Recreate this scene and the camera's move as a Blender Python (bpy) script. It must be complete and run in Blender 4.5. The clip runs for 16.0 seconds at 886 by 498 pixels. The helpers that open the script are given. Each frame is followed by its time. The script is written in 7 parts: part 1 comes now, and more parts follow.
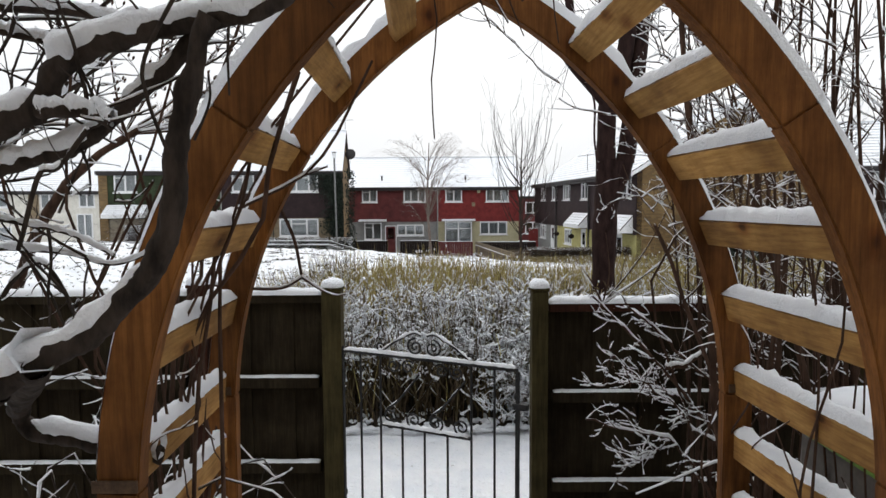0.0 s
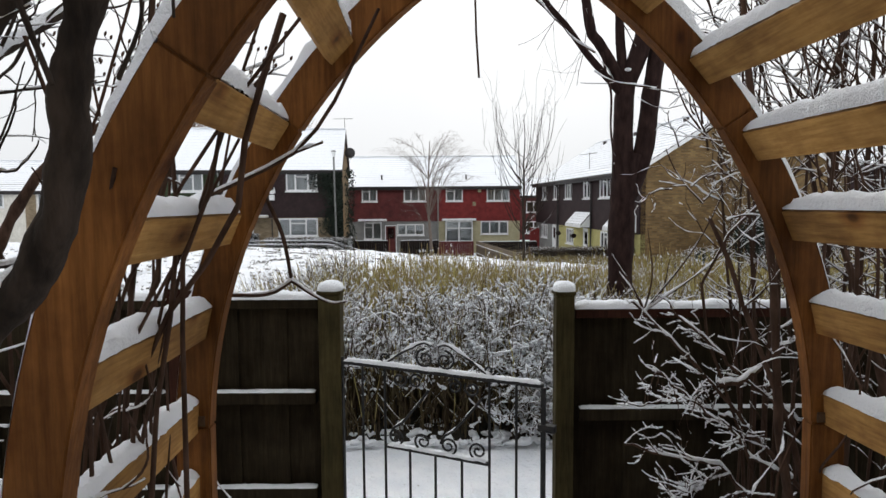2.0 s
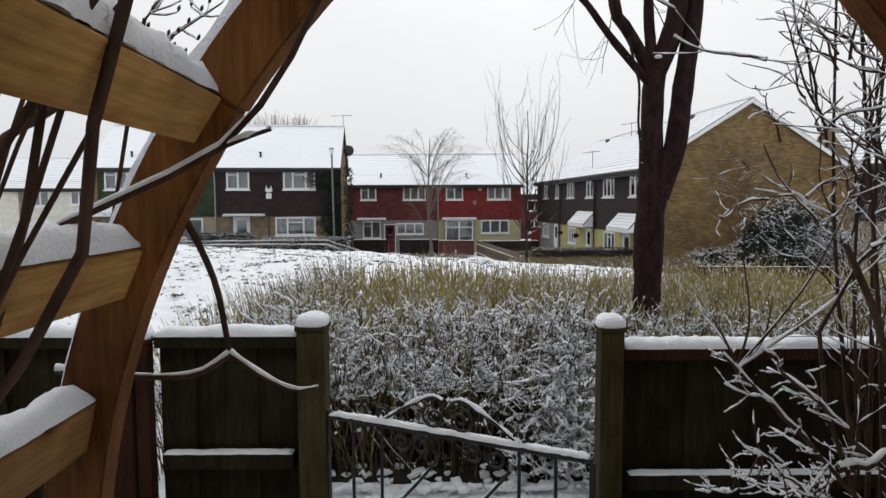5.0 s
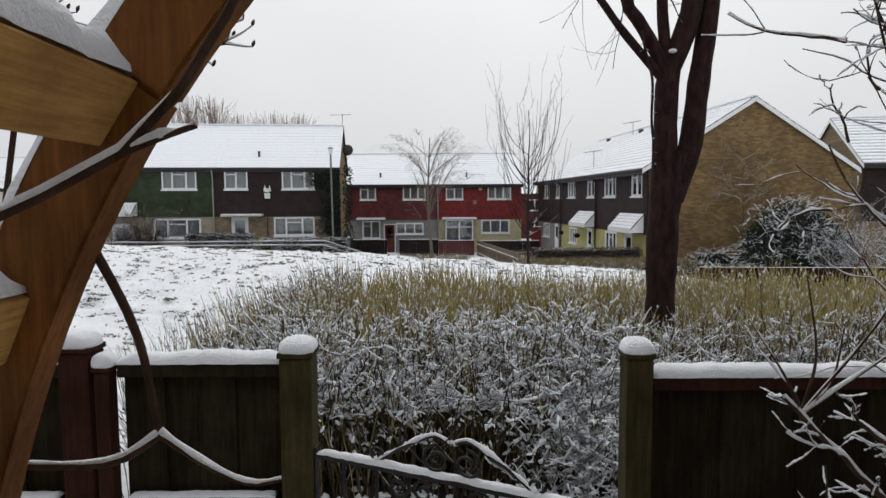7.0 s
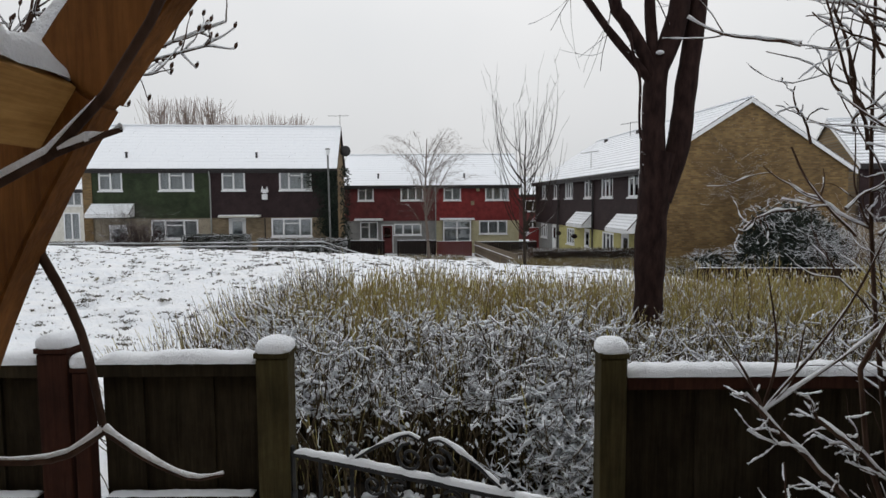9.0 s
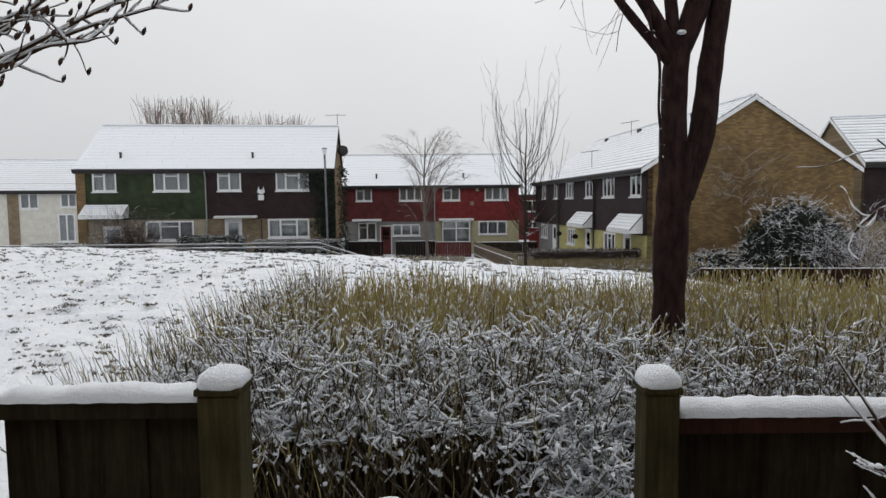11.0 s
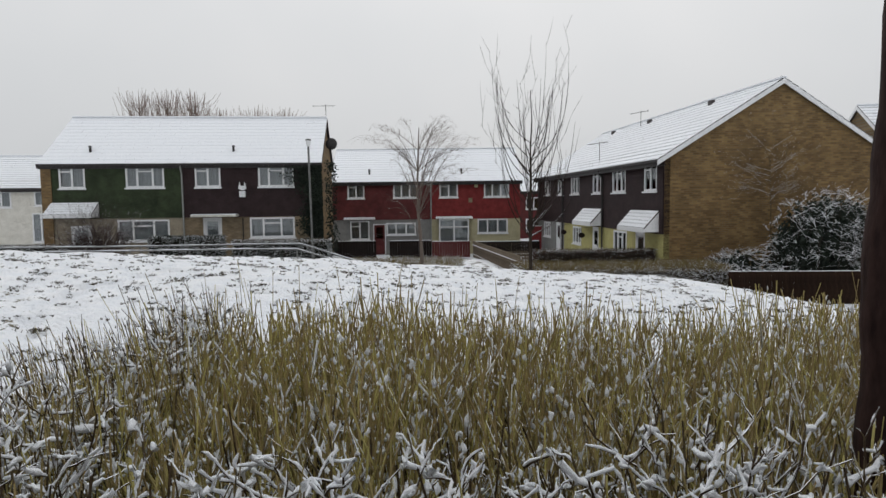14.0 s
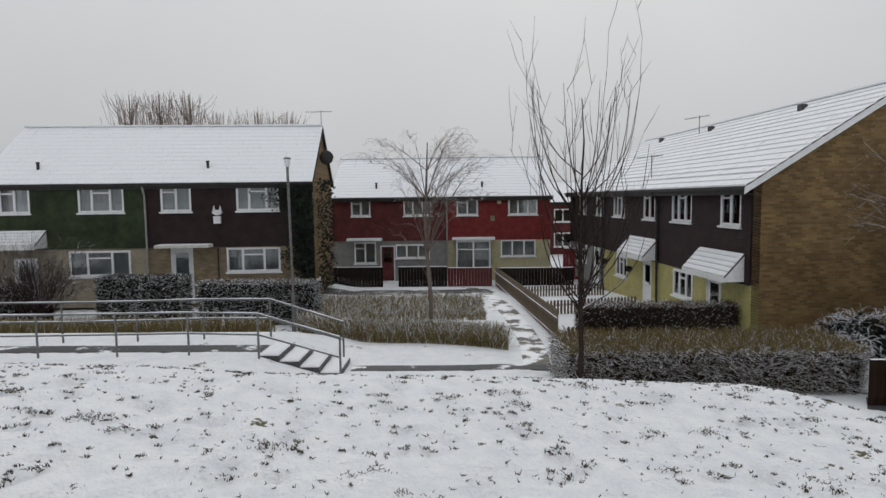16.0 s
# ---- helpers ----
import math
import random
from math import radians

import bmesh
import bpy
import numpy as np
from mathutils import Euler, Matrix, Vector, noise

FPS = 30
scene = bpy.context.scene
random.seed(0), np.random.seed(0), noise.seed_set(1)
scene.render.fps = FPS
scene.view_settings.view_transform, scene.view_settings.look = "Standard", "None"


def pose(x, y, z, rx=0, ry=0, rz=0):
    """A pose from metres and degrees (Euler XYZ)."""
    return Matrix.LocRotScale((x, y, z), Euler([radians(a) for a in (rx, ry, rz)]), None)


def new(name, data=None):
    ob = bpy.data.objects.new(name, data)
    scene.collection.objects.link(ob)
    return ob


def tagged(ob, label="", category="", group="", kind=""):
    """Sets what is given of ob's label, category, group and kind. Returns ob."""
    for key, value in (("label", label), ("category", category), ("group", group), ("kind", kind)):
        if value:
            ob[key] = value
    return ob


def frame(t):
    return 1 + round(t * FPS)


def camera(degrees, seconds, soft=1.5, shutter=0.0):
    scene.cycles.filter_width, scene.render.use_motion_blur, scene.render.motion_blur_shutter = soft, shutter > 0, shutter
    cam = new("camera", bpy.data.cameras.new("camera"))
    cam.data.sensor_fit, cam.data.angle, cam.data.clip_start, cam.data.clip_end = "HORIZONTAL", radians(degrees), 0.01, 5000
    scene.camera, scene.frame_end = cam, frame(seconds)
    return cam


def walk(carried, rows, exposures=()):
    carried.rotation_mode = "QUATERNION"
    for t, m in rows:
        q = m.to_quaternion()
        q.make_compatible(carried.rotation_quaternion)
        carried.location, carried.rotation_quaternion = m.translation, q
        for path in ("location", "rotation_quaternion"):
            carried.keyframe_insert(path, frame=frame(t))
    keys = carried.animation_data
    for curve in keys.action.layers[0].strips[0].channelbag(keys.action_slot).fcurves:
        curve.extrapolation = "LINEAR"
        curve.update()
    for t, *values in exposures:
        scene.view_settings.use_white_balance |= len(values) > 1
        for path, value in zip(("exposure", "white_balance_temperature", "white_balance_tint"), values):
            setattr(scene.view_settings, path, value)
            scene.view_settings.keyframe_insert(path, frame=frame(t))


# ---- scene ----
cam = camera(71.6, 16.0)
METRES, EYE, TILT, LEAN, TURN = 10.3, 1.85, -4.2, 0.3, 0.0
ROWS = [
    (0.0, 0.0, 0.0, 0.0, 0.0, 0.0, -0.0),
    (0.5, -0.0007, 0.008, -0.0, -0.01, 0.01, 0.07),
    (1.0, -0.0056, 0.0156, -0.0004, -0.01, 0.0, 0.07),
    (1.5, -0.0044, 0.0259, -0.0014, -0.03, -0.01, 0.09),
    (2.0, -0.0059, 0.0369, -0.0007, -0.03, -0.01, 0.07),
    (2.5, -0.0071, 0.0471, 0.0009, -0.04, -0.0, 0.02),
    (3.0, -0.0089, 0.0563, 0.0019, -0.05, 0.0, 0.01),
    (3.5, -0.0102, 0.0649, 0.003, -0.07, -0.05, 0.02),
    (4.0, -0.0108, 0.0756, 0.0048, -0.08, -0.08, -0.01),
    (4.5, -0.0121, 0.0866, 0.0069, -0.1, -0.15, -0.06),
    (5.0, -0.0111, 0.0988, 0.0086, -0.11, -0.2, -0.06),
    (7.5, -0.0128, 0.1275, 0.0139, -0.13, -0.27, 0.0),
    (8.0, -0.0133, 0.1259, 0.0137, -0.14, -0.26, 0.01),
    (8.5, -0.0093, 0.1252, 0.0141, -0.18, -0.23, -0.0),
    (9.0, -0.0047, 0.1246, 0.0135, -0.23, -0.19, 0.03),
    (11.5, -0.004, 0.1914, 0.0143, -0.3, -0.13, 0.23),
    (12.0, -0.0038, 0.2163, 0.0143, -0.29, -0.16, 0.26),
    (12.5, -0.0026, 0.2456, 0.0159, -0.31, -0.17, 0.25),
    (13.0, 0.002, 0.2783, 0.0184, -0.35, -0.17, 0.27),
    (13.5, 0.0075, 0.3259, 0.0179, -0.37, -0.22, 0.31),
    (14.0, 0.0124, 0.409, 0.022, -0.37, -0.27, 0.38),
    (14.5, 0.0229, 0.5282, 0.0403, -0.32, -0.33, 0.39),
    (15.0, 0.0271, 0.6712, 0.0584, -0.33, -0.35, 0.38),
    (15.5, 0.034, 0.8259, 0.1061, -0.3, -0.41, 0.4),
    (16.0, 0.0365, 0.9488, 0.1804, 1.6, -0.5, 0.27),
]
walk(cam, [(t, pose(0, 0, EYE, TILT, LEAN, TURN) @ pose(METRES * x, METRES * y, METRES * z, 90 + pitch, roll, yaw)) for t, x, y, z, yaw, pitch, roll in ROWS],
     [(0.0, 0.66), (3.5, 0.47), (8.5, 0.17), (12.5, 0.12), (14.5, 0.0), (16.0, -0.15)])

# ---------------------------------------------------------------- light
sun_dir = (radians(48), radians(12))
world = bpy.data.worlds.new("overcast_sky")
scene.world = world
world.use_nodes = True
wn, wl = world.node_tree.nodes, world.node_tree.links
wn.clear()
sky = wn.new("ShaderNodeTexSky")
sky.sky_type = "NISHITA"
sky.sun_disc = False
sky.sun_elevation, sky.sun_rotation = sun_dir
sky.air_density, sky.dust_density = 2.0, 6.0
pale = wn.new("ShaderNodeHueSaturation")
pale.inputs["Saturation"].default_value = 0.25
pale.inputs["Value"].default_value = 0.10
cloud_noise = wn.new("ShaderNodeTexNoise")
cloud_noise.inputs["Scale"].default_value = 1.6
cloud_noise.inputs["Detail"].default_value = 4
cloud = wn.new("ShaderNodeValToRGB")
cloud.color_ramp.elements[0].position, cloud.color_ramp.elements[0].color = 0.3, (0.84, 0.87, 0.90, 1)
cloud.color_ramp.elements[1].position, cloud.color_ramp.elements[1].color = 0.7, (0.98, 0.985, 1.0, 1)
cover = wn.new("ShaderNodeMixRGB")
cover.inputs["Fac"].default_value = 0.92
up_tex, up_xyz, up_ramp = wn.new("ShaderNodeTexCoord"), wn.new("ShaderNodeSeparateXYZ"), wn.new("ShaderNodeValToRGB")
wl.new(up_tex.outputs["Generated"], up_xyz.inputs[0])
wl.new(up_xyz.outputs["Z"], up_ramp.inputs["Fac"])
up_ramp.color_ramp.elements[0].color = (1, 1, 1, 1)
up_ramp.color_ramp.elements[1].color = (1.55, 1.55, 1.55, 1)
dome = wn.new("ShaderNodeMixRGB")
dome.blend_type = "MULTIPLY"
dome.inputs["Fac"].default_value = 1.0
backg = wn.new("ShaderNodeBackground")
backg.inputs["Strength"].default_value = 0.66
wout = wn.new("ShaderNodeOutputWorld")
wl.new(sky.outputs["Color"], pale.inputs["Color"])
wl.new(cloud_noise.outputs["Fac"], cloud.inputs["Fac"])
wl.new(pale.outputs["Color"], cover.inputs["Color1"])
wl.new(cloud.outputs["Color"], cover.inputs["Color2"])
wl.new(cover.outputs["Color"], dome.inputs["Color1"])
wl.new(up_ramp.outputs["Color"], dome.inputs["Color2"])
wl.new(dome.outputs["Color"], backg.inputs["Color"])
wl.new(backg.outputs["Background"], wout.inputs["Surface"])
sun = new("sun", bpy.data.lights.new("sun", "SUN"))
sun.data.energy, sun.data.angle, sun.data.color = 0.5, radians(40), (1.0, 0.97, 0.92)
sun.matrix_world = pose(0, 0, 30, -42, 0, 12)


# ---------------------------------------------------------------- materials
def ramp(nt, fac, stops):
    r = nt.nodes.new("ShaderNodeValToRGB")
    els = r.color_ramp.elements
    while len(els) < len(stops):
        els.new(0.5)
    for e, (p, c) in zip(els, stops):
        e.position, e.color = p, (*c, 1)
    nt.links.new(fac, r.inputs["Fac"])
    return r.outputs["Color"]


def mat(name, build, rough=0.8, metal=0.0, spec=0.3):
    m = bpy.data.materials.new(name)
    m.use_nodes = True
    nt = m.node_tree
    b = nt.nodes["Principled BSDF"]
    b.inputs["Roughness"].default_value, b.inputs["Metallic"].default_value = rough, metal
    b.inputs["Specular IOR Level"].default_value = spec
    build(nt, b)
    return m


def coords(nt, scale=(1, 1, 1), rot=(0, 0, 0)):
    tc = nt.nodes.new("ShaderNodeTexCoord")
    mp = nt.nodes.new("ShaderNodeMapping")
    mp.inputs["Scale"].default_value, mp.inputs["Rotation"].default_value = scale, rot
    nt.links.new(tc.outputs["Object"], mp.inputs["Vector"])
    return mp.outputs["Vector"]


def noise_tex(nt, vec, scale, detail=4, rough=0.6):
    n = nt.nodes.new("ShaderNodeTexNoise")
    n.inputs["Scale"].default_value, n.inputs["Detail"].default_value = scale, detail
    n.inputs["Roughness"].default_value = rough
    nt.links.new(vec, n.inputs["Vector"])
    return n.outputs["Fac"]


def bump(nt, b, height, strength=0.4, dist=0.01):
    n = nt.nodes.new("ShaderNodeBump")
    n.inputs["Strength"].default_value, n.inputs["Distance"].default_value = strength, dist
    nt.links.new(height, n.inputs["Height"])
    nt.links.new(n.outputs["Normal"], b.inputs["Normal"])


def mixc(nt, fac, a, b, mode="MIX"):
    m = nt.nodes.new("ShaderNodeMixRGB")
    m.blend_type = mode
    for key, v in (("Fac", fac), ("Color1", a), ("Color2", b)):
        if hasattr(v, "is_output"):
            nt.links.new(v, m.inputs[key])
        else:
            m.inputs[key].default_value = v if key == "Fac" else (*v, 1)
    return m.outputs["Color"]


def plain(name, dark, light, scale=8.0, rough=0.8, stretch=(1, 1, 1), bumps=0.3, dist=0.005, metal=0.0, spec=0.3, fine=6.0, vary=0.0):
    def build(nt, b):
        v = coords(nt, stretch)
        big, small = noise_tex(nt, v, scale, 3), noise_tex(nt, v, scale * fine, 5)
        c = ramp(nt, big, [(0.3, dark), (0.7, light)])
        g = ramp(nt, small, [(0.25, (0.6, 0.6, 0.6)), (0.75, (1.25, 1.25, 1.25))])
        c = mixc(nt, 0.8, c, g, "MULTIPLY")
        if vary:
            oi = nt.nodes.new("ShaderNodeObjectInfo")
            c = mixc(nt, vary, c, ramp(nt, oi.outputs["Random"], [(0, (0.55, 0.55, 0.55)), (1, (1.35, 1.35, 1.35))]), "MULTIPLY")
        nt.links.new(c, b.inputs["Base Color"])
        bump(nt, b, small, bumps, dist)
    return mat(name, build, rough, metal, spec)


def wood(name, dark, light, axis=2, rough=0.65, knots=True, vary=0.5, spec=0.12):
    def build(nt, b):
        s = [14.0, 14.0, 14.0]
        s[axis] = 1.3
        v = coords(nt, s)
        grain = noise_tex(nt, v, 3.0, 6, 0.7)
        fine = [60.0, 60.0, 60.0]
        fine[axis] = 3.0
        lines = noise_tex(nt, coords(nt, fine), 2.0, 3, 0.6)
        broad = noise_tex(nt, coords(nt), 2.2, 2)
        patch = noise_tex(nt, coords(nt), 9.0, 4, 0.65)
        c = ramp(nt, grain, [(0.25, dark), (0.75, light)])
        c = mixc(nt, 0.75, c, ramp(nt, broad, [(0.3, (0.42, 0.37, 0.33)), (0.68, (1.25, 1.2, 1.15))]), "MULTIPLY")
        c = mixc(nt, 0.6, c, ramp(nt, patch, [(0.3, (0.55, 0.46, 0.40)), (0.6, (1.15, 1.12, 1.05))]), "MULTIPLY")
        c = mixc(nt, 0.5, c, ramp(nt, lines, [(0.35, (0.6, 0.52, 0.45)), (0.6, (1.1, 1.1, 1.1))]), "MULTIPLY")
        if knots:
            vo = nt.nodes.new("ShaderNodeTexVoronoi")
            vo.inputs["Scale"].default_value = 4.6
            s2 = [1.6, 1.6, 1.6]
            s2[axis] = 1.0
            nt.links.new(coords(nt, s2), vo.inputs["Vector"])
            k = ramp(nt, vo.outputs["Distance"], [(0.07, (0.13, 0.07, 0.045)), (0.12, (0.55, 0.42, 0.32)), (0.26, (1, 1, 1))])
            c = mixc(nt, 0.9, c, k, "MULTIPLY")
        oi = nt.nodes.new("ShaderNodeObjectInfo")
        c = mixc(nt, vary, c, ramp(nt, oi.outputs["Random"], [(0, (0.75, 0.72, 0.7)), (1, (1.2, 1.2, 1.2))]), "MULTIPLY")
        nt.links.new(c, b.inputs["Base Color"])
        h = nt.nodes.new("ShaderNodeMath")
        h.operation = "ADD"
        nt.links.new(grain, h.inputs[0]), nt.links.new(lines, h.inputs[1])
        bump(nt, b, h.outputs[0], 0.4, 0.003)
    return mat(name, build, rough, spec=spec)


def brickwork(name, tones, mortar, row=0.075, width=0.225, wall_x=True, bumps=0.6):
    def build(nt, b):
        tc = nt.nodes.new("ShaderNodeTexCoord")
        sp, cb = nt.nodes.new("ShaderNodeSeparateXYZ"), nt.nodes.new("ShaderNodeCombineXYZ")
        nt.links.new(tc.outputs["Object"], sp.inputs[0])
        nt.links.new(sp.outputs["X" if wall_x else "Y"], cb.inputs[0])
        nt.links.new(sp.outputs["Z"], cb.inputs[1])
        br = nt.nodes.new("ShaderNodeTexBrick")
        nt.links.new(cb.outputs[0], br.inputs["Vector"])
        br.inputs["Scale"].default_value = 1.0
        br.inputs["Brick Width"].default_value, br.inputs["Row Height"].default_value = width, row
        br.inputs["Mortar Size"].default_value = 0.006
        br.inputs["Color1"].default_value, br.inputs["Color2"].default_value = (*tones[0], 1), (*tones[1], 1)
        br.inputs["Mortar"].default_value = (*mortar, 1)
        br.inputs["Bias"].default_value = -0.1
        big = noise_tex(nt, cb.outputs[0], 0.7, 4)
        patch = noise_tex(nt, cb.outputs[0], 2.3, 3)
        c = mixc(nt, 0.8, br.outputs["Color"], ramp(nt, big, [(0.3, (0.62, 0.6, 0.58)), (0.7, (1.2, 1.18, 1.12))]), "MULTIPLY")
        c = mixc(nt, 0.5, c, ramp(nt, patch, [(0.35, (0.75, 0.75, 0.7)), (0.65, (1.2, 1.2, 1.2))]), "MULTIPLY")
        nt.links.new(c, b.inputs["Base Color"])
        bump(nt, b, br.outputs["Fac"], -bumps, 0.008)
    return mat(name, build, 0.9)


def snow_mat(name, tint=(0.86, 0.88, 0.91), bumps=0.65, dist=0.02, scale=9.0):
    def build(nt, b):
        v = coords(nt)
        n1, n2 = noise_tex(nt, v, scale, 5), noise_tex(nt, v, scale * 13, 4, 0.7)
        c = mixc(nt, 0.5, tint, ramp(nt, n1, [(0.3, (0.86, 0.87, 0.9)), (0.6, (1.0, 1.0, 1.0))]), "MULTIPLY")
        nt.links.new(c, b.inputs["Base Color"])
        h = nt.nodes.new("ShaderNodeMath")
        h.operation = "ADD"
        nt.links.new(n1, h.inputs[0]), nt.links.new(n2, h.inputs[1])
        bump(nt, b, h.outputs[0], bumps, dist)
    return mat(name, build, 0.7, spec=0.2)


def glass_mat(name):
    m = bpy.data.materials.new(name)
    m.use_nodes = True
    nt = m.node_tree
    nt.nodes.clear()
    t, g, mx = nt.nodes.new("ShaderNodeBsdfTransparent"), nt.nodes.new("ShaderNodeBsdfGlossy"), nt.nodes.new("ShaderNodeMixShader")
    t.inputs["Color"].default_value = (0.80, 0.83, 0.84, 1)
    g.inputs["Roughness"].default_value = 0.03
    fr, o = nt.nodes.new("ShaderNodeFresnel"), nt.nodes.new("ShaderNodeOutputMaterial")
    fr.inputs["IOR"].default_value = 1.9
    nt.links.new(fr.outputs[0], mx.inputs[0])
    nt.links.new(t.outputs[0], mx.inputs[1])
    nt.links.new(g.outputs[0], mx.inputs[2])
    nt.links.new(mx.outputs[0], o.inputs["Surface"])
    return m


def snowy_bark(name, dark, light, amount=0.35, edge=0.25, scale=30.0, other=None):
    """Bark or twig with snow lying on the faces that look upwards."""
    def build(nt, b):
        v = coords(nt, (1, 1, 0.35))
        n = noise_tex(nt, v, scale, 4)
        c = ramp(nt, n, [(0.3, dark), (0.7, light)])
        ge = nt.nodes.new("ShaderNodeNewGeometry")
        if other:
            c2 = ramp(nt, n, [(0.3, other[0]), (0.7, other[1])])
            c = mixc(nt, ramp(nt, ge.outputs["Random Per Island"], [(0.35, (0, 0, 0)), (0.9, (1, 1, 1))]), c, c2)
        sp = nt.nodes.new("ShaderNodeSeparateXYZ")
        nt.links.new(ge.outputs["Normal"], sp.inputs[0])
        add = nt.nodes.new("ShaderNodeMath")
        add.operation = "MULTIPLY_ADD"
        nt.links.new(noise_tex(nt, coords(nt), 6.0, 3), add.inputs[0])
        add.inputs[1].default_value = 1.0
        nt.links.new(sp.outputs["Z"], add.inputs[2])
        fac = ramp(nt, add.outputs[0], [(1.0 - amount, (0, 0, 0)), (min(1.0, 1.0 - amount + edge), (1, 1, 1))])
        c = mixc(nt, fac, c, (0.86, 0.88, 0.91))
        nt.links.new(c, b.inputs["Base Color"])
        bump(nt, b, n, 0.9, 0.008)
    return mat(name, build, 0.9, spec=0.1)


SNOW = snow_mat("snow")
ARCH_WOOD = wood("orange_stained_pine", (0.090, 0.037, 0.010), (0.235, 0.105, 0.030))
SLAT_WOOD = wood("pale_pine", (0.25, 0.135, 0.040), (0.46, 0.285, 0.105), axis=1)
FENCE_WOOD = wood("dark_fence_wood", (0.013, 0.0107, 0.007), (0.035, 0.029, 0.0185), knots=False, rough=0.95, spec=0.06)
POST_WOOD = wood("mossy_post_wood", (0.024, 0.022, 0.009), (0.068, 0.058, 0.026), knots=False, rough=0.9)
RED_POST = wood("red_brown_post_wood", (0.022, 0.0085, 0.0056), (0.052, 0.020, 0.012), knots=False, rough=0.85)
GREY_WOOD = wood("grey_weathered_wood", (0.12, 0.105, 0.085), (0.27, 0.24, 0.20), knots=False, rough=0.9)
BLACK_WOOD = wood("black_brown_boards", (0.010, 0.0075, 0.0075), (0.026, 0.019, 0.019), knots=False, rough=0.8)
BROWN_BOARD = wood("dark_brown_boards", (0.016, 0.0095, 0.0065), (0.038, 0.023, 0.016), knots=False, rough=0.9)
IRON = plain("black_iron", (0.010, 0.010, 0.011), (0.028, 0.027, 0.027), 30, 0.5, metal=0.3)
GALV = plain("grey_galvanised_steel", (0.12, 0.122, 0.12), (0.22, 0.222, 0.215), 12, 0.5, metal=0.5)
TRUNK_BARK = snowy_bark("cherry_bark", (0.014, 0.0075, 0.007), (0.042, 0.024, 0.021), -0.1, 0.2, 22)
DARK_BARK = snowy_bark("dark_wet_bark", (0.014, 0.011, 0.009), (0.052, 0.039, 0.031), 0.0, 0.2, 34)
TWIG = snowy_bark("brown_twig", (0.028, 0.016, 0.011), (0.085, 0.050, 0.035), 0.0, 0.2)
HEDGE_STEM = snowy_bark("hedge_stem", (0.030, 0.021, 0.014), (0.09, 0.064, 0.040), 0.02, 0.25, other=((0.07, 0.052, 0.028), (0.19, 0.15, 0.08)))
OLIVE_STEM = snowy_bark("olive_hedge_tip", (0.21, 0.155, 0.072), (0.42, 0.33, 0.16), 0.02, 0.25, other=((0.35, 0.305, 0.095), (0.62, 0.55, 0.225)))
TAWNY = snowy_bark("tawny_grass", (0.10, 0.074, 0.038), (0.22, 0.165, 0.085), -0.02, 0.25, other=((0.17, 0.14, 0.052), (0.33, 0.275, 0.115)))
# twig colour greyed and lightened to paint in the distance haze
FAR_HAZE_TWIG = snowy_bark("hazed_distant_twig", (0.17, 0.13, 0.11), (0.30, 0.24, 0.21), 0.05, 0.3)
EVERGREEN = plain("dark_evergreen_leaf", (0.007, 0.012, 0.008), (0.020, 0.030, 0.019), 2.0, 0.7)
RED_TILE = plain("red_hung_tile", (0.14, 0.016, 0.016), (0.23, 0.032, 0.030), 2.5, 0.75, fine=9, bumps=0.4)
BROWN_TILE = plain("dark_brown_hung_tile", (0.019, 0.010, 0.011), (0.038, 0.021, 0.022), 2.0, 0.75, fine=9, bumps=0.4)
MAROON_TILE = plain("maroon_hung_tile", (0.075, 0.016, 0.016), (0.135, 0.030, 0.029), 2.0, 0.75, fine=9, bumps=0.4)
GREEN_TILE = plain("mossy_green_hung_tile", (0.022, 0.032, 0.016), (0.048, 0.066, 0.032), 1.4, 0.85, fine=9, bumps=0.5)
YELLOW_BRICK = brickwork("yellow_brown_brick", ((0.13, 0.082, 0.038), (0.225, 0.148, 0.068)), (0.15, 0.123, 0.083))
BUFF_BRICK = brickwork("buff_brick", ((0.19, 0.145, 0.095), (0.28, 0.22, 0.15)), (0.22, 0.19, 0.15))
GREY_RENDER = plain("grey_render", (0.18, 0.18, 0.175), (0.26, 0.26, 0.25), 3, 0.9)
CREAM_RENDER = plain("cream_render", (0.40, 0.37, 0.23), (0.52, 0.47, 0.31), 2.5, 0.9)
YELLOW_RENDER = plain("pale_yellow_render", (0.34, 0.31, 0.125), (0.46, 0.42, 0.18), 2.5, 0.9)
BEIGE_RENDER = plain("beige_render", (0.26, 0.22, 0.165), (0.36, 0.315, 0.24), 2.5, 0.9)
PALE_RENDER = plain("off_white_render", (0.58, 0.56, 0.50), (0.72, 0.70, 0.64), 2.5, 0.9)
WHITE_PVC = plain("white_plastic", (0.72, 0.73, 0.74), (0.82, 0.83, 0.84), 6, 0.35, bumps=0.05, spec=0.5)
CURTAIN = plain("pale_net_curtain", (0.46, 0.47, 0.48), (0.68, 0.69, 0.70), 3, 0.95, stretch=(9, 9, 0.4), bumps=0.5)
# room linings coloured dark to stand for the unlit inside
ROOM_SHADE = plain("dark_room", (0.035, 0.033, 0.032), (0.075, 0.07, 0.066), 2, 0.95)
GLASS = glass_mat("window_glass")
ROOF_TILE = plain("dark_roof_tile", (0.05, 0.045, 0.045), (0.10, 0.09, 0.088), 6, 0.85)
GUTTER = plain("dark_gutter", (0.02, 0.018, 0.018), (0.045, 0.04, 0.04), 8, 0.5)
BRACKET = plain("rusty_bracket", (0.05, 0.028, 0.014), (0.11, 0.065, 0.035), 30, 0.7)
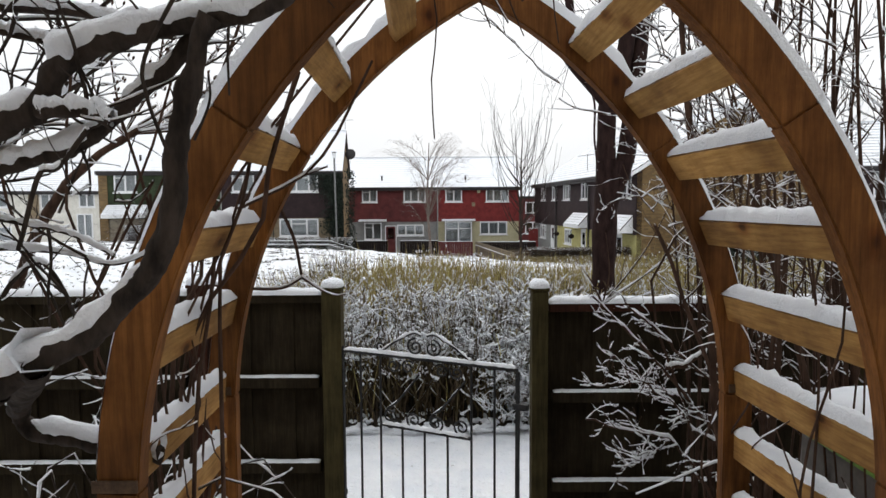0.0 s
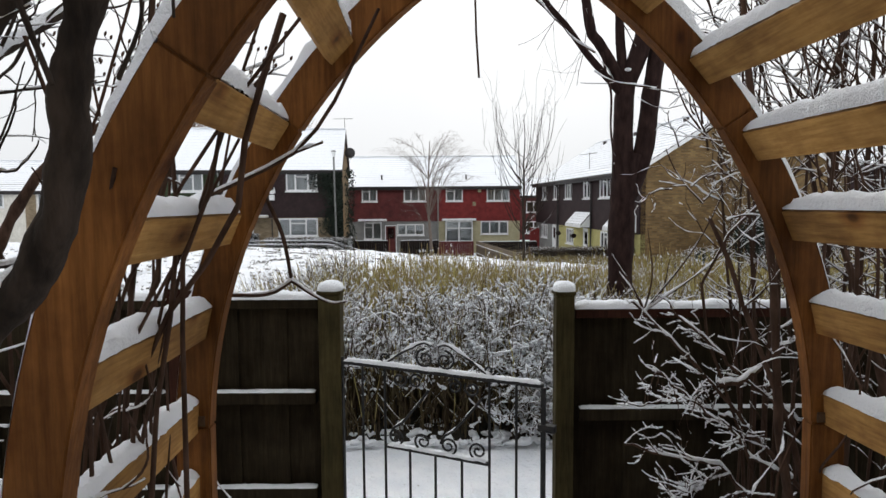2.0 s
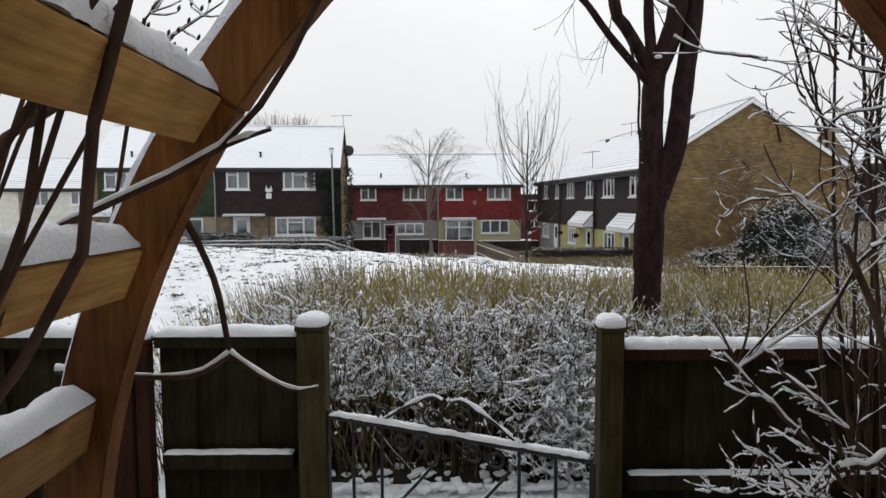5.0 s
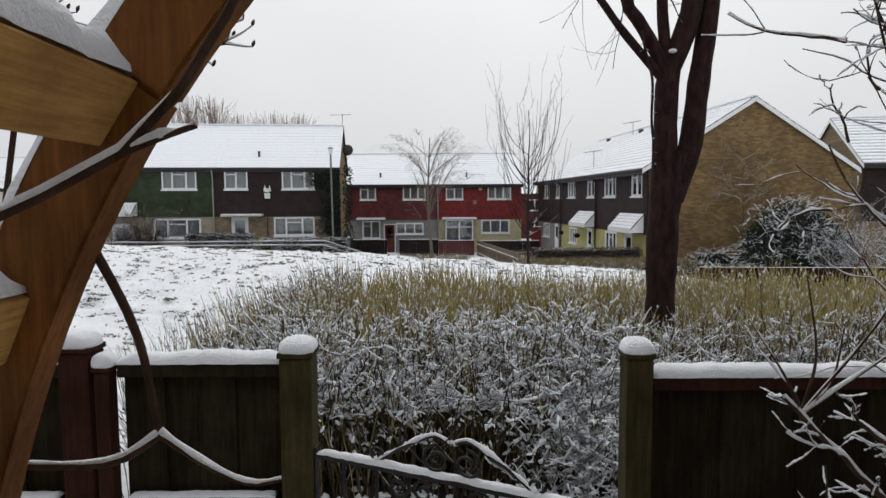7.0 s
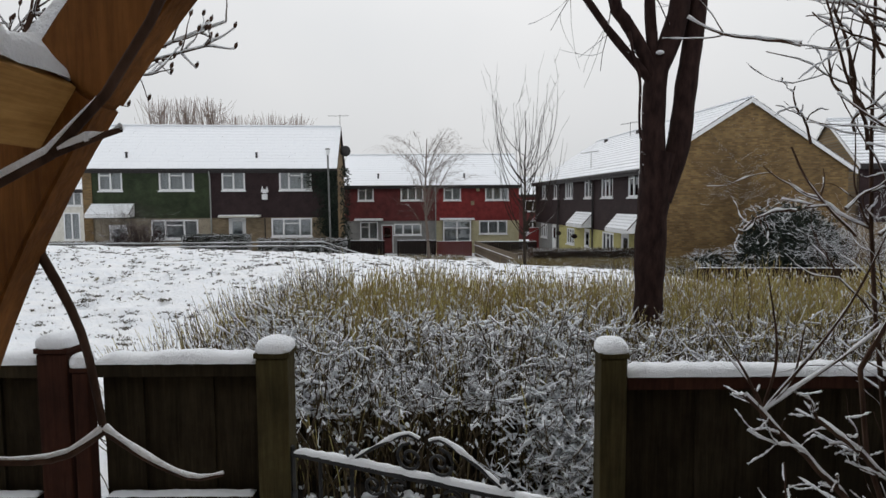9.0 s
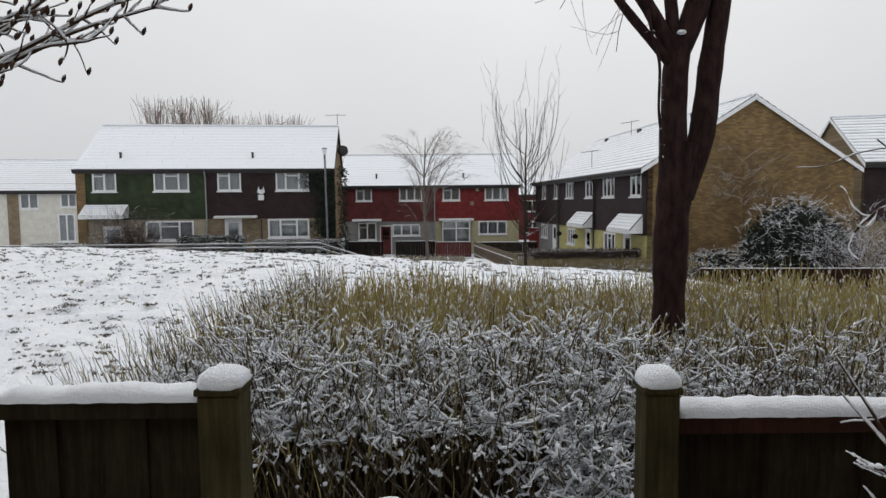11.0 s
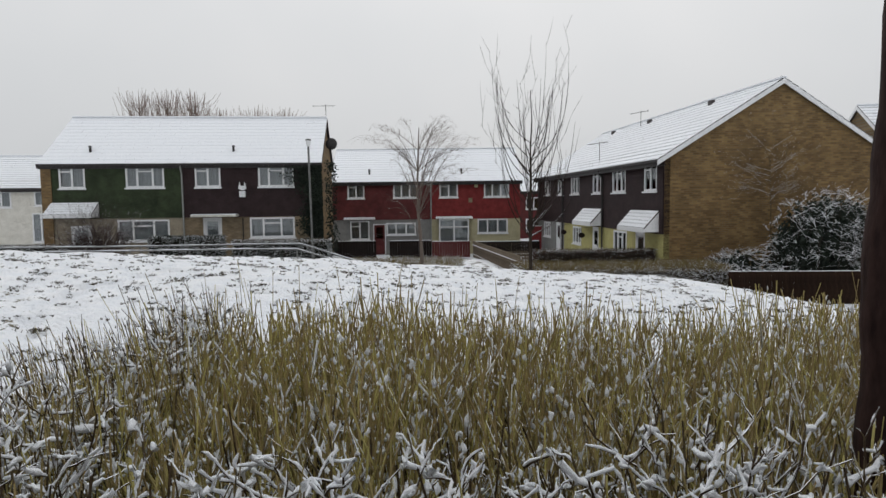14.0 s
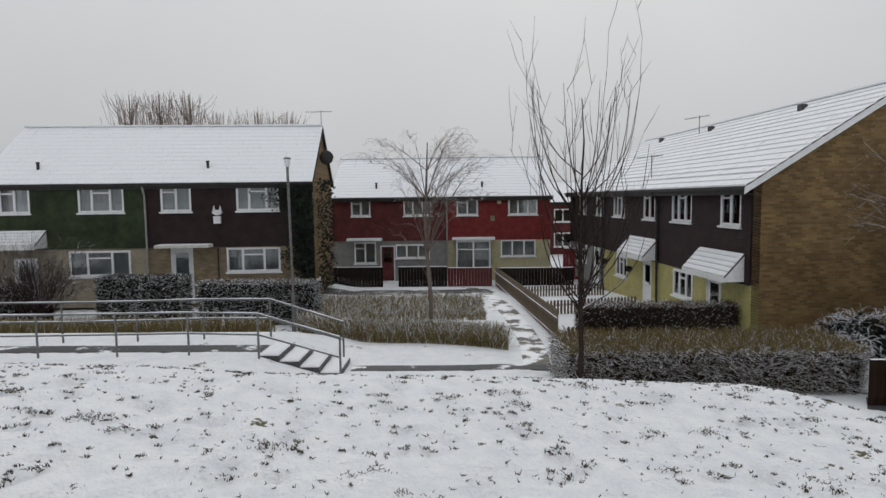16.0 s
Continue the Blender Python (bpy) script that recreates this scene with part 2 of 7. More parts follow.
PIPE = plain("grey_plastic_pipe", (0.22, 0.23, 0.22), (0.34, 0.35, 0.33), 8, 0.5)
ASPHALT = plain("wet_asphalt", (0.035, 0.036, 0.038), (0.075, 0.077, 0.08), 3, 0.45, bumps=0.5)
GREEN_PLASTIC = plain("bright_green_plastic", (0.08, 0.17, 0.025), (0.15, 0.28, 0.05), 8, 0.45)


# ---------------------------------------------------------------- mesh helpers
def mesh_ob(name, verts, faces, material, parent=None, label="", smooth=False):
    me = bpy.data.meshes.new(name)
    me.from_pydata([tuple(v) for v in verts], [], [tuple(f) for f in faces])
    me.update()
    if material:
        me.materials.append(material)
    if smooth:
        me.polygons.foreach_set("use_smooth", [True] * len(me.polygons))
    ob = new(name, me)
    if parent:
        ob.parent = parent
    if label:
        ob["label"] = label
    return ob


def part(name, bm, material, parent=None, label="", smooth=False):
    me = bpy.data.meshes.new(name)
    bm.normal_update()
    bm.to_mesh(me)
    bm.free()
    me.materials.append(material)
    if smooth:
        me.polygons.foreach_set("use_smooth", [True] * len(me.polygons))
    ob = new(name, me)
    if parent:
        ob.parent = parent
    if label:
        ob["label"] = label
    return ob


def thing(name, m, label, category, group="", kind=""):
    ob = new(name)
    ob.matrix_world = m
    return tagged(ob, label, category, group, kind)


def boxes(*bs, bevel=0.0):
    """A bmesh of boxes, each (x0, x1, y0, y1, z0, z1)."""
    bm = bmesh.new()
    for x0, x1, y0, y1, z0, z1 in bs:
        r = bmesh.ops.create_cube(bm, size=1.0)
        bmesh.ops.transform(bm, matrix=Matrix.Translation(((x0 + x1) / 2, (y0 + y1) / 2, (z0 + z1) / 2)) @ Matrix.Diagonal((x1 - x0, y1 - y0, z1 - z0, 1)), verts=r["verts"])
    if bevel:
        bmesh.ops.bevel(bm, geom=bm.edges[:], offset=bevel, segments=2, affect="EDGES", profile=0.6)
    return bm


def prism(points, y0, y1):
    """A bmesh: the outline of (x, z) points, drawn out from y0 to y1."""
    bm = bmesh.new()
    a = [bm.verts.new((x, y0, z)) for x, z in points]
    b = [bm.verts.new((x, y1, z)) for x, z in points]
    bm.faces.new(a)
    bm.faces.new(b[::-1])
    for i in range(len(a)):
        j = (i + 1) % len(a)
        bm.faces.new((a[j], a[i], b[i], b[j]))
    bmesh.ops.recalc_face_normals(bm, faces=bm.faces[:])
    return bm


def tube_arrays(paths, radii, sides=4):
    """paths (n, k, 3), radii (n, k): verts and faces of n round rods."""
    paths, radii = np.asarray(paths, float), np.asarray(radii, float)
    n, k, _ = paths.shape
    tang = np.gradient(paths, axis=1)
    tang /= np.linalg.norm(tang, axis=2, keepdims=True) + 1e-9
    ref = np.where(np.abs(tang[..., 2:3]) > 0.9, np.array([1.0, 0, 0]), np.array([0, 0, 1.0]))
    ref = np.where(np.abs(tang[:, :1, 2:3]) > 0.75, np.array([1.0, 0.2, 0]), np.array([0.0, 0.1, 1.0])) + 0 * ref
    u = np.cross(tang, ref)
    u /= np.linalg.norm(u, axis=2, keepdims=True) + 1e-9
    w = np.cross(tang, u)
    ang = np.linspace(0, 2 * math.pi, sides, endpoint=False)
    ring = paths[:, :, None] + radii[:, :, None, None] * (u[:, :, None] * np.cos(ang)[None, None, :, None] + w[:, :, None] * np.sin(ang)[None, None, :, None])
    verts = ring.reshape(-1, 3)
    base = (np.arange(n) * k * sides)[:, None, None]
    seg = (np.arange(k - 1) * sides)[None, :, None]
    s = np.arange(sides)[None, None, :]
    s2 = (s + 1) % sides
    quads = np.stack([base + seg + s, base + seg + s2, base + seg + sides + s2, base + seg + sides + s], axis=-1).reshape(-1, 4)
    return verts, quads


def fast_mesh(name, chunks, material, parent=None, label="", smooth=True):
    """One object out of several (verts, quads) arrays."""
    vs, qs, off = [], [], 0
    for v, q in chunks:
        vs.append(v)
        qs.append(q + off)
        off += len(v)
    v, q = np.concatenate(vs), np.concatenate(qs)
    me = bpy.data.meshes.new(name)
    me.vertices.add(len(v))
    me.vertices.foreach_set("co", v.astype(np.float32).ravel())
    me.loops.add(q.size)
    me.loops.foreach_set("vertex_index", q.astype(np.int32).ravel())
    me.polygons.add(len(q))
    me.polygons.foreach_set("loop_start", np.arange(0, q.size, 4, dtype=np.int32))
    me.polygons.foreach_set("use_smooth", np.full(len(q), smooth))
    me.update(calc_edges=True)
    me.validate()
    me.materials.append(material)
    ob = new(name, me)
    if parent:
        ob.parent = parent
    if label:
        ob["label"] = label
    return ob


def resample(pts, k):
    p = np.asarray(pts, float)
    d = np.concatenate([[0], np.cumsum(np.linalg.norm(np.diff(p, axis=0), axis=1))])
    s = np.linspace(0, d[-1], k)
    return np.stack([np.interp(s, d, p[:, i]) for i in range(3)], axis=1)


def curve_points(pts, k):
    """k points on a smooth line through pts."""
    p = [Vector(q) for q in pts]
    p = [p[0] * 2 - p[1]] + p + [p[-1] * 2 - p[-2]]
    out = []
    for i in range(1, len(p) - 2):
        a, b, c, d = p[i - 1:i + 3]
        for s in range(8):
            t = s / 8
            out.append(0.5 * ((2 * b) + (c - a) * t + (2 * a - 5 * b + 4 * c - d) * t * t + (3 * b - a - 3 * c + d) * t ** 3))
    out.append(p[-2])
    return resample(out, k)


def snow_on(paths, radii, rng, cover=1.0, thick=1.15, lift=0.8, tilt=0.8, lumpy=0.36):
    """Snow lying on rods: rods of their own, raised, gone where a rod is steep or bare."""
    paths, radii = np.asarray(paths, float), np.asarray(radii, float)
    tang = np.gradient(paths, axis=1)
    tang /= np.linalg.norm(tang, axis=2, keepdims=True) + 1e-9
    flat = np.clip((tilt + 0.15 - np.abs(tang[..., 2])) / 0.3, 0, 1)
    lumps = np.clip(rng.normal(1.0, lumpy, radii.shape), 0.2, 1.8)
    lumps *= (rng.random(radii.shape) < cover)
    lumps[:, 1:-1] = 0.5 * lumps[:, 1:-1] + 0.25 * (lumps[:, :-2] + lumps[:, 2:])
    r = (radii * thick + 0.0016) * flat * lumps
    up = paths.copy()
    up[..., 2] += radii * lift + r * 0.25
    keep = r.max(axis=1) > 1e-3
    return up[keep], r[keep]


# ---------------------------------------------------------------- ground
def smooth(t):
    t = np.clip(t, 0, 1)
    return t * t * (3 - 2 * t)


def ground_height(x, y):
    """Level garden and alley, a snowy field that rises to the left, then a bank down to the houses."""
    x, y = np.asarray(x, float), np.asarray(y, float)
    p = np.interp(x, [-60, -10, -2.5, 2.5, 7, 9, 60], [0.9, 0.78, 0.46, 0.04, -0.22, -0.45, -0.6])
    top = p * smooth((y - 7.0) / 9.0)
    edge = np.interp(x, [-10, -2.5, 2.5], [18.9, 19.3, 20.2]) - np.clip(x - 5.5, 0, 9) * 1.7 * smooth((x - 5.0) / 2.5)
    steep = np.interp(x, [4.0, 9.0], [1.0, 0.7])
    low = np.interp(x, [-60, -4.7, -2.7, 60], [-0.85, -0.85, -1.45, -1.5])
    low = low + (-1.45 - low) * smooth((y - 27.2) / 3.0)
    low = low - 0.4 * smooth((y - 36.0) / 8.0) * smooth((x + 8.0) / 3.0)
    s = smooth(((y - edge) * steep + 1.2) / 6.0)
    return top + (low - top) * s


def ground():
    rng = np.random.default_rng(3)
    far = np.array([16, 22, 32, 50, 80, 140, 260, 500, 1000, 2200])
    xs = np.concatenate([-far[::-1], np.linspace(-13, 11, 220), far[0:]])
    ys = np.concatenate([[-2200, -800, -300, -100, -40, -15, -6, -3], np.linspace(-1.5, 5, 30), np.linspace(5.1, 24, 240), np.linspace(24.3, 48, 50), [52, 60, 75, 100, 160, 300, 700, 2200]])
    X, Y = np.meshgrid(xs, ys)
    Z = ground_height(X, Y)
    inside = (np.abs(X + 1) < 12.5) & (Y > 4.5) & (Y < 26)
    amp = smooth((Y - 5.0) / 2.0) * (1 - 0.8 * smooth((Y - 18.5 + np.clip(X - 5.5, 0, 9) * 1.7) / 2.5))
    for i in range(X.shape[0]):
        for j in range(X.shape[1]):
            if inside[i, j]:
                v = Vector((X[i, j], Y[i, j], 0))
                a = noise.noise(v * 1.1) * 0.035 + noise.noise(v * 3.1) * 0.035 + noise.noise(v * 7.0) * 0.032 + noise.noise(v * 13.0) * 0.016
                b = noise.noise(v * 2.3 + Vector((7, 3, 1)))
                c = noise.noise(v * 5.5 + Vector((1, 9, 4)))
                Z[i, j] += amp[i, j] * (a - 0.13 * max(0.0, b - 0.10) * 3 * max(0.0, 0.5 + c))
    n, m = X.shape
    verts = np.stack([X, Y, Z], -1).reshape(-1, 3)
    i, j = np.meshgrid(np.arange(n - 1), np.arange(m - 1), indexing="ij")
    q = np.stack([i * m + j, i * m + j + 1, (i + 1) * m + j + 1, (i + 1) * m + j], -1).reshape(-1, 4)

    def build(nt, b):
        v = coords(nt)
        n1, n2 = noise_tex(nt, v, 3.0, 6), noise_tex(nt, v, 16.0, 4)
        big = noise_tex(nt, v, 1.1, 4, 0.7)
        dark = ramp(nt, n2, [(0.3, (0.05, 0.043, 0.025)), (0.7, (0.16, 0.14, 0.08))])
        white = ramp(nt, n1, [(0.3, (0.76, 0.79, 0.84)), (0.65, (0.88, 0.89, 0.91))])
        m1 = nt.nodes.new("ShaderNodeMath")
        m1.operation = "MULTIPLY_ADD"
        nt.links.new(n2, m1.inputs[0])
        m1.inputs[1].default_value = 0.45
        nt.links.new(big, m1.inputs[2])
        fac = ramp(nt, m1.outputs[0], [(0.89, (0, 0, 0)), (0.915, (1, 1, 1))])
        nt.links.new(mixc(nt, fac, white, dark), b.inputs["Base Color"])
        h = nt.nodes.new("ShaderNodeMath")
        h.operation = "ADD"
        nt.links.new(n1, h.inputs[0]), nt.links.new(n2, h.inputs[1])
        bump(nt, b, h.outputs[0], 0.9, 0.07)
    return tagged(fast_mesh("ground", [(verts, q)], mat("snowy_ground", build, 0.8)), "uneven snow-covered grass with dark tufts showing through", "ground", kind="structure")


GROUND = ground()


# ---------------------------------------------------------------- houses
def wall_cells(x0, x1, z0, z1, holes, y0, y1):
    xs = sorted({x0, x1, *[v for h in holes for v in h[:2] if x0 < v < x1]})
    zs = sorted({z0, z1, *[v for h in holes for v in h[2:4] if z0 < v < z1]})
    bs = []
    for a, b in zip(xs, xs[1:]):
        for c, d in zip(zs, zs[1:]):
            mx, mz = (a + b) / 2, (c + d) / 2
            if not any(h[0] < mx < h[1] and h[2] < mz < h[3] for h in holes):
                bs.append((a, b, y0, y1, c, d))
    bm = boxes(*bs)
    bmesh.ops.remove_doubles(bm, verts=bm.verts[:], dist=0.0005)
    return bm


def hung_tiles(x0, x1, z0, z1, holes, step=0.11):
    """Courses of hung tiles, each overlapping the one below, cut round the openings."""
    verts, faces = [], []
    rng = random.Random(int(x0 * 100 + z1 * 10) + 5)
    z = z0
    while z < z1 - 0.02:
        top = min(z + step, z1)
        cuts = sorted([(max(h[0], x0), min(h[1], x1)) for h in holes if h[2] < top and h[3] > z and h[1] > x0 and h[0] < x1])
        runs, a = [], x0
        for c, d in cuts:
            if c > a:
                runs.append((a, c))
            a = max(a, d)
        if a < x1:
            runs.append((a, x1))
        for a, b in runs:
            n = max(1, round((b - a) / 0.33))
            for i in range(n):
                p, q = a + (b - a) * i / n, a + (b - a) * (i + 1) / n
                k, out = len(verts), -0.045 - rng.random() * 0.014
                verts += [(p, out, z - 0.01), (q, out, z - 0.01), (q, -0.016, top), (p, -0.016, top), (p, 0, z - 0.01), (q, 0, z - 0.01)]
                faces += [(k, k + 1, k + 2, k + 3), (k + 4, k + 5, k + 1, k)]
        z = top
    return verts, faces


def window(house, x0, x1, z0, z1, bars=(0.33, 0.67), light=(1,), curtain=True, y=0.0, sill=True):
    """A white window: outer frame, mullions at the fractions of its width, top lights in the bays named."""
    w = new("window")
    w.parent = house
    w.location = (x0, y, z0)
    W, H, f = x1 - x0, z1 - z0, 0.085
    fr = [(0, f, -0.03, 0.06, 0, H), (W - f, W, -0.03, 0.06, 0, H), (f, W - f, -0.03, 0.06, 0, f), (f, W - f, -0.03, 0.06, H - f, H)]
    edges = [0.0, *[W * b for b in bars], W]
    for b in edges[1:-1]:
        fr.append((b - 0.048, b + 0.048, -0.026, 0.055, f, H - f))
    for i in light:
        if i < len(edges) - 1:
            fr.append((edges[i] + 0.03, edges[i + 1] - 0.03, -0.022, 0.05, H * 0.68, H * 0.68 + 0.06))
    part("frame", boxes(*fr), WHITE_PVC, w, "white plastic frame")
    for a, b in zip(edges, edges[1:]):
        pane = part("pane", boxes((a + 0.03, b - 0.03, 0.012, 0.02, f * 0.8, H - f * 0.8)), GLASS, w)
        pane.visible_shadow = False
    if sill:
        part("sill", boxes((-0.05, W + 0.05, -0.10, 0.0, -0.07, -0.004)), WHITE_PVC, w)
    # box behind the panes, its shade put into the colour
    part("room", boxes((0.0, W, 0.75, 0.78, 0, H), (-0.02, 0.0, 0.1, 0.75, 0, H), (W, W + 0.02, 0.1, 0.75, 0, H), (0, W, 0.1, 0.75, -0.02, 0), (0, W, 0.1, 0.75, H, H + 0.02)), ROOM_SHADE, w)
    if curtain:
        n = 28
        vs, fs = [], []
        spans = [(0.03, W * 0.27), (W * 0.73, W - 0.03)] if curtain == 2 else [(0.03, W - 0.03)]
        for a, b in spans:
            k = len(vs)
            for i in range(n + 1):
                x = a + (b - a) * i / n
                vs += [(x, 0.14 + 0.018 * math.sin(i * 1.9), 0.03), (x, 0.14 + 0.018 * math.sin(i * 1.9), H - 0.03)]
            fs += [(k + 2 * i, k + 2 * i + 2, k + 2 * i + 3, k + 2 * i + 1) for i in range(n)]
        c = mesh_ob("curtain", vs, fs, CURTAIN, w, "pale net curtain", True)
    return w


def roof(house, W, D, eaves, rise, over=0.3, gap=0.0, course=0.33, tiles=0.02, verge=0.12):
    """Dark deck, gutter and fascia, and a blanket of snow that keeps the steps of the tile courses."""
    half = D / 2
    slope = rise / half
    t = 0.10
    pts = [(-over, eaves - over * slope), (half, eaves + rise), (D + over, eaves - over * slope), (D + over, eaves - over * slope + t), (half, eaves + rise + t), (-over, eaves - over * slope + t)]
    bm = prism([(p, q) for p, q in pts], -verge, W + verge)
    for v in bm.verts:
        v.co = Vector((v.co.y, v.co.x, v.co.z))
    bmesh.ops.recalc_face_normals(bm, faces=bm.faces[:])
    r = part("roof", bm, ROOF_TILE, house, "dark tiled pitched roof under snow")
    L = math.hypot(half + over, (half + over) * slope)
    n = int(L / course)
    verts, faces = [], []
    rng = random.Random(int(W * 10))
    nx = max(8, int(W / 0.35))
    for side in (0, 1):
        for i in range(n):
            a, b = i / n, (i + 1) / n
            row = rng.uniform(0.5, 1.5) * (1.6 if i < 4 else 1.0)
            for k in range(nx):
                xa, xb = -verge + (W + 2 * verge) * k / nx, -verge + (W + 2 * verge) * (k + 1) / nx
                z_add = 0.02 + rng.random() * 0.008
                base = len(verts)
                a2 = a + gap / course / n * row
                for u, h in ((a2, z_add + tiles), (b, z_add * 0.6)):
                    yy = -over + (half + over) * u
                    zz = eaves + yy * slope + t + h
                    if side:
                        yy = D - yy
                    verts += [(xa, yy, zz), (xb, yy, zz)]
                yy = -over + (half + over) * a2
                zz = eaves + yy * slope + t - 0.01
                if side:
                    yy = D - yy
                verts += [(xa, yy, zz), (xb, yy, zz)]
                faces += [(base, base + 1, base + 3, base + 2), (base + 4, base + 5, base + 1, base)]
    mesh_ob("roof_snow", verts, faces, SNOW, house, "thin snow on the tile courses")
    part("gutter", boxes((-verge, W + verge, -over - 0.10, -over - 0.004, eaves - over * slope + 0.01, eaves - over * slope + 0.09)), GUTTER, house)
    part("fascia", boxes((-verge + 0.02, W + verge - 0.02, -over + 0.01, -over + 0.04, eaves - over * slope - 0.14, eaves - over * slope + 0.0)), GUTTER, house)
    part("soffit", boxes((-verge + 0.02, W + verge - 0.02, -over + 0.04, 0.0, eaves - over * slope - 0.13, eaves - over * slope - 0.10)), GUTTER, house)
    part("ridge", boxes((-verge, W + verge, half - 0.11, half + 0.11, eaves + rise + t + 0.0, eaves + rise + t + 0.075), bevel=0.03), SNOW, house, "snow-capped ridge tiles")
    return slope


def gables(house, W, D, eaves, rise, mats, barge=WHITE_PVC, thick=0.25, o=0.32):
    half = D / 2
    for x0, m, sgn in ((0.0, mats[0], -1), (W - thick, mats[1], 1)):
        pts = [(0.02, 0), (D - 0.02, 0), (D - 0.02, eaves), (half, eaves + rise - 0.02), (0.02, eaves)]
        bm = prism(pts, x0, x0 + thick)
        for v in bm.verts:
            v.co = Vector((v.co.y, v.co.x, v.co.z))
        bmesh.ops.recalc_face_normals(bm, faces=bm.faces[:])
        part("gable_wall", bm, m, house, "brick gable end wall")
        xb = (x0 - 0.14) if sgn < 0 else (x0 + thick + 0.10)
        slope = rise / half
        for s in (0, 1):
            line = [(-o, eaves - o * slope - 0.10), (half, eaves + rise - 0.10), (half, eaves + rise + 0.09), (-o, eaves - o * slope + 0.09)]
            if s:
                line = [(D - p, q) for p, q in line]
            bm = prism(line, xb, xb + 0.03)
            for v in bm.verts:
                v.co = Vector((v.co.y, v.co.x, v.co.z))
            bmesh.ops.recalc_face_normals(bm, faces=bm.faces[:])
            part("bargeboard", bm, barge, house)


def front(house, x0, x1, zs, eaves, lower, upper, holes, low_label, up_label):
    part("lower_wall", wall_cells(x0, x1, 0, zs, holes, 0, 0.25), lower, house, low_label)
    part("upper_wall", wall_cells(x0, x1, zs, eaves, holes, 0.0, 0.25), upper, house)
    v, f = hung_tiles(x0, x1, zs, eaves - 0.06, holes)
    mesh_ob("hung_tiles", v, f, upper, house, up_label)


def vent_pipe(house, x, y, z):
    bm = bmesh.new()
    bmesh.ops.create_cone(bm, segments=12, radius1=0.06, radius2=0.06, depth=0.32, cap_ends=True, matrix=Matrix.Translation((x, y, z)))
    bmesh.ops.create_cone(bm, segments=12, radius1=0.09, radius2=0.07, depth=0.07, cap_ends=True, matrix=Matrix.Translation((x, y, z + 0.17)))
    part("vent_pipe", bm, GUTTER, house)


def rods(*lines, k=10, sides=6):
    """verts and quads of round rods; each line is (points, radius)."""
    P = np.array([resample(p, k) for p, r in lines])
    R = np.array([np.full(k, r) for p, r in lines])
    return tube_arrays(P, R, sides)


def aerial(house, x, y, z, turn=0.0, name="aerial"):
    c, s = math.cos(turn), math.sin(turn)
    ln = [([(x, y, z), (x, y, z + 1.1)], 0.018), ([(x - 0.75 * c, y - 0.75 * s, z + 1.0), (x + 0.55 * c, y + 0.55 * s, z + 1.06)], 0.013)]
    for i in range(6):
        d = -0.7 + i * 0.22
        ln.append(([(x + d * c - 0.16 * s, y + d * s + 0.16 * c, z + 1.02), (x + d * c + 0.16 * s, y + d * s - 0.16 * c, z + 1.02)], 0.008))
    fast_mesh(name, [rods(*ln, k=3)], GALV, house, "thin metal television aerial")


def dish(house, x, y, z):
    bm = bmesh.new()
    bmesh.ops.create_uvsphere(bm, u_segments=18, v_segments=8, radius=0.33, matrix=Matrix.Translation((x, y, z)) @ Matrix.Rotation(radians(80), 4, "X") @ Matrix.Diagonal((1, 1, 0.25, 1)))
    part("satellite_dish", bm, GUTTER, house, "dark grey satellite dish")


def pipe(house, pts, m, r=0.045):
    fast_mesh("downpipe", [rods((pts, r), k=12)], m, house)


def door(house, x0, x1, z1, m, y=0.03):
    d = new("door")
    d.parent = house
    W = x1 - x0
    part("panel", boxes((x0 + 0.06, x1 - 0.06, y, y + 0.05, 0.12, z1 - 0.06)), m, d)
    part("frame", boxes((x0, x0 + 0.06, y - 0.03, y + 0.06, 0.1, z1), (x1 - 0.06, x1, y - 0.03, y + 0.06, 0.1, z1), (x0 + 0.06, x1 - 0.06, y - 0.03, y + 0.06, z1 - 0.06, z1)), WHITE_PVC, d)
    part("pane", boxes((x0 + 0.2, x1 - 0.2, y - 0.012, y - 0.004, z1 * 0.55, z1 - 0.2)), GLASS, d)
    part("handle", boxes((x1 - 0.17, x1 - 0.14, y - 0.05, y - 0.004, 1.02, 1.16), bevel=0.008), GALV, d)
    return d


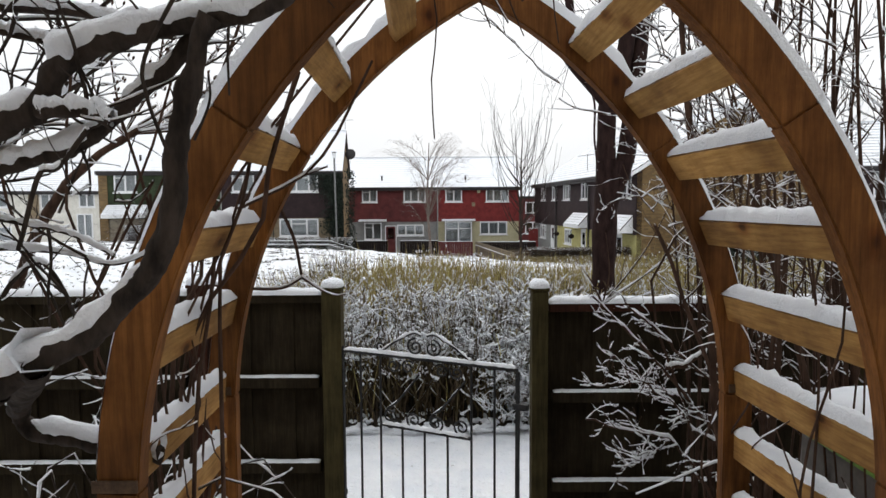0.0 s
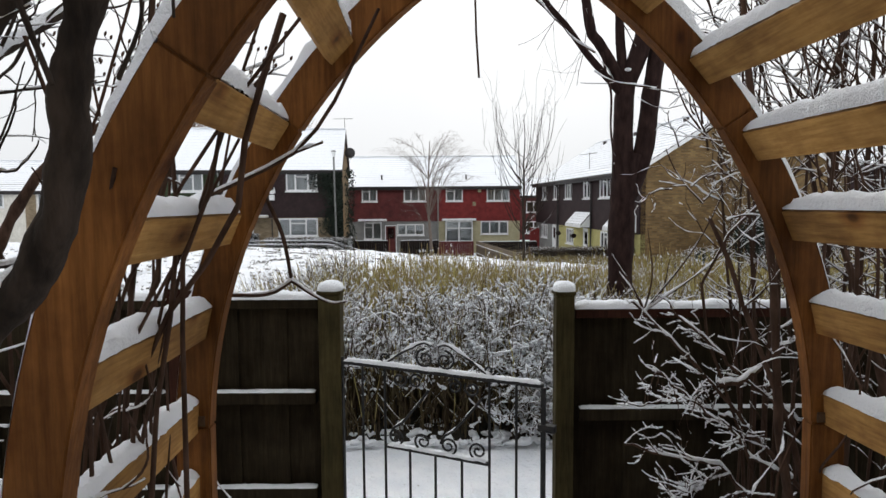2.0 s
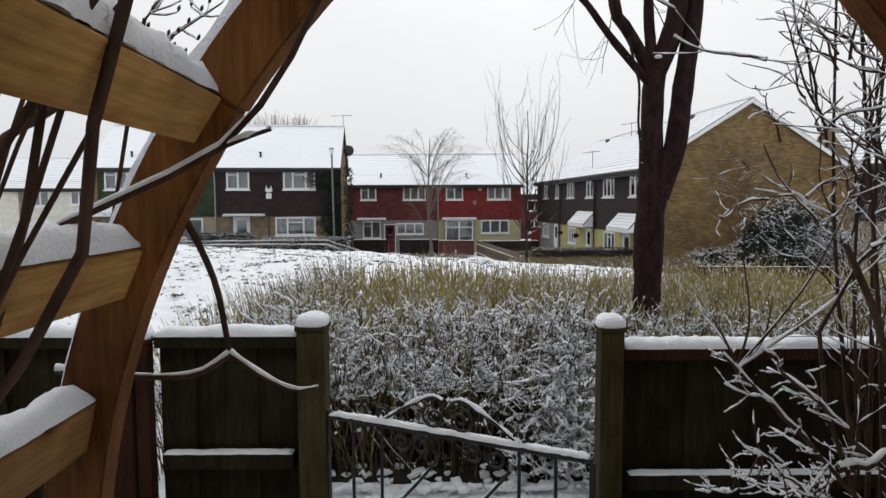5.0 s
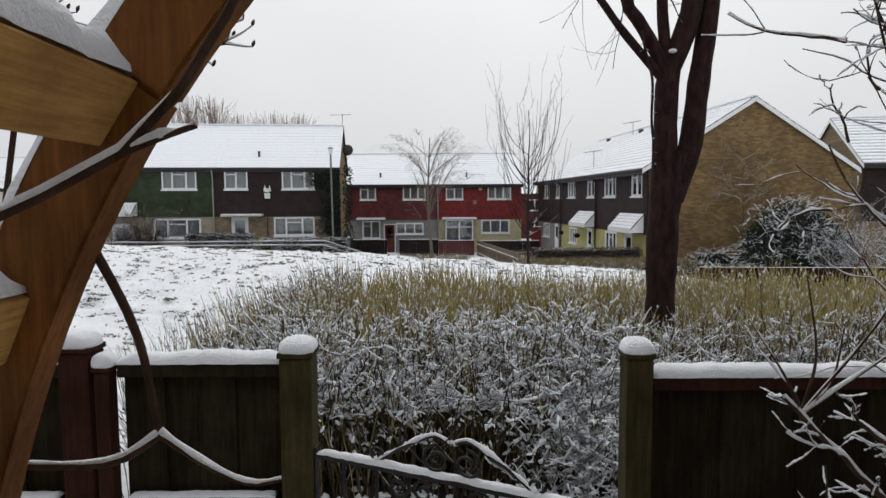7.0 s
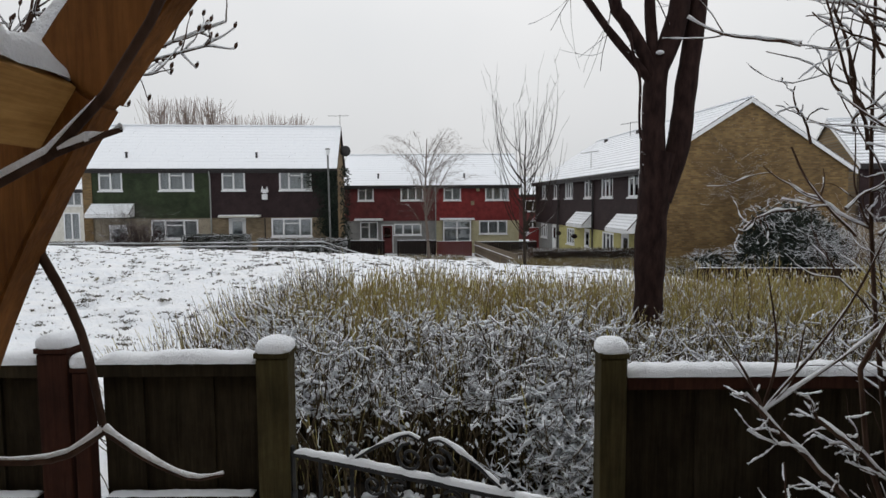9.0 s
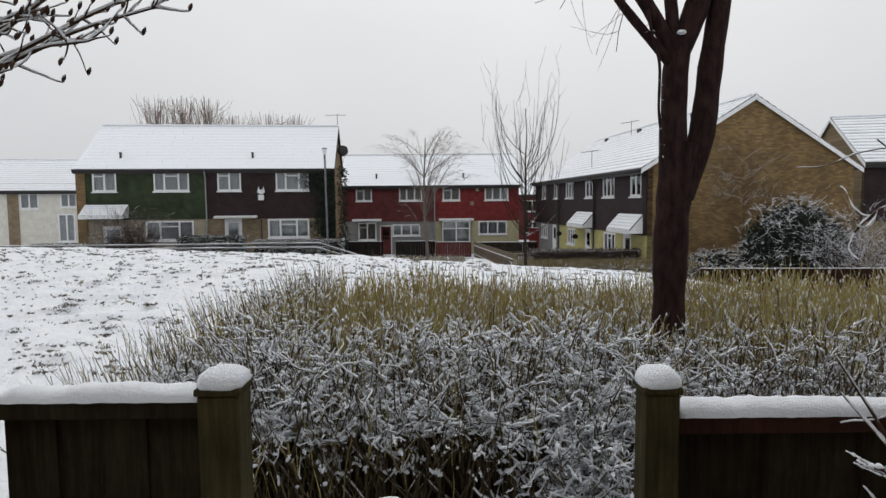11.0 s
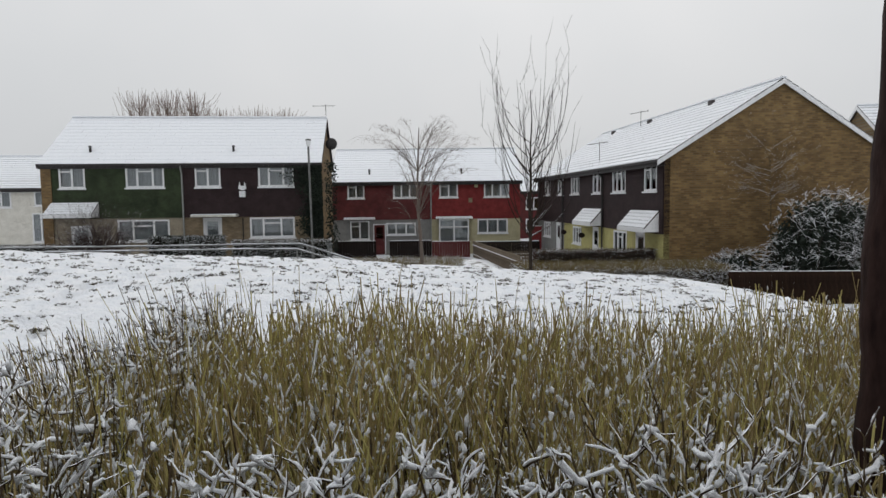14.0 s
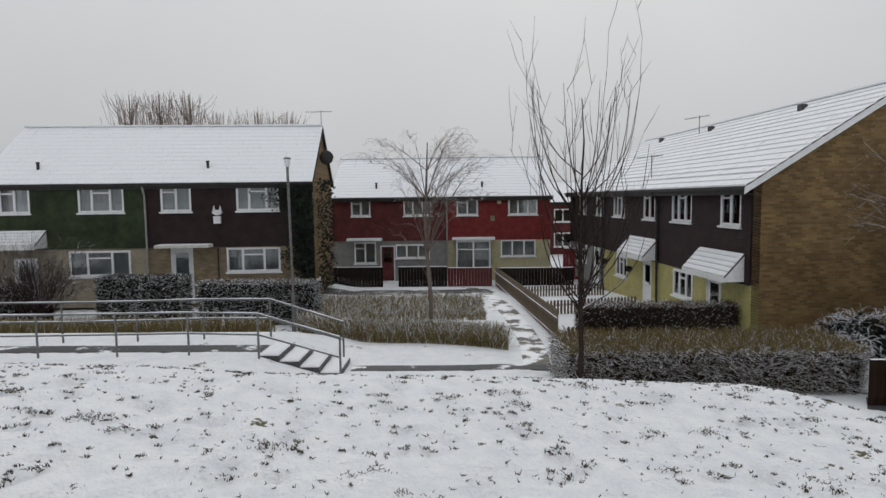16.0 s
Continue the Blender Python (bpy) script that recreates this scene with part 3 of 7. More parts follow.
def canopy(house, x0, x1, z, depth, rise, under=WHITE_PVC):
    """A small lean-to porch roof with snow on its tiles and white cheeks."""
    c = new("porch_canopy")
    c.parent = house
    vs, fs = [], []
    for a, b, t0 in ((x0, x1, 0.0),):
        vs = [(a, -depth, z), (b, -depth, z), (b, -0.06, z + rise), (a, -0.06, z + rise), (a, -depth, z + 0.07), (b, -depth, z + 0.07), (b, -0.06, z + rise + 0.07), (a, -0.06, z + rise + 0.07)]
        fs = [(3, 2, 1, 0), (4, 5, 6, 7), (0, 1, 5, 4), (2, 3, 7, 6), (1, 2, 6, 5), (3, 0, 4, 7)]
    mesh_ob("deck", vs, fs, ROOF_TILE, c)
    n = 5
    for i in range(n):
        a, b = i / n, (i + 0.86) / n
        lo = (-depth + (depth - 0.06) * a, z + rise * a + 0.105)
        hi = (-depth + (depth - 0.06) * b, z + rise * b + 0.085)
        p = [(x0, lo[0], lo[1]), (x1, lo[0], lo[1]), (x1, hi[0], hi[1]), (x0, hi[0], hi[1]), (x0, lo[0], lo[1] - 0.04), (x1, lo[0], lo[1] - 0.04), (x1, hi[0], hi[1] - 0.02), (x0, hi[0], hi[1] - 0.02)]
        mesh_ob("snow_course", p, [(0, 1, 2, 3), (4, 5, 1, 0), (5, 6, 2, 1), (7, 4, 0, 3)], SNOW, c)
    part("fascia", boxes((x0, x1, -depth - 0.03, -depth - 0.002, z - 0.12, z + 0.06)), under, c)
    for x in (x0, x1 - 0.04):
        mesh_ob("cheek", [(x, -depth, z - 0.1), (x + 0.04, -depth, z - 0.1), (x + 0.04, -0.06, z - 0.1), (x, -0.06, z - 0.1), (x, -depth, z - 0.002), (x + 0.04, -depth, z - 0.002), (x + 0.04, -0.06, z + rise - 0.004), (x, -0.06, z + rise - 0.004)],
                [(0, 1, 2, 3), (4, 7, 6, 5), (0, 4, 5, 1), (2, 6, 7, 3), (1, 5, 6, 2), (0, 3, 7, 4)], under, c)
    return c


# --- the green and dark brown pair
h = thing("house", pose(-19.12, 34.30, -1.35, 0, 0, 5), "house pair hung with mossy green and dark brown tiles, snowy roof", "house", "houses round the green")
h.scale = (0.951, 1, 1)
W, D, E, Z1 = 14.0, 7.3, 5.1, 2.45
wins = [(0.85, 2.13, 3.93, 5.06), (4.12, 6.04, 3.93, 5.06), (7.58, 8.88, 3.93, 5.06), (10.8, 12.64, 3.93, 5.06), (10.3, 12.62, 1.38, 2.40), (3.6, 6.2, 1.30, 2.36)]
doors = [(7.9, 8.85, 0.1, 2.42), (1.3, 2.3, 0.1, 2.1)]
holes = wins + doors
front(h, 0.0, 6.95, Z1, E, BEIGE_RENDER, GREEN_TILE, holes, "beige rendered lower wall", "mossy green hung tiles")
front(h, 6.954, W, Z1, E, BUFF_BRICK, BROWN_TILE, holes, "buff brick lower wall", "dark brown hung tiles")
part("brick_edge", boxes((0.0, 0.5, -0.085, -0.064, 0, E - 0.15)), YELLOW_BRICK, h, "yellow brick strip at the corner")
part("back_wall", boxes((0.26, W - 0.26, D - 0.25, D, 0, E)), BUFF_BRICK, h)
gables(h, W, D, E, 2.62, (YELLOW_BRICK, YELLOW_BRICK), barge=BROWN_TILE, o=0.15)
roof(h, W, D, E, 2.62, over=0.13, gap=0.0, tiles=0.003)
for i, (a, b, c, d) in enumerate(wins):
    wide = b - a > 1.5
    window(h, a, b, c, d, (0.3, 0.7) if wide else (0.5,), (1,) if wide else (0,), 1)
for a, b, c, d in doors:
    door(h, a, b, d, WHITE_PVC)
canopy(h, 0.45, 2.75, 2.62, 0.9, 0.55)
part("door_canopy", boxes((7.5, 9.75, -0.75, -0.05, 2.47, 2.56)), PALE_RENDER, h, "flat concrete door canopy")
part("canopy_snow", boxes((7.52, 9.73, -0.73, -0.06, 2.564, 2.60), bevel=0.015), SNOW, h)
for x in (2.1, 9.4):
    vent_pipe(h, x, 0.75, E + 0.75)
pipe(h, [(6.95, -0.32, E - 0.15), (6.95, -0.12, E - 0.35), (6.95, -0.1, 0.1)], PIPE)
pipe(h, [(9.95, -0.08, 2.4), (9.95, -0.08, 0.1)], GUTTER, 0.03)
aerial(h, W + 0.05, D / 2, E + 2.35, 0.15)
dish(h, W + 0.45, 2.2, E + 1.15)
part("vent_box", boxes((9.84, 10.14, -0.2, -0.05, 3.42, 3.72), bevel=0.01), WHITE_PVC, h, "small white vent box")
part("box_snow", prism([(9.78, 3.85), (9.86, 4.16), (9.9, 3.98), (10.08, 3.98), (10.12, 4.16), (10.2, 3.85), (10.05, 3.76), (9.93, 3.76)], -0.16, -0.06), WHITE_PVC, h, "white painted shape with two points")

# --- the red pair
h = thing("house", pose(-7.2, 46.0, -1.95), "house pair hung with red and maroon tiles, snowy roof", "house", "houses round the green")
W, D, E, Z1 = 12.85, 7.6, 5.12, 2.5
wins = [(1.16, 2.31, 3.95, 4.98), (4.26, 5.91, 3.95, 4.98), (7.38, 8.63, 3.95, 4.98), (10.4, 12.1, 3.95, 4.98), (1.3, 2.6, 1.15, 2.42), (3.75, 5.75, 1.45, 2.27), (9.95, 12.0, 1.5, 2.48)]
doors = [(2.85, 3.7, 0.1, 2.2)]
bay = (7.33, 9.34, 0.9, 2.5)
holes = wins + doors + [bay]
front(h, 0.0, 6.8, Z1, E, GREY_RENDER, MAROON_TILE, holes, "grey rendered lower wall", "maroon hung tiles")
front(h, 6.804, W, Z1, E, CREAM_RENDER, RED_TILE, holes, "cream rendered lower wall", "red hung tiles")
part("back_wall", boxes((0.26, W - 0.26, D - 0.25, D, 0, E)), BUFF_BRICK, h)
gables(h, W, D, E, 2.3, (MAROON_TILE, MAROON_TILE), barge=GUTTER)
roof(h, W, D, E, 2.3, gap=0.0, tiles=0.01)
for a, b, c, d in wins:
    wide = b - a > 1.5
    window(h, a, b, c, d, (0.33, 0.67) if wide else (0.5,), () if wide else (0,), 1)
window(h, 7.33, 9.34, 0.75, 2.5, (0.5,), (0, 1), 1, y=-0.45)
part("bay_side", boxes((7.33, 7.39, -0.42, -0.004, 0.1, 2.5), (9.28, 9.34, -0.42, -0.004, 0.1, 2.5), (7.4, 9.27, -0.42, -0.3, 0.1, 0.68)), WHITE_PVC, h)
part("bay_roof", boxes((7.1, 9.6, -0.65, -0.05, 2.52, 2.62), bevel=0.02), WHITE_PVC, h)
part("bay_snow", boxes((7.12, 9.58, -0.63, -0.06, 2.624, 2.67), bevel=0.015), SNOW, h)
part("porch_roof", boxes((0.95, 3.0, -0.7, -0.05, 2.52, 2.62), bevel=0.02), WHITE_PVC, h)
part("porch_snow", boxes((0.97, 2.98, -0.68, -0.06, 2.624, 2.67), bevel=0.015), SNOW, h)
door(h, 2.85, 3.7, 2.2, MAROON_TILE)
for x in (2.6, 8.9):
    vent_pipe(h, x, 0.6, E + 0.6)
pipe(h, [(6.8, -0.32, E - 0.15), (6.8, -0.12, E - 0.35), (6.8, -0.1, 0.1)], PIPE)
part("alarm_box", boxes((9.75, 9.98, -0.16, -0.055, 4.6, 4.9), bevel=0.015), CREAM_RENDER, h)
part("plaque", boxes((9.35, 9.6, -0.09, -0.055, 3.6, 3.9)), BUFF_BRICK, h)

# --- the dark brown terrace with its gable towards the field
TURN_R = -90 + math.degrees(math.atan(0.082))
L = 19.6
h = thing("house", pose(8.64 - 0.082 * L * 0.996, 27.5 + L * 0.996, -1.62, 0, 0, TURN_R), "brown-tiled terrace with pale yellow ground floor and brick gable", "house", "houses round the green")
E, Z1, D = 4.93, 2.03, 9.2


def sx(s):
    return L - s


wins = [(14.5, 13.3), (11.8, 10.25), (8.05, 6.85), (5.3, 3.7), (1.75, 0.55)]
wins = [(sx(a), sx(b), 3.68, 4.88) for a, b in wins] + [(sx(17.6), sx(16.3), 3.68, 4.88)]
low = [(sx(5.1), sx(3.55), 1.0, 1.96), (sx(11.4), sx(9.95), 0.95, 1.9), (sx(17.8), sx(16.2), 1.0, 1.95)]
doors = [(sx(2.6), sx(1.65), 0.1, 2.0), (sx(8.1), sx(7.2), 0.1, 2.0), (sx(14.9), sx(14.0), 0.1, 2.0)]
holes = wins + low + doors
front(h, 0.0, sx(13.2), Z1, E, GREY_RENDER, BROWN_TILE, holes, "grey rendered lower wall", "dark brown hung tiles")
front(h, sx(13.196), sx(6.45), Z1, E, YELLOW_RENDER, BROWN_TILE, holes, "pale yellow rendered lower wall", "dark brown hung tiles")
front(h, sx(6.446), L, Z1, E, YELLOW_RENDER, BROWN_TILE, holes, "pale yellow rendered lower wall", "dark brown hung tiles")
part("back_wall", boxes((0.26, L - 0.26, D - 0.25, D, 0, E)), BUFF_BRICK, h)
GABLE_BRICK = brickwork("yellow_gable_brick", ((0.13, 0.078, 0.032), (0.235, 0.155, 0.066)), (0.145, 0.12, 0.08), wall_x=False)
gables(h, L, D, E, 2.85, (GABLE_BRICK, GABLE_BRICK))
roof(h, L, D, E, 2.85, gap=0.022, tiles=0.022, course=0.36)
for a, b, c, d in wins + low:
    wide = b - a > 1.35
    window(h, a, b, c, d, (0.33, 0.67) if wide else (0.5,), (1,) if wide else (0,), 1)
for a, b, c, d in doors:
    door(h, a, b, d, WHITE_PVC)
canopy(h, sx(2.95), sx(0.25), 2.2, 0.65, 0.65)
canopy(h, sx(9.4), sx(6.5), 2.2, 0.65, 0.65)
for s in (6.45, 13.2):
    pipe(h, [(sx(s), -0.32, E - 0.15), (sx(s), -0.12, E - 0.4), (sx(s), -0.1, 0.1)], GUTTER, 0.05)
aerial(h, sx(8.6), 0.5, E + 0.3, 0.5)
aerial(h, sx(11.5), 3.9, E + 2.3, 0.5)
for s in (4.0, 10.5, 16.0):
    part("ridge_vent", boxes((sx(s) - 0.30, sx(s) + 0.0, 3.95, 4.15, E + 2.5, E + 2.80), bevel=0.03), ROOF_TILE, h)

# --- the pale house far off beside the green one, and the brown one behind the terrace
h = thing("house", pose(-39.0, 44.0, -1.75, 0, 0, 12), "off-white rendered terraced house with snowy roof", "house", "houses round the green")
W, D, E, Z1 = 15.5, 8.0, 4.75, 2.4
wins = [(9.2, 10.4, 3.4, 4.5), (11.8, 12.9, 3.5, 4.5), (13.8, 14.8, 3.5, 4.5), (11.6, 12.7, 1.0, 3.0), (2.0, 3.6, 3.5, 4.5), (5.5, 7.0, 3.5, 4.5), (5.4, 7.2, 1.0, 2.1), (13.6, 14.8, 1.0, 2.1)]
part("front_wall", wall_cells(0, W, 0, E, wins, 0, 0.25), PALE_RENDER, h)
part("brick_bay", boxes((8.4, 9.1, -0.06, -0.004, 0, E - 0.1)), BUFF_BRICK, h)
part("back_wall", boxes((0.26, W - 0.26, D - 0.25, D, 0, E)), PALE_RENDER, h)
gables(h, W, D, E, 2.3, (PALE_RENDER, PALE_RENDER))
roof(h, W, D, E, 2.3, gap=0.03, tiles=0.02)
for a, b, c, d in wins:
    window(h, a, b, c, d, (0.5,), (), 1)
h = thing("house", pose(20.5, 31.5, -1.6, 0, 0, -12), "dark brown tiled house with snowy roof behind the gable", "house", "houses round the green")
W, D, E, Z1 = 9.0, 8.0, 5.3, 2.4
wins = [(1.3, 2.9, 3.7, 5.0), (5.0, 6.6, 3.7, 5.0), (1.2, 3.0, 1.0, 2.3)]
front(h, 0, W, Z1, E, BUFF_BRICK, BROWN_TILE, wins, "buff brick lower wall", "dark brown hung tiles")
part("back_wall", boxes((0.26, W - 0.26, D - 0.25, D, 0, E)), BUFF_BRICK, h)
gables(h, W, D, E, 2.5, (YELLOW_BRICK, YELLOW_BRICK))
roof(h, W, D, E, 2.5, gap=0.05, tiles=0.03)
for a, b, c, d in wins:
    window(h, a, b, c, d, (0.5,), (0,), 1)

h = thing("house", pose(-18.0, 62.0, -2.0), "long dark brick terrace glimpsed between the nearer houses", "house", "houses round the green")
W, D, E = 38.0, 8.0, 4.6
wins = [(a, a + 1.5, 2.9, 4.0) for a in np.arange(1.5, 36.0, 3.1)] + [(a, a + 1.5, 0.8, 2.0) for a in np.arange(1.5, 36.0, 3.1)]
part("front_wall", wall_cells(0, W, 0, E, wins, 0, 0.25), MAROON_TILE, h)
part("back_wall", boxes((0.26, W - 0.26, D - 0.25, D, 0, E)), BUFF_BRICK, h)
gables(h, W, D, E, 1.7, (BUFF_BRICK, BUFF_BRICK))
roof(h, W, D, E, 1.7, gap=0.0, tiles=0.01)
for a, b, c, d in wins:
    window(h, a, b, c, d, (0.5,), (), 0)

# --- unseen wall and roof added behind the garden to keep sky off it
shade_wall = boxes((-9, 9, -3.05, -2.8, 0, 5.4))
tagged(part("wall_south", shade_wall, YELLOW_BRICK), "unseen plain brown brick wall added to shade the garden", "wall", kind="structure")
shade_roof = prism([(-2.5, 5.3), (-2.5, 5.45), (-7.0, 8.1), (-11.5, 5.45), (-11.5, 5.3), (-7.0, 7.95)], -9.3, 9.3)
for v in shade_roof.verts:
    v.co = Vector((v.co.y, v.co.x, v.co.z))
bmesh.ops.recalc_face_normals(shade_roof, faces=shade_roof.faces[:])
tagged(part("roof_south", shade_roof, ROOF_TILE), "unseen dark tiled pitched roof added to block the sky", "roof", kind="structure")


# ---------------------------------------------------------------- garden fence, gate and arch
def snow_strip(bm, x0, x1, y0, y1, z, h, seed=0, step=0.018, along="x"):
    """A rounded, lumpy ridge of snow on a rail."""
    rng = random.Random(seed)
    n = max(4, int((x1 - x0) / step))
    prof = [(0.0, 0.0), (0.02, 0.55), (0.16, 0.92), (0.5, 1.05), (0.84, 0.92), (0.98, 0.55), (1.0, 0.0)]
    rings, hh = [], h
    for i in range(n + 1):
        hh = 0.8 * hh + 0.2 * h * rng.uniform(0.5, 1.55)
        e = min(1.0, 0.35 + 2.2 * min(i, n - i) / n * (x1 - x0) / max(h * 4, 0.05))
        u = x0 + (x1 - x0) * i / n
        jl, jr = rng.uniform(-0.003, 0.003), rng.uniform(-0.003, 0.003)
        ring = []
        for p, q in prof:
            rough = noise.noise(Vector((u * 55, p * 2.5, seed * 3.7))) + 0.6 * noise.noise(Vector((u * 120, p * 5, seed * 1.3)))
            v = y0 + jl + (y1 - y0 + jr - jl) * p + rough * min(0.005, h * 0.2) * (1 if 0.1 < p < 0.9 else 0.6)
            zz = z + hh * q * e * (1 + 0.10 * rough)
            ring.append(bm.verts.new((u, v, zz) if along == "x" else (v, u, zz)))
        rings.append(ring)
    for a, b in zip(rings, rings[1:]):
        for i in range(len(prof) - 1):
            bm.faces.new((a[i], a[i + 1], b[i + 1], b[i]))
    bm.faces.new(rings[0])
    bm.faces.new(rings[-1][::-1])
    bmesh.ops.recalc_face_normals(bm, faces=bm.faces[:])


def strip(name, parent, *args, label="", **kw):
    bm = bmesh.new()
    snow_strip(bm, *args, **kw)
    return part(name, bm, SNOW, parent, label, True)


def post(x, y, top, size=0.095, m=POST_WOOD, lean=0.0, label="mossy square wooden gate post with a cap of snow"):
    t = thing("fence_post", pose(x, y, 0, 0, lean, 0), label, "fence post", "garden fence posts")
    s = size / 2
    part("shaft", boxes((-s, s, -s, s, -0.05, top), bevel=0.006), m, t)
    part("cap", boxes((-s - 0.006, s + 0.006, -s - 0.006, s + 0.006, top + 0.001, top + 0.02), bevel=0.006), m, t)
    bm = bmesh.new()
    bmesh.ops.create_uvsphere(bm, u_segments=20, v_segments=12, radius=1.0)
    for v in bm.verts:
        q = v.co.copy()
        k = 1.0 / max(abs(q.x), abs(q.y), 1e-6) * math.hypot(q.x, q.y)
        k = 1 + (min(k, 1.35) - 1) * 0.75
        f = noise.noise(q * 2.0 + Vector((x, y, 0))) * 0.08
        v.co = Vector((q.x * k * (s + 0.008) * (1 + f), q.y * k * (s + 0.008) * (1 + f), top + 0.022 + max(-0.004, (math.copysign(abs(q.z) ** 0.7, q.z) * 0.042 + 0.003) * (1 + f))))
    part("snow_cap", bm, SNOW, t, "rounded cap of snow", True)
    return t


def fence_panel(x0, x1, y, top, rails, seed, red=False):
    t = thing("garden_fence", pose(x0, y, 0), "dark close-boarded wooden fence with snow on its top rail", "fence", "garden fence bays")
    W = x1 - x0
    rng = random.Random(seed)
    x, i = 0.0, 0
    while x < W - 0.02:
        w = min(0.125 + rng.uniform(-0.012, 0.012), W - x)
        dy = 0.004 * (i % 2) + rng.uniform(0, 0.003)
        part("board", boxes((x, x + w + 0.012, 0.03 + dy * 3, 0.046 + dy * 3, 0.04 + rng.uniform(0, 0.03), top - 0.03), bevel=0.003), FENCE_WOOD, t)
        x += w
        i += 1
    part("top_rail", boxes((0, W, -0.012, 0.07, top - 0.045, top), bevel=0.005), RED_POST if red else FENCE_WOOD, t)
    strip("top_snow", t, 0.0, W, -0.016, 0.074, top, 0.035, seed=seed, label="ridge of snow along the top")
    for j, z in enumerate(rails):
        part("rail", boxes((0.02, W - 0.02, -0.02, 0.028, z - 0.06, z), bevel=0.005), FENCE_WOOD, t)
        strip("rail_snow", t, 0.025, W - 0.025, -0.020, 0.022, z, 0.010, seed=seed + 7 * j)
    return t


FY = 3.32
post(-0.605, FY, 1.385, 0.105)
post(0.522, FY, 1.375, 0.088)
post(-1.25, FY + 0.0, 1.335, 0.052, RED_POST, label="short red-brown post beside a taller one, capped with snow")
post(-1.338, FY + 0.02, 1.40, 0.10, RED_POST, label="red-brown square fence post with a cap of snow")
post(-3.2, FY + 0.02, 1.38, 0.10)
post(2.35, FY + 0.02, 1.34, 0.09)
fence_panel(-1.206, -0.664, FY, 1.36, (0.905, 0.425), 11)
fence_panel(-3.14, -1.394, FY, 1.36, (0.905, 0.425), 12)
fence_panel(-5.0, -3.26, FY, 1.35, (0.905, 0.425), 13)
fence_panel(0.577, 2.30, FY, 1.305, (0.815, 0.31), 14, True)
fence_panel(2.40, 4.2, FY, 1.30, (0.815, 0.31), 15, True)
fence_panel(4.2, 6.0, FY, 1.30, (0.815, 0.31), 16, True)


def spiral(cx, cz, r, turns, start, sense=1, n=26):
    pts = []
    for i in range(n):
        f = i / (n - 1)
        a = start + sense * turns * 2 * math.pi * f
        q = r * (1 - 0.78 * f)
        pts.append((cx + q * math.cos(a), 0, cz + q * math.sin(a)))
    return pts


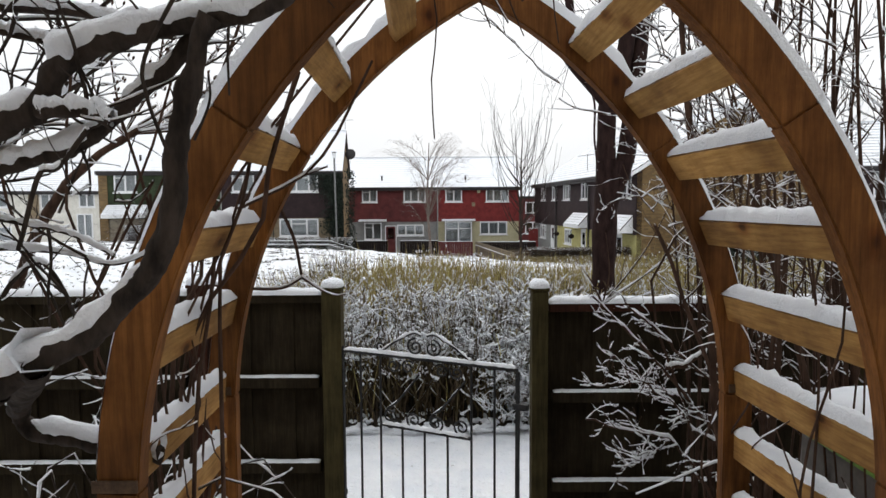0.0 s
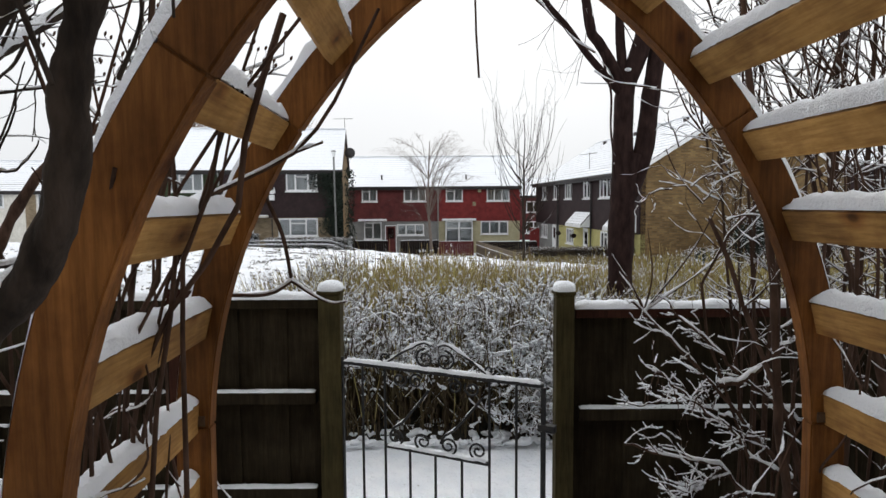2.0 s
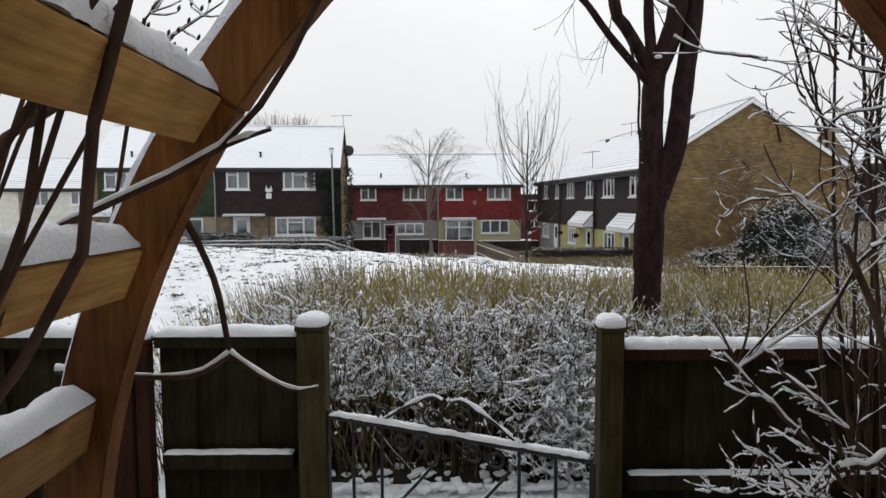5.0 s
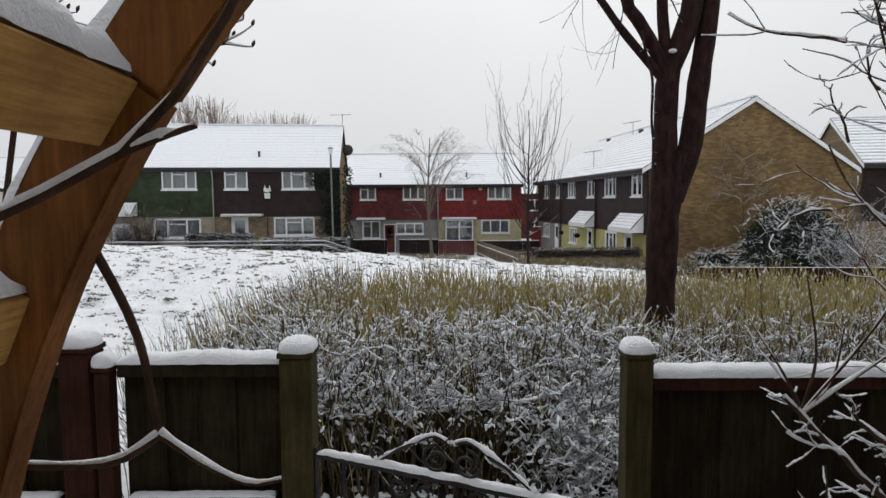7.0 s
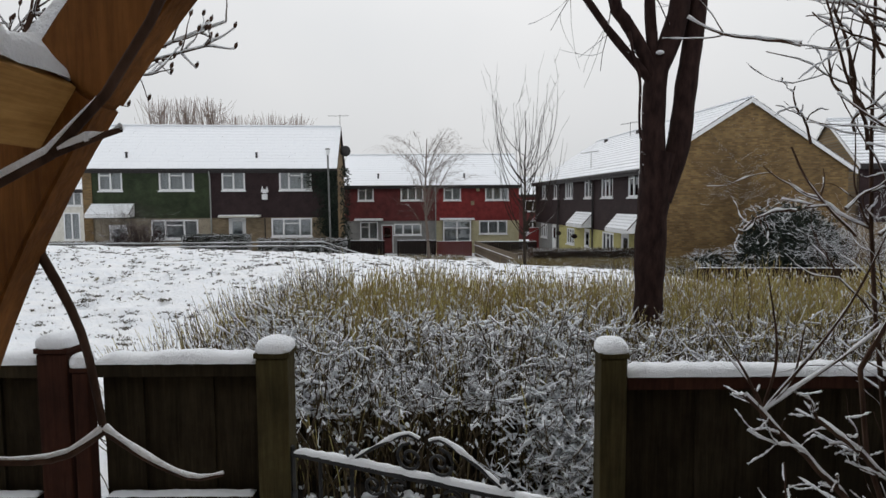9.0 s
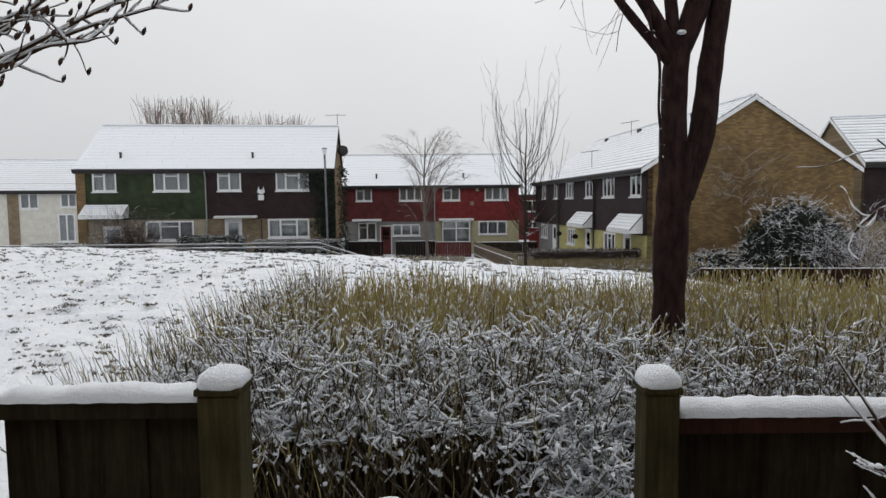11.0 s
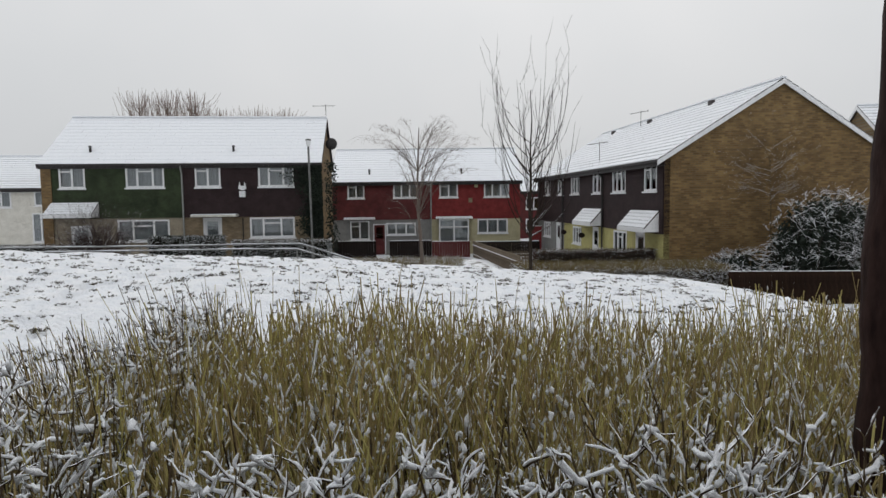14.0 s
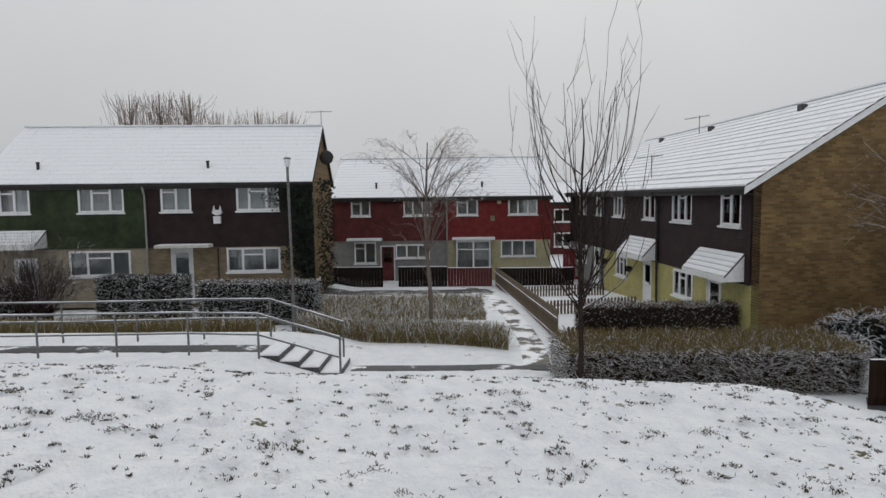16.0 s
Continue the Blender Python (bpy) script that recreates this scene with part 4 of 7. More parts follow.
def garden_gate():
    g = thing("garden_gate", pose(-0.552, 3.29, 0.0, 0, 0, -25), "black wrought iron scroll gate, ajar, dusted with snow", "gate")
    g.scale = (1.06, 1, 1)
    W, T, M = 0.94, 1.065, 0.685

    def bar(name, pts, r=0.006, k=10, sides=6):
        return fast_mesh(name, [rods((pts, r), k=k, sides=sides)], IRON, g)
    part("top_rail", boxes((0, W, -0.012, 0.012, T - 0.012, T + 0.004), bevel=0.002), IRON, g)
    strip("rail_snow", g, 0.02, W - 0.01, -0.013, 0.013, T + 0.003, 0.016, seed=4)
    for x in (0.0, W):
        part("stile", boxes((x - 0.009, x + 0.009, -0.009, 0.009, 0.06, T + (0.02 if x == 0 else -0.013)), bevel=0.002), IRON, g)
    part("bottom_rail", boxes((0, W, -0.012, 0.012, 0.10, 0.116), bevel=0.002), IRON, g)
    for x in (0.11, 0.225, 0.715, 0.83):
        bar("upright", [(x, 0, 0.11), (x, 0, T - 0.01)])
    part("middle_rail", boxes((0.225, 0.715, -0.01, 0.01, M - 0.006, M + 0.008), bevel=0.002), IRON, g)
    strip("rail_snow", g, 0.24, 0.70, -0.011, 0.011, M + 0.007, 0.012, seed=9)
    for x in (0.3475, 0.47, 0.5925):
        bar("upright", [(x, 0, 0.11), (x, 0, M)])
    # scrolls over the top rail
    for s, cx in ((1, 0.47), (-1, 0.47)):
        arch = curve_points([(cx - s * 0.245, 0, T + 0.01), (cx - s * 0.16, 0, T + 0.07), (cx - s * 0.06, 0, T + 0.125), (cx + s * 0.005 - s * 0.02, 0, T + 0.115)], 16)
        bar("scroll", arch, 0.006, 16)
        up, r = snow_on([arch], [np.full(16, 0.008)], np.random.default_rng(3), 0.95, 0.7, 0.6)
        if len(up):
            fast_mesh("scroll_snow", [tube_arrays(up, r, 6)], SNOW, g)
        bar("scroll", spiral(cx - s * 0.047, T + 0.055, 0.046, 1.6, math.pi / 2, s), 0.005, 26)
        bar("scroll", spiral(cx - s * 0.245, T + 0.035, 0.026, 1.2, 0, s), 0.005, 26)
        for q in (0.17, 0.09):
            bar("scroll", spiral(cx - s * q, T - 0.055, 0.036, 1.5, 0.6 if s > 0 else 2.5, -s if q > 0.1 else s), 0.005, 26)
        q0 = cx - 0.03 if s > 0 else cx + 0.215
        dg = curve_points([(q0, 0, T - 0.09), (q0 - 0.06, 0, T - 0.17), (q0 - 0.125, 0, T - 0.25), (q0 - 0.175, 0, T - 0.29), (q0 - 0.19, 0, T - 0.325)], 14)
        bar("scroll", dg, 0.006, 14)
        up, r = snow_on([dg], [np.full(14, 0.007)], np.random.default_rng(5), 0.7, 0.45, 0.6, 0.85)
        if len(up):
            fast_mesh("scroll_snow", [tube_arrays(up, r, 6)], SNOW, g)
        for q in (0.195, 0.06):
            bar("scroll", spiral(cx - s * q, M + 0.05, 0.042, 1.6, -1.57, s if q > 0.1 else -s), 0.005, 26)
    for z in (0.25, 0.9):
        part("hinge", boxes((-0.04, 0.012, -0.014, 0.014, z, z + 0.03), bevel=0.003), IRON, g)
    part("latch", boxes((W - 0.02, W + 0.05, -0.016, 0.016, 0.87, 0.90), bevel=0.003), IRON, g)


garden_gate()

# the arch: two pointed bows of curved timbers joined by slats
REACH, SWEEP, SPRING, OFF = 1.563, 1.114, 1.15, 0.69
HALF = REACH - OFF
NEAR_Y, FAR_Y = 1.33, 2.02
AXES = {NEAR_Y: 0.152, FAR_Y: 0.119}
NARROW = {NEAR_Y: 1.0, FAR_Y: 0.985}


def bow(h):
    """Half width and height at h, from the ground (h below 0) to the point (h = 1): a post, then an arc about the far side."""
    if h < 0:
        return HALF, SPRING * (1 + h)
    return REACH * math.cos(SWEEP * h) - OFF, SPRING + REACH * math.sin(SWEEP * h)


def arch_outline(side, h0, h1, n, depth, mid, narrow):
    """Both edges of one curved timber."""
    inner, outer = [], []
    for i in range(n + 1):
        h = h0 + (h1 - h0) * i / n
        x, z = bow(h)
        x2, z2 = bow(h + 0.004)
        x1, z1 = bow(max(-1, h - 0.004))
        d = Vector((x2 - x1, z2 - z1))
        d.normalize()
        nx, nz = d.y, -d.x
        inner.append((mid + side * narrow * (x - nx * depth / 2), z - nz * depth / 2))
        outer.append((mid + side * narrow * (x + nx * depth / 2), z + nz * depth / 2))
    return inner, outer


def garden_arch():
    g = thing("garden_arch", pose(0, 0, 0), "orange-brown pine garden arch with snow on its slats", "garden arch")
    th, dp = 0.047, 0.094
    for y in (NEAR_Y, FAR_Y):
        for side in (-1, 1):
            for k, (h0, h1, n) in enumerate(((-1.0, 0.04, 8), (0.0402, 0.54, 14), (0.5402, 0.9995, 14))):
                i, o = arch_outline(side, h0, h1, n, dp, AXES[y], NARROW[y])
                off = 0.0015 * k
                bm = bmesh.new()
                rings = []
                for (a, b), (c, d) in zip(i, o):
                    rings.append([bm.verts.new((a, y - th / 2 - off, b)), bm.verts.new((c, y - th / 2 - off, d)), bm.verts.new((c, y + th / 2 + off, d)), bm.verts.new((a, y + th / 2 + off, b))])
                for p, q in zip(rings, rings[1:]):
                    for e in range(4):
                        f = (e + 1) % 4
                        bm.faces.new((p[e], p[f], q[f], q[e]))
                bm.faces.new(rings[0][::-1])
                bm.faces.new(rings[-1])
                bmesh.ops.recalc_face_normals(bm, faces=bm.faces[:])
                sharp = [e for e in bm.edges if len(e.link_faces) == 2 and e.calc_face_angle(0) > 0.9]
                bmesh.ops.bevel(bm, geom=sharp, offset=0.004, segments=2, affect="EDGES")
                part("post" if k == 0 else "curved_timber", bm, ARCH_WOOD, g)
                # snow on the outer back of the bow
                if k:
                    vs, fs = [], []
                    rng = random.Random(k * 3 + int(y * 10))
                    for a, (c, d) in enumerate(o):
                        hh = h0 + (h1 - h0) * a / n
                        lift = 0.034 * min(1, max(0.0, (hh - 0.12) * 1.9)) * rng.uniform(0.5, 1.3)
                        for yy, zz in ((-th / 2, -0.003), (-th / 2 + 0.006, lift * 0.75), (0, lift), (th / 2 - 0.006, lift * 0.75), (th / 2, -0.003)):
                            vs.append((c + side * max(0, zz) * 0.5, y + yy, d + zz))
                    for a in range(n):
                        for e in range(4):
                            fs.append((a * 5 + e, a * 5 + e + 1, a * 5 + e + 6, a * 5 + e + 5))
                    mesh_ob("bow_snow", vs, fs, SNOW, g, "", True)
    for y in (NEAR_Y, FAR_Y):
        for side in (-1, 1):
            part("bracket", boxes((AXES[y] + side * HALF - 0.05, AXES[y] + side * HALF + 0.05, y - 0.0315, y - 0.0265, 1.222, 1.25), bevel=0.0015), BRACKET, g, "rust-brown joining plate")
    zs = {1: (0.60, 0.82, 1.04, 1.257, 1.508, 1.757, 1.965, 2.16, 2.335), -1: (0.60, 0.82, 1.04, 1.245, 1.505, 1.757, 2.0, 2.215, 2.40)}
    for side in (-1, 1):
        for k, z in enumerate(zs[side]):
            h = (z / SPRING - 1) if z < SPRING else math.asin((z - SPRING) / REACH) / SWEEP
            x, _ = bow(h)
            x2, z2 = bow(h + 0.01)
            ang = math.atan2(z2 - z, (x2 - x))
            s = new("slat")
            s.parent = g
            c = boxes((-0.042, 0.042, NEAR_Y + 0.0245, FAR_Y - 0.0245, -0.0165, 0.0165), bevel=0.004)
            turn = Matrix.Rotation(-(ang if side > 0 else math.pi - ang), 4, "Y")
            bmesh.ops.transform(c, matrix=Matrix.Translation((AXES[NEAR_Y] + side * x, 0, z)) @ turn, verts=c.verts[:])
            skew = AXES[FAR_Y] - AXES[NEAR_Y] + side * x * (NARROW[FAR_Y] - 1)
            for v in c.verts:
                v.co.x += skew * (v.co.y - NEAR_Y) / (FAR_Y - NEAR_Y)
            part("board", c, SLAT_WOOD, s)
            up = max(abs(0.042 * math.sin(ang)), 0.0) + 0.0165 * abs(math.cos(ang))
            wd = 0.0165 * abs(math.sin(ang)) + 0.042 * abs(math.cos(ang)) * 0.9
            mid = AXES[NEAR_Y] + side * x
            top = strip("slat_snow", s, NEAR_Y + 0.026, FAR_Y - 0.026, mid - wd, mid + wd, z + up * (0.96 - 0.75 * math.cos(ang) ** 2), 0.034 + 0.6 * up * math.cos(ang) ** 2, seed=k + 20, along="y", label="lumpy ridge of snow")
            for v in top.data.vertices:
                v.co.x += skew * (v.co.y - NEAR_Y) / (FAR_Y - NEAR_Y)
                if v.co.z > z + up:
                    v.co.z += 0.012 * noise.noise(Vector((v.co.x * 30, v.co.y * 26, k)))
    return g


garden_arch()



# ---------------------------------------------------------------- the hedge
def hedge():
    rng = np.random.default_rng(11)
    g = thing("hedge", pose(0, 0, 0), "broad bare-stemmed hedge, olive tips above snow-laden twigs", "hedge")
    x0, x1, y0, y1 = -1.96, 7.5, 5.0, 7.95

    def crown(x, y):
        """Top of the hedge: low at its rim, 1.2 m inside, gently uneven."""
        e = np.minimum(np.minimum((x - x0 + 0.25) / 0.9, 1), np.minimum((y - y0 + 0.35) / 0.75, 1))
        w = 1 + 0.035 * np.sin(x * 2.3 + y * 1.1) + 0.025 * np.sin(x * 5.1 - y * 3.7)
        return (1.0 + 0.13 * np.clip((y - y0 - 0.5) / 1.6, 0, 1)) * np.clip(e, 0.35, 1) ** 0.5 * w

    def hollow(x, y):
        """The snowy hollow in the near face, beside the gate."""
        return np.exp(-((x - 0.74) / 0.40) ** 2 - ((y - 4.95) / 0.45) ** 2)

    def field(n, near):
        x = rng.uniform(x0, x1, n)
        y = y0 + (rng.random(n) ** (1.5 if near else 1.0)) * ((0.95 if near else y1 - y0))
        return x, y
    chunks_low, chunks_tip, chunks_snow = [], [], []
    # upright stems
    n = 10000
    x, y = field(n, False)
    keep = rng.random(n) > 0.85 * hollow(x, y)
    x, y = x[keep], y[keep]
    n = len(x)
    top = crown(x, y) * rng.normal(0.97, 0.06, n)
    k = 6
    f = np.linspace(0, 1, k)[None, :]
    lean = rng.normal(0, 0.13, (n, 2))
    lean[:, 1] -= 0.18 * np.clip(1 - (y - y0) / 0.8, 0, 1)
    lean[:, 0] -= 0.20 * np.clip(1 - (x - x0) / 0.6, 0, 1)
    wob = rng.normal(0, 0.02, (n, k, 2)) * f[..., None]
    zb = ground_height(x, y)
    P = np.stack([x[:, None] + lean[:, :1] * f ** 1.5 + wob[..., 0], y[:, None] + lean[:, 1:] * f ** 1.5 + wob[..., 1], zb[:, None] + top[:, None] * f], -1)
    R = (rng.uniform(0.0034, 0.0068, n)[:, None]) * (1.1 - 0.5 * f)
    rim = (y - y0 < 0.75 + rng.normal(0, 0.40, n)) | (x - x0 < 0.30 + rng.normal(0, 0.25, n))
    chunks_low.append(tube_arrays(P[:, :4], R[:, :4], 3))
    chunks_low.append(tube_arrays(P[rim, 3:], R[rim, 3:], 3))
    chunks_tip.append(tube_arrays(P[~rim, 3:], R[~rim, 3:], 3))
    # thick old stems leaning out of the near face
    m = 150
    a = np.stack([rng.uniform(x0 + 0.2, 4.5, m), rng.uniform(y0 + 0.05, y0 + 0.5, m), np.full(m, 0.02)], -1)
    w = np.stack([rng.normal(0, 0.32, m), rng.uniform(-0.35, 0.1, m), rng.uniform(0.45, 0.8, m)], -1)
    ff = np.linspace(0, 1, 7)[None, :, None]
    O = a[:, None] + w[:, None] * ff + rng.normal(0, 0.014, (m, 7, 3)) * ff
    RO = rng.uniform(0.007, 0.013, m)[:, None] * np.linspace(1.1, 0.45, 7)
    chunks_low.append(tube_arrays(O, RO, 6))
    s, r = snow_on(O, RO, rng, 0.85, 0.75, 0.75, 0.88)
    chunks_snow.append(tube_arrays(s, r, 5))
    # thin long shoots standing above the rim and the open end
    m = 1500
    end = rng.random(m) < 0.55
    x = np.where(end, x0 - 0.22 + rng.random(m) ** 1.3 * 1.3, rng.uniform(x0, x1, m))
    y = np.where(end, rng.uniform(y0, y1 + 0.3, m), y0 + rng.random(m) * (y1 - y0))
    hgt = crown(np.maximum(x, x0 + 0.3), y) * rng.uniform(0.95, 1.22, m)
    d = np.stack([rng.normal(0, 0.10, m) - 0.16 * end, rng.normal(-0.03, 0.10, m)], -1)
    L = np.stack([x[:, None] + d[:, :1] * f ** 1.4, y[:, None] + d[:, 1:] * f ** 1.4, ground_height(x, y)[:, None] + hgt[:, None] * f], -1)
    L[:, :, :2] += rng.normal(0, 0.012, (m, k, 2)) * f[..., None]
    RL = rng.uniform(0.0022, 0.0038, m)[:, None] * (1.15 - 0.6 * f)
    grey = end & (rng.random(m) < 0.6)
    chunks_low.append(tube_arrays(L[grey], RL[grey], 3))
    chunks_tip.append(tube_arrays(L[~grey], RL[~grey], 3))
    # side shoots towards the top, steep
    m = 26000
    i = rng.choice(np.flatnonzero(~rim), m)
    at = rng.integers(2, 5, m)
    b = P[i, at]
    d = np.stack([rng.normal(0, 0.5, m), rng.normal(0, 0.5, m), rng.uniform(0.7, 1.6, m)], -1)
    d /= np.linalg.norm(d, axis=1, keepdims=True)
    ln = rng.uniform(0.06, 0.20, m)
    ln = np.minimum(ln, np.maximum(0.06, (crown(b[:, 0], b[:, 1]) * 1.04 - b[:, 2]) / np.maximum(d[:, 2], 0.3)))
    g3 = np.linspace(0, 1, 4)[None, :, None]
    Q = b[:, None] + d[:, None] * ln[:, None, None] * g3
    Q[:, :, 2] += (ln[:, None] * 0.12) * g3[..., 0] ** 2
    RQ = np.full((m, 4), 0.0034) * np.linspace(1.2, 0.6, 4)
    chunks_tip.append(tube_arrays(Q, RQ, 3))
    s, r = snow_on(Q[::3], RQ[::3] * rng.uniform(0.7, 1.6, (len(Q[::3]), 1)), rng, 0.75, 1.2, 0.8, 0.96)
    chunks_snow.append(tube_arrays(s, r, 4))
    # crooked, forked twigs of the near face and the open end, laden with snow
    m = 8400
    x, y = field(m, True)
    left = rng.random(m) < 0.24
    pocket = (~left) & (rng.random(m) < 0.09)
    x = np.where(left, x0 + rng.random(m) ** 1.5 * 0.9, x)
    x = np.where(pocket, rng.normal(0.74, 0.22, m), x)
    y = np.where(left, rng.uniform(y0, y1, m), y)
    y = np.where(pocket, rng.uniform(4.75, 5.3, m), y)
    zt = crown(x, y)
    z = np.where(left, zt * (0.45 + 0.52 * rng.random(m)), 0.57 + np.maximum(zt * 0.98 - 0.57, 0.05) * rng.random(m) ** 0.85) + ground_height(x, y)
    z = np.where(pocket, rng.uniform(0.10, 0.62, m), z)
    ang = rng.uniform(0, 2 * math.pi, m)
    d = np.stack([np.cos(ang) - 0.35 * left, np.sin(ang) * 0.8 - 0.35 * (~left), rng.normal(0.55, 0.45, m)], -1)
    d /= np.linalg.norm(d, axis=1, keepdims=True)
    ln = rng.uniform(0.06, 0.20, m) * np.where(pocket, 0.75, 1.0)
    k = 6
    f = np.linspace(0, 1, k)[None, :, None]
    bend = np.cumsum(rng.normal(0, 0.17, (m, k, 3)), axis=1) * f
    T = np.stack([x, y, z], -1)[:, None] + (d[:, None] * f + bend * 0.45) * ln[:, None, None]
    T[:, :, 2] += (rng.normal(0.02, 0.05, m)[:, None] * f[..., 0] ** 2)
    RT = rng.uniform(0.0028, 0.0054, m)[:, None] * np.linspace(1.1, 0.6, k)
    fork = T[rng.integers(0, m, m * 2)]
    at = rng.integers(2, 5, len(fork))
    fb = fork[np.arange(len(fork)), at]
    fd = fork[:, -1] - fork[:, 0]
    fd = fd / np.linalg.norm(fd, axis=1, keepdims=True) + rng.normal(0, 0.6, fd.shape) + np.array([0, 0, 0.25])
    fd /= np.linalg.norm(fd, axis=1, keepdims=True)
    fbend = np.cumsum(rng.normal(0, 0.17, (len(fork), k, 3)), axis=1) * f
    F = fb[:, None] + (fd[:, None] * f + fbend * 0.5) * rng.uniform(0.04, 0.12, len(fork))[:, None, None]
    RF = np.full((len(fork), k), 0.0031) * np.linspace(1.1, 0.6, k)
    T, RT = np.concatenate([T, F]), np.concatenate([RT, RF])
    T[:, :, 2] = np.maximum(T[:, :, 2], 0.03)
    chunks_low.append(tube_arrays(T, RT, 3))
    under = 1 - 0.7 * np.clip((T[:, 0, 0] - 1.0) / 0.8, 0, 1)
    some = rng.random(len(T)) < 0.74 * under
    load = rng.uniform(0.65, 1.5, (some.sum(), 1)) * rng.uniform(0.7, 1.35, (some.sum(), k))
    s, r = snow_on(T[some], RT[some] * load, rng, 0.9, 1.3, 0.75, 0.86)
    chunks_snow.append(tube_arrays(s, r, 4))
    # soft pads of snow that bridge neighbouring twigs
    m = 6500
    c = T[rng.integers(0, len(T), m), rng.integers(1, 5, m)]
    a = rng.uniform(0, 6.28, m)
    f5 = np.linspace(-1, 1, 5)[None, :, None]
    B = c[:, None] + np.stack([np.cos(a), np.sin(a), rng.normal(0.1, 0.35, m)], -1)[:, None] * rng.uniform(0.012, 0.040, m)[:, None, None] * f5 + rng.normal(0, 0.005, (m, 5, 3))
    B[:, :, 2] += 0.004
    B = B[rng.random(m) < 1 - 0.75 * np.clip((B[:, 0, 0] - 1.0) / 0.8, 0, 1)]
    m = len(B)
    RB = rng.uniform(0.005, 0.0125, m)[:, None] * np.array([0.3, 0.9, 1, 0.75, 0.2]) * rng.uniform(0.7, 1.25, (m, 5))
    chunks_snow.append(tube_arrays(B, RB, 4))
    # blobs of snow caught on the tips
    m = 8000
    i = rng.integers(0, len(P), m)
    at = rng.integers(3, 6, m)
    c = P[i, at]
    f = np.linspace(-1, 1, 4)
    B = np.repeat(c[:, None], 4, 1)
    B[:, :, 2] += f * rng.uniform(0.010, 0.022, m)[:, None]
    B[:, :, :2] += rng.normal(0, 0.003, (m, 4, 2))
    RB = rng.uniform(0.0045, 0.0088, m)[:, None] * np.array([0.25, 1, 0.95, 0.2])
    chunks_snow.append(tube_arrays(B, RB, 4))
    # lumps of snow lodged between the stems
    m = 13500
    i = rng.integers(0, len(P), m)
    i = i[rng.random(m) < 1 - 0.6 * np.clip((P[i, 0, 0] - 1.2) / 0.8, 0, 1)]
    m = len(i)
    at = rng.integers(3, 5, m)
    c = P[i, at] + rng.normal(0, 0.015, (m, 3))
    a = rng.uniform(0, 6.28, m)
    f = np.linspace(-1, 1, 5)[None, :, None]
    B = c[:, None] + np.stack([np.cos(a), np.sin(a), rng.normal(0.2, 0.5, m)], -1)[:, None] * rng.uniform(0.008, 0.028, m)[:, None, None] * f + rng.normal(0, 0.004, (m, 5, 3))
    RB = rng.uniform(0.0055, 0.013, m)[:, None] * np.array([0.25, 0.85, 1, 0.8, 0.2]) * rng.uniform(0.7, 1.2, (m, 5))
    chunks_snow.append(tube_arrays(B, RB, 4))
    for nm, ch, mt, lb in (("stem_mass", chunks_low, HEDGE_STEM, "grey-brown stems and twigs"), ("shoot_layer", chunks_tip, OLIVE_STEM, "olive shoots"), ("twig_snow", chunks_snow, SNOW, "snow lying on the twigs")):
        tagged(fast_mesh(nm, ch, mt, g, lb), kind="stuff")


hedge()
# near-black uneven sheet over the ground beneath the hedge
HEDGE_BED = plain("dark_hedge_bed", (0.010, 0.008, 0.006), (0.038, 0.030, 0.022), 7, 0.95)
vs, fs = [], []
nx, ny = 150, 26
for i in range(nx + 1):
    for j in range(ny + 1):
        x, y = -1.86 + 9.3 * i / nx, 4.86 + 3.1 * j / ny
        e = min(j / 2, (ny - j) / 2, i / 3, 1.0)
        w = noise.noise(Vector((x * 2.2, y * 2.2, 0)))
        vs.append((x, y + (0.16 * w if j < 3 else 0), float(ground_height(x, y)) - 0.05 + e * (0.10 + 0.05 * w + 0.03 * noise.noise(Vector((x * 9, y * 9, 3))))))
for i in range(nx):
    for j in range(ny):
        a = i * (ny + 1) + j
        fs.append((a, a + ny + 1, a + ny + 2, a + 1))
tagged(mesh_ob("leaf_litter", vs, fs, HEDGE_BED), "dark uneven sheet over the ground under the hedge", "ground", kind="structure")
rng = np.random.default_rng(15)
m = 260
c = np.stack([rng.uniform(-1.9, 3.0, m), 4.78 + rng.random(m) ** 1.8 * 0.55, np.full(m, 0.05)], -1)
B = np.repeat(c[:, None], 5, 1)
B[:, :, 0] += np.linspace(-1, 1, 5)[None] * rng.uniform(0.015, 0.06, m)[:, None]
B[:, :, 2] += rng.normal(0, 0.008, (m, 5))
tagged(fast_mesh("snow_clods", [tube_arrays(B, rng.uniform(0.012, 0.03, m)[:, None] * np.array([0.3, 0.9, 1, 0.9, 0.3]), 6)], SNOW), "small clods of snow at the foot of the hedge", "snow", kind="stuff")


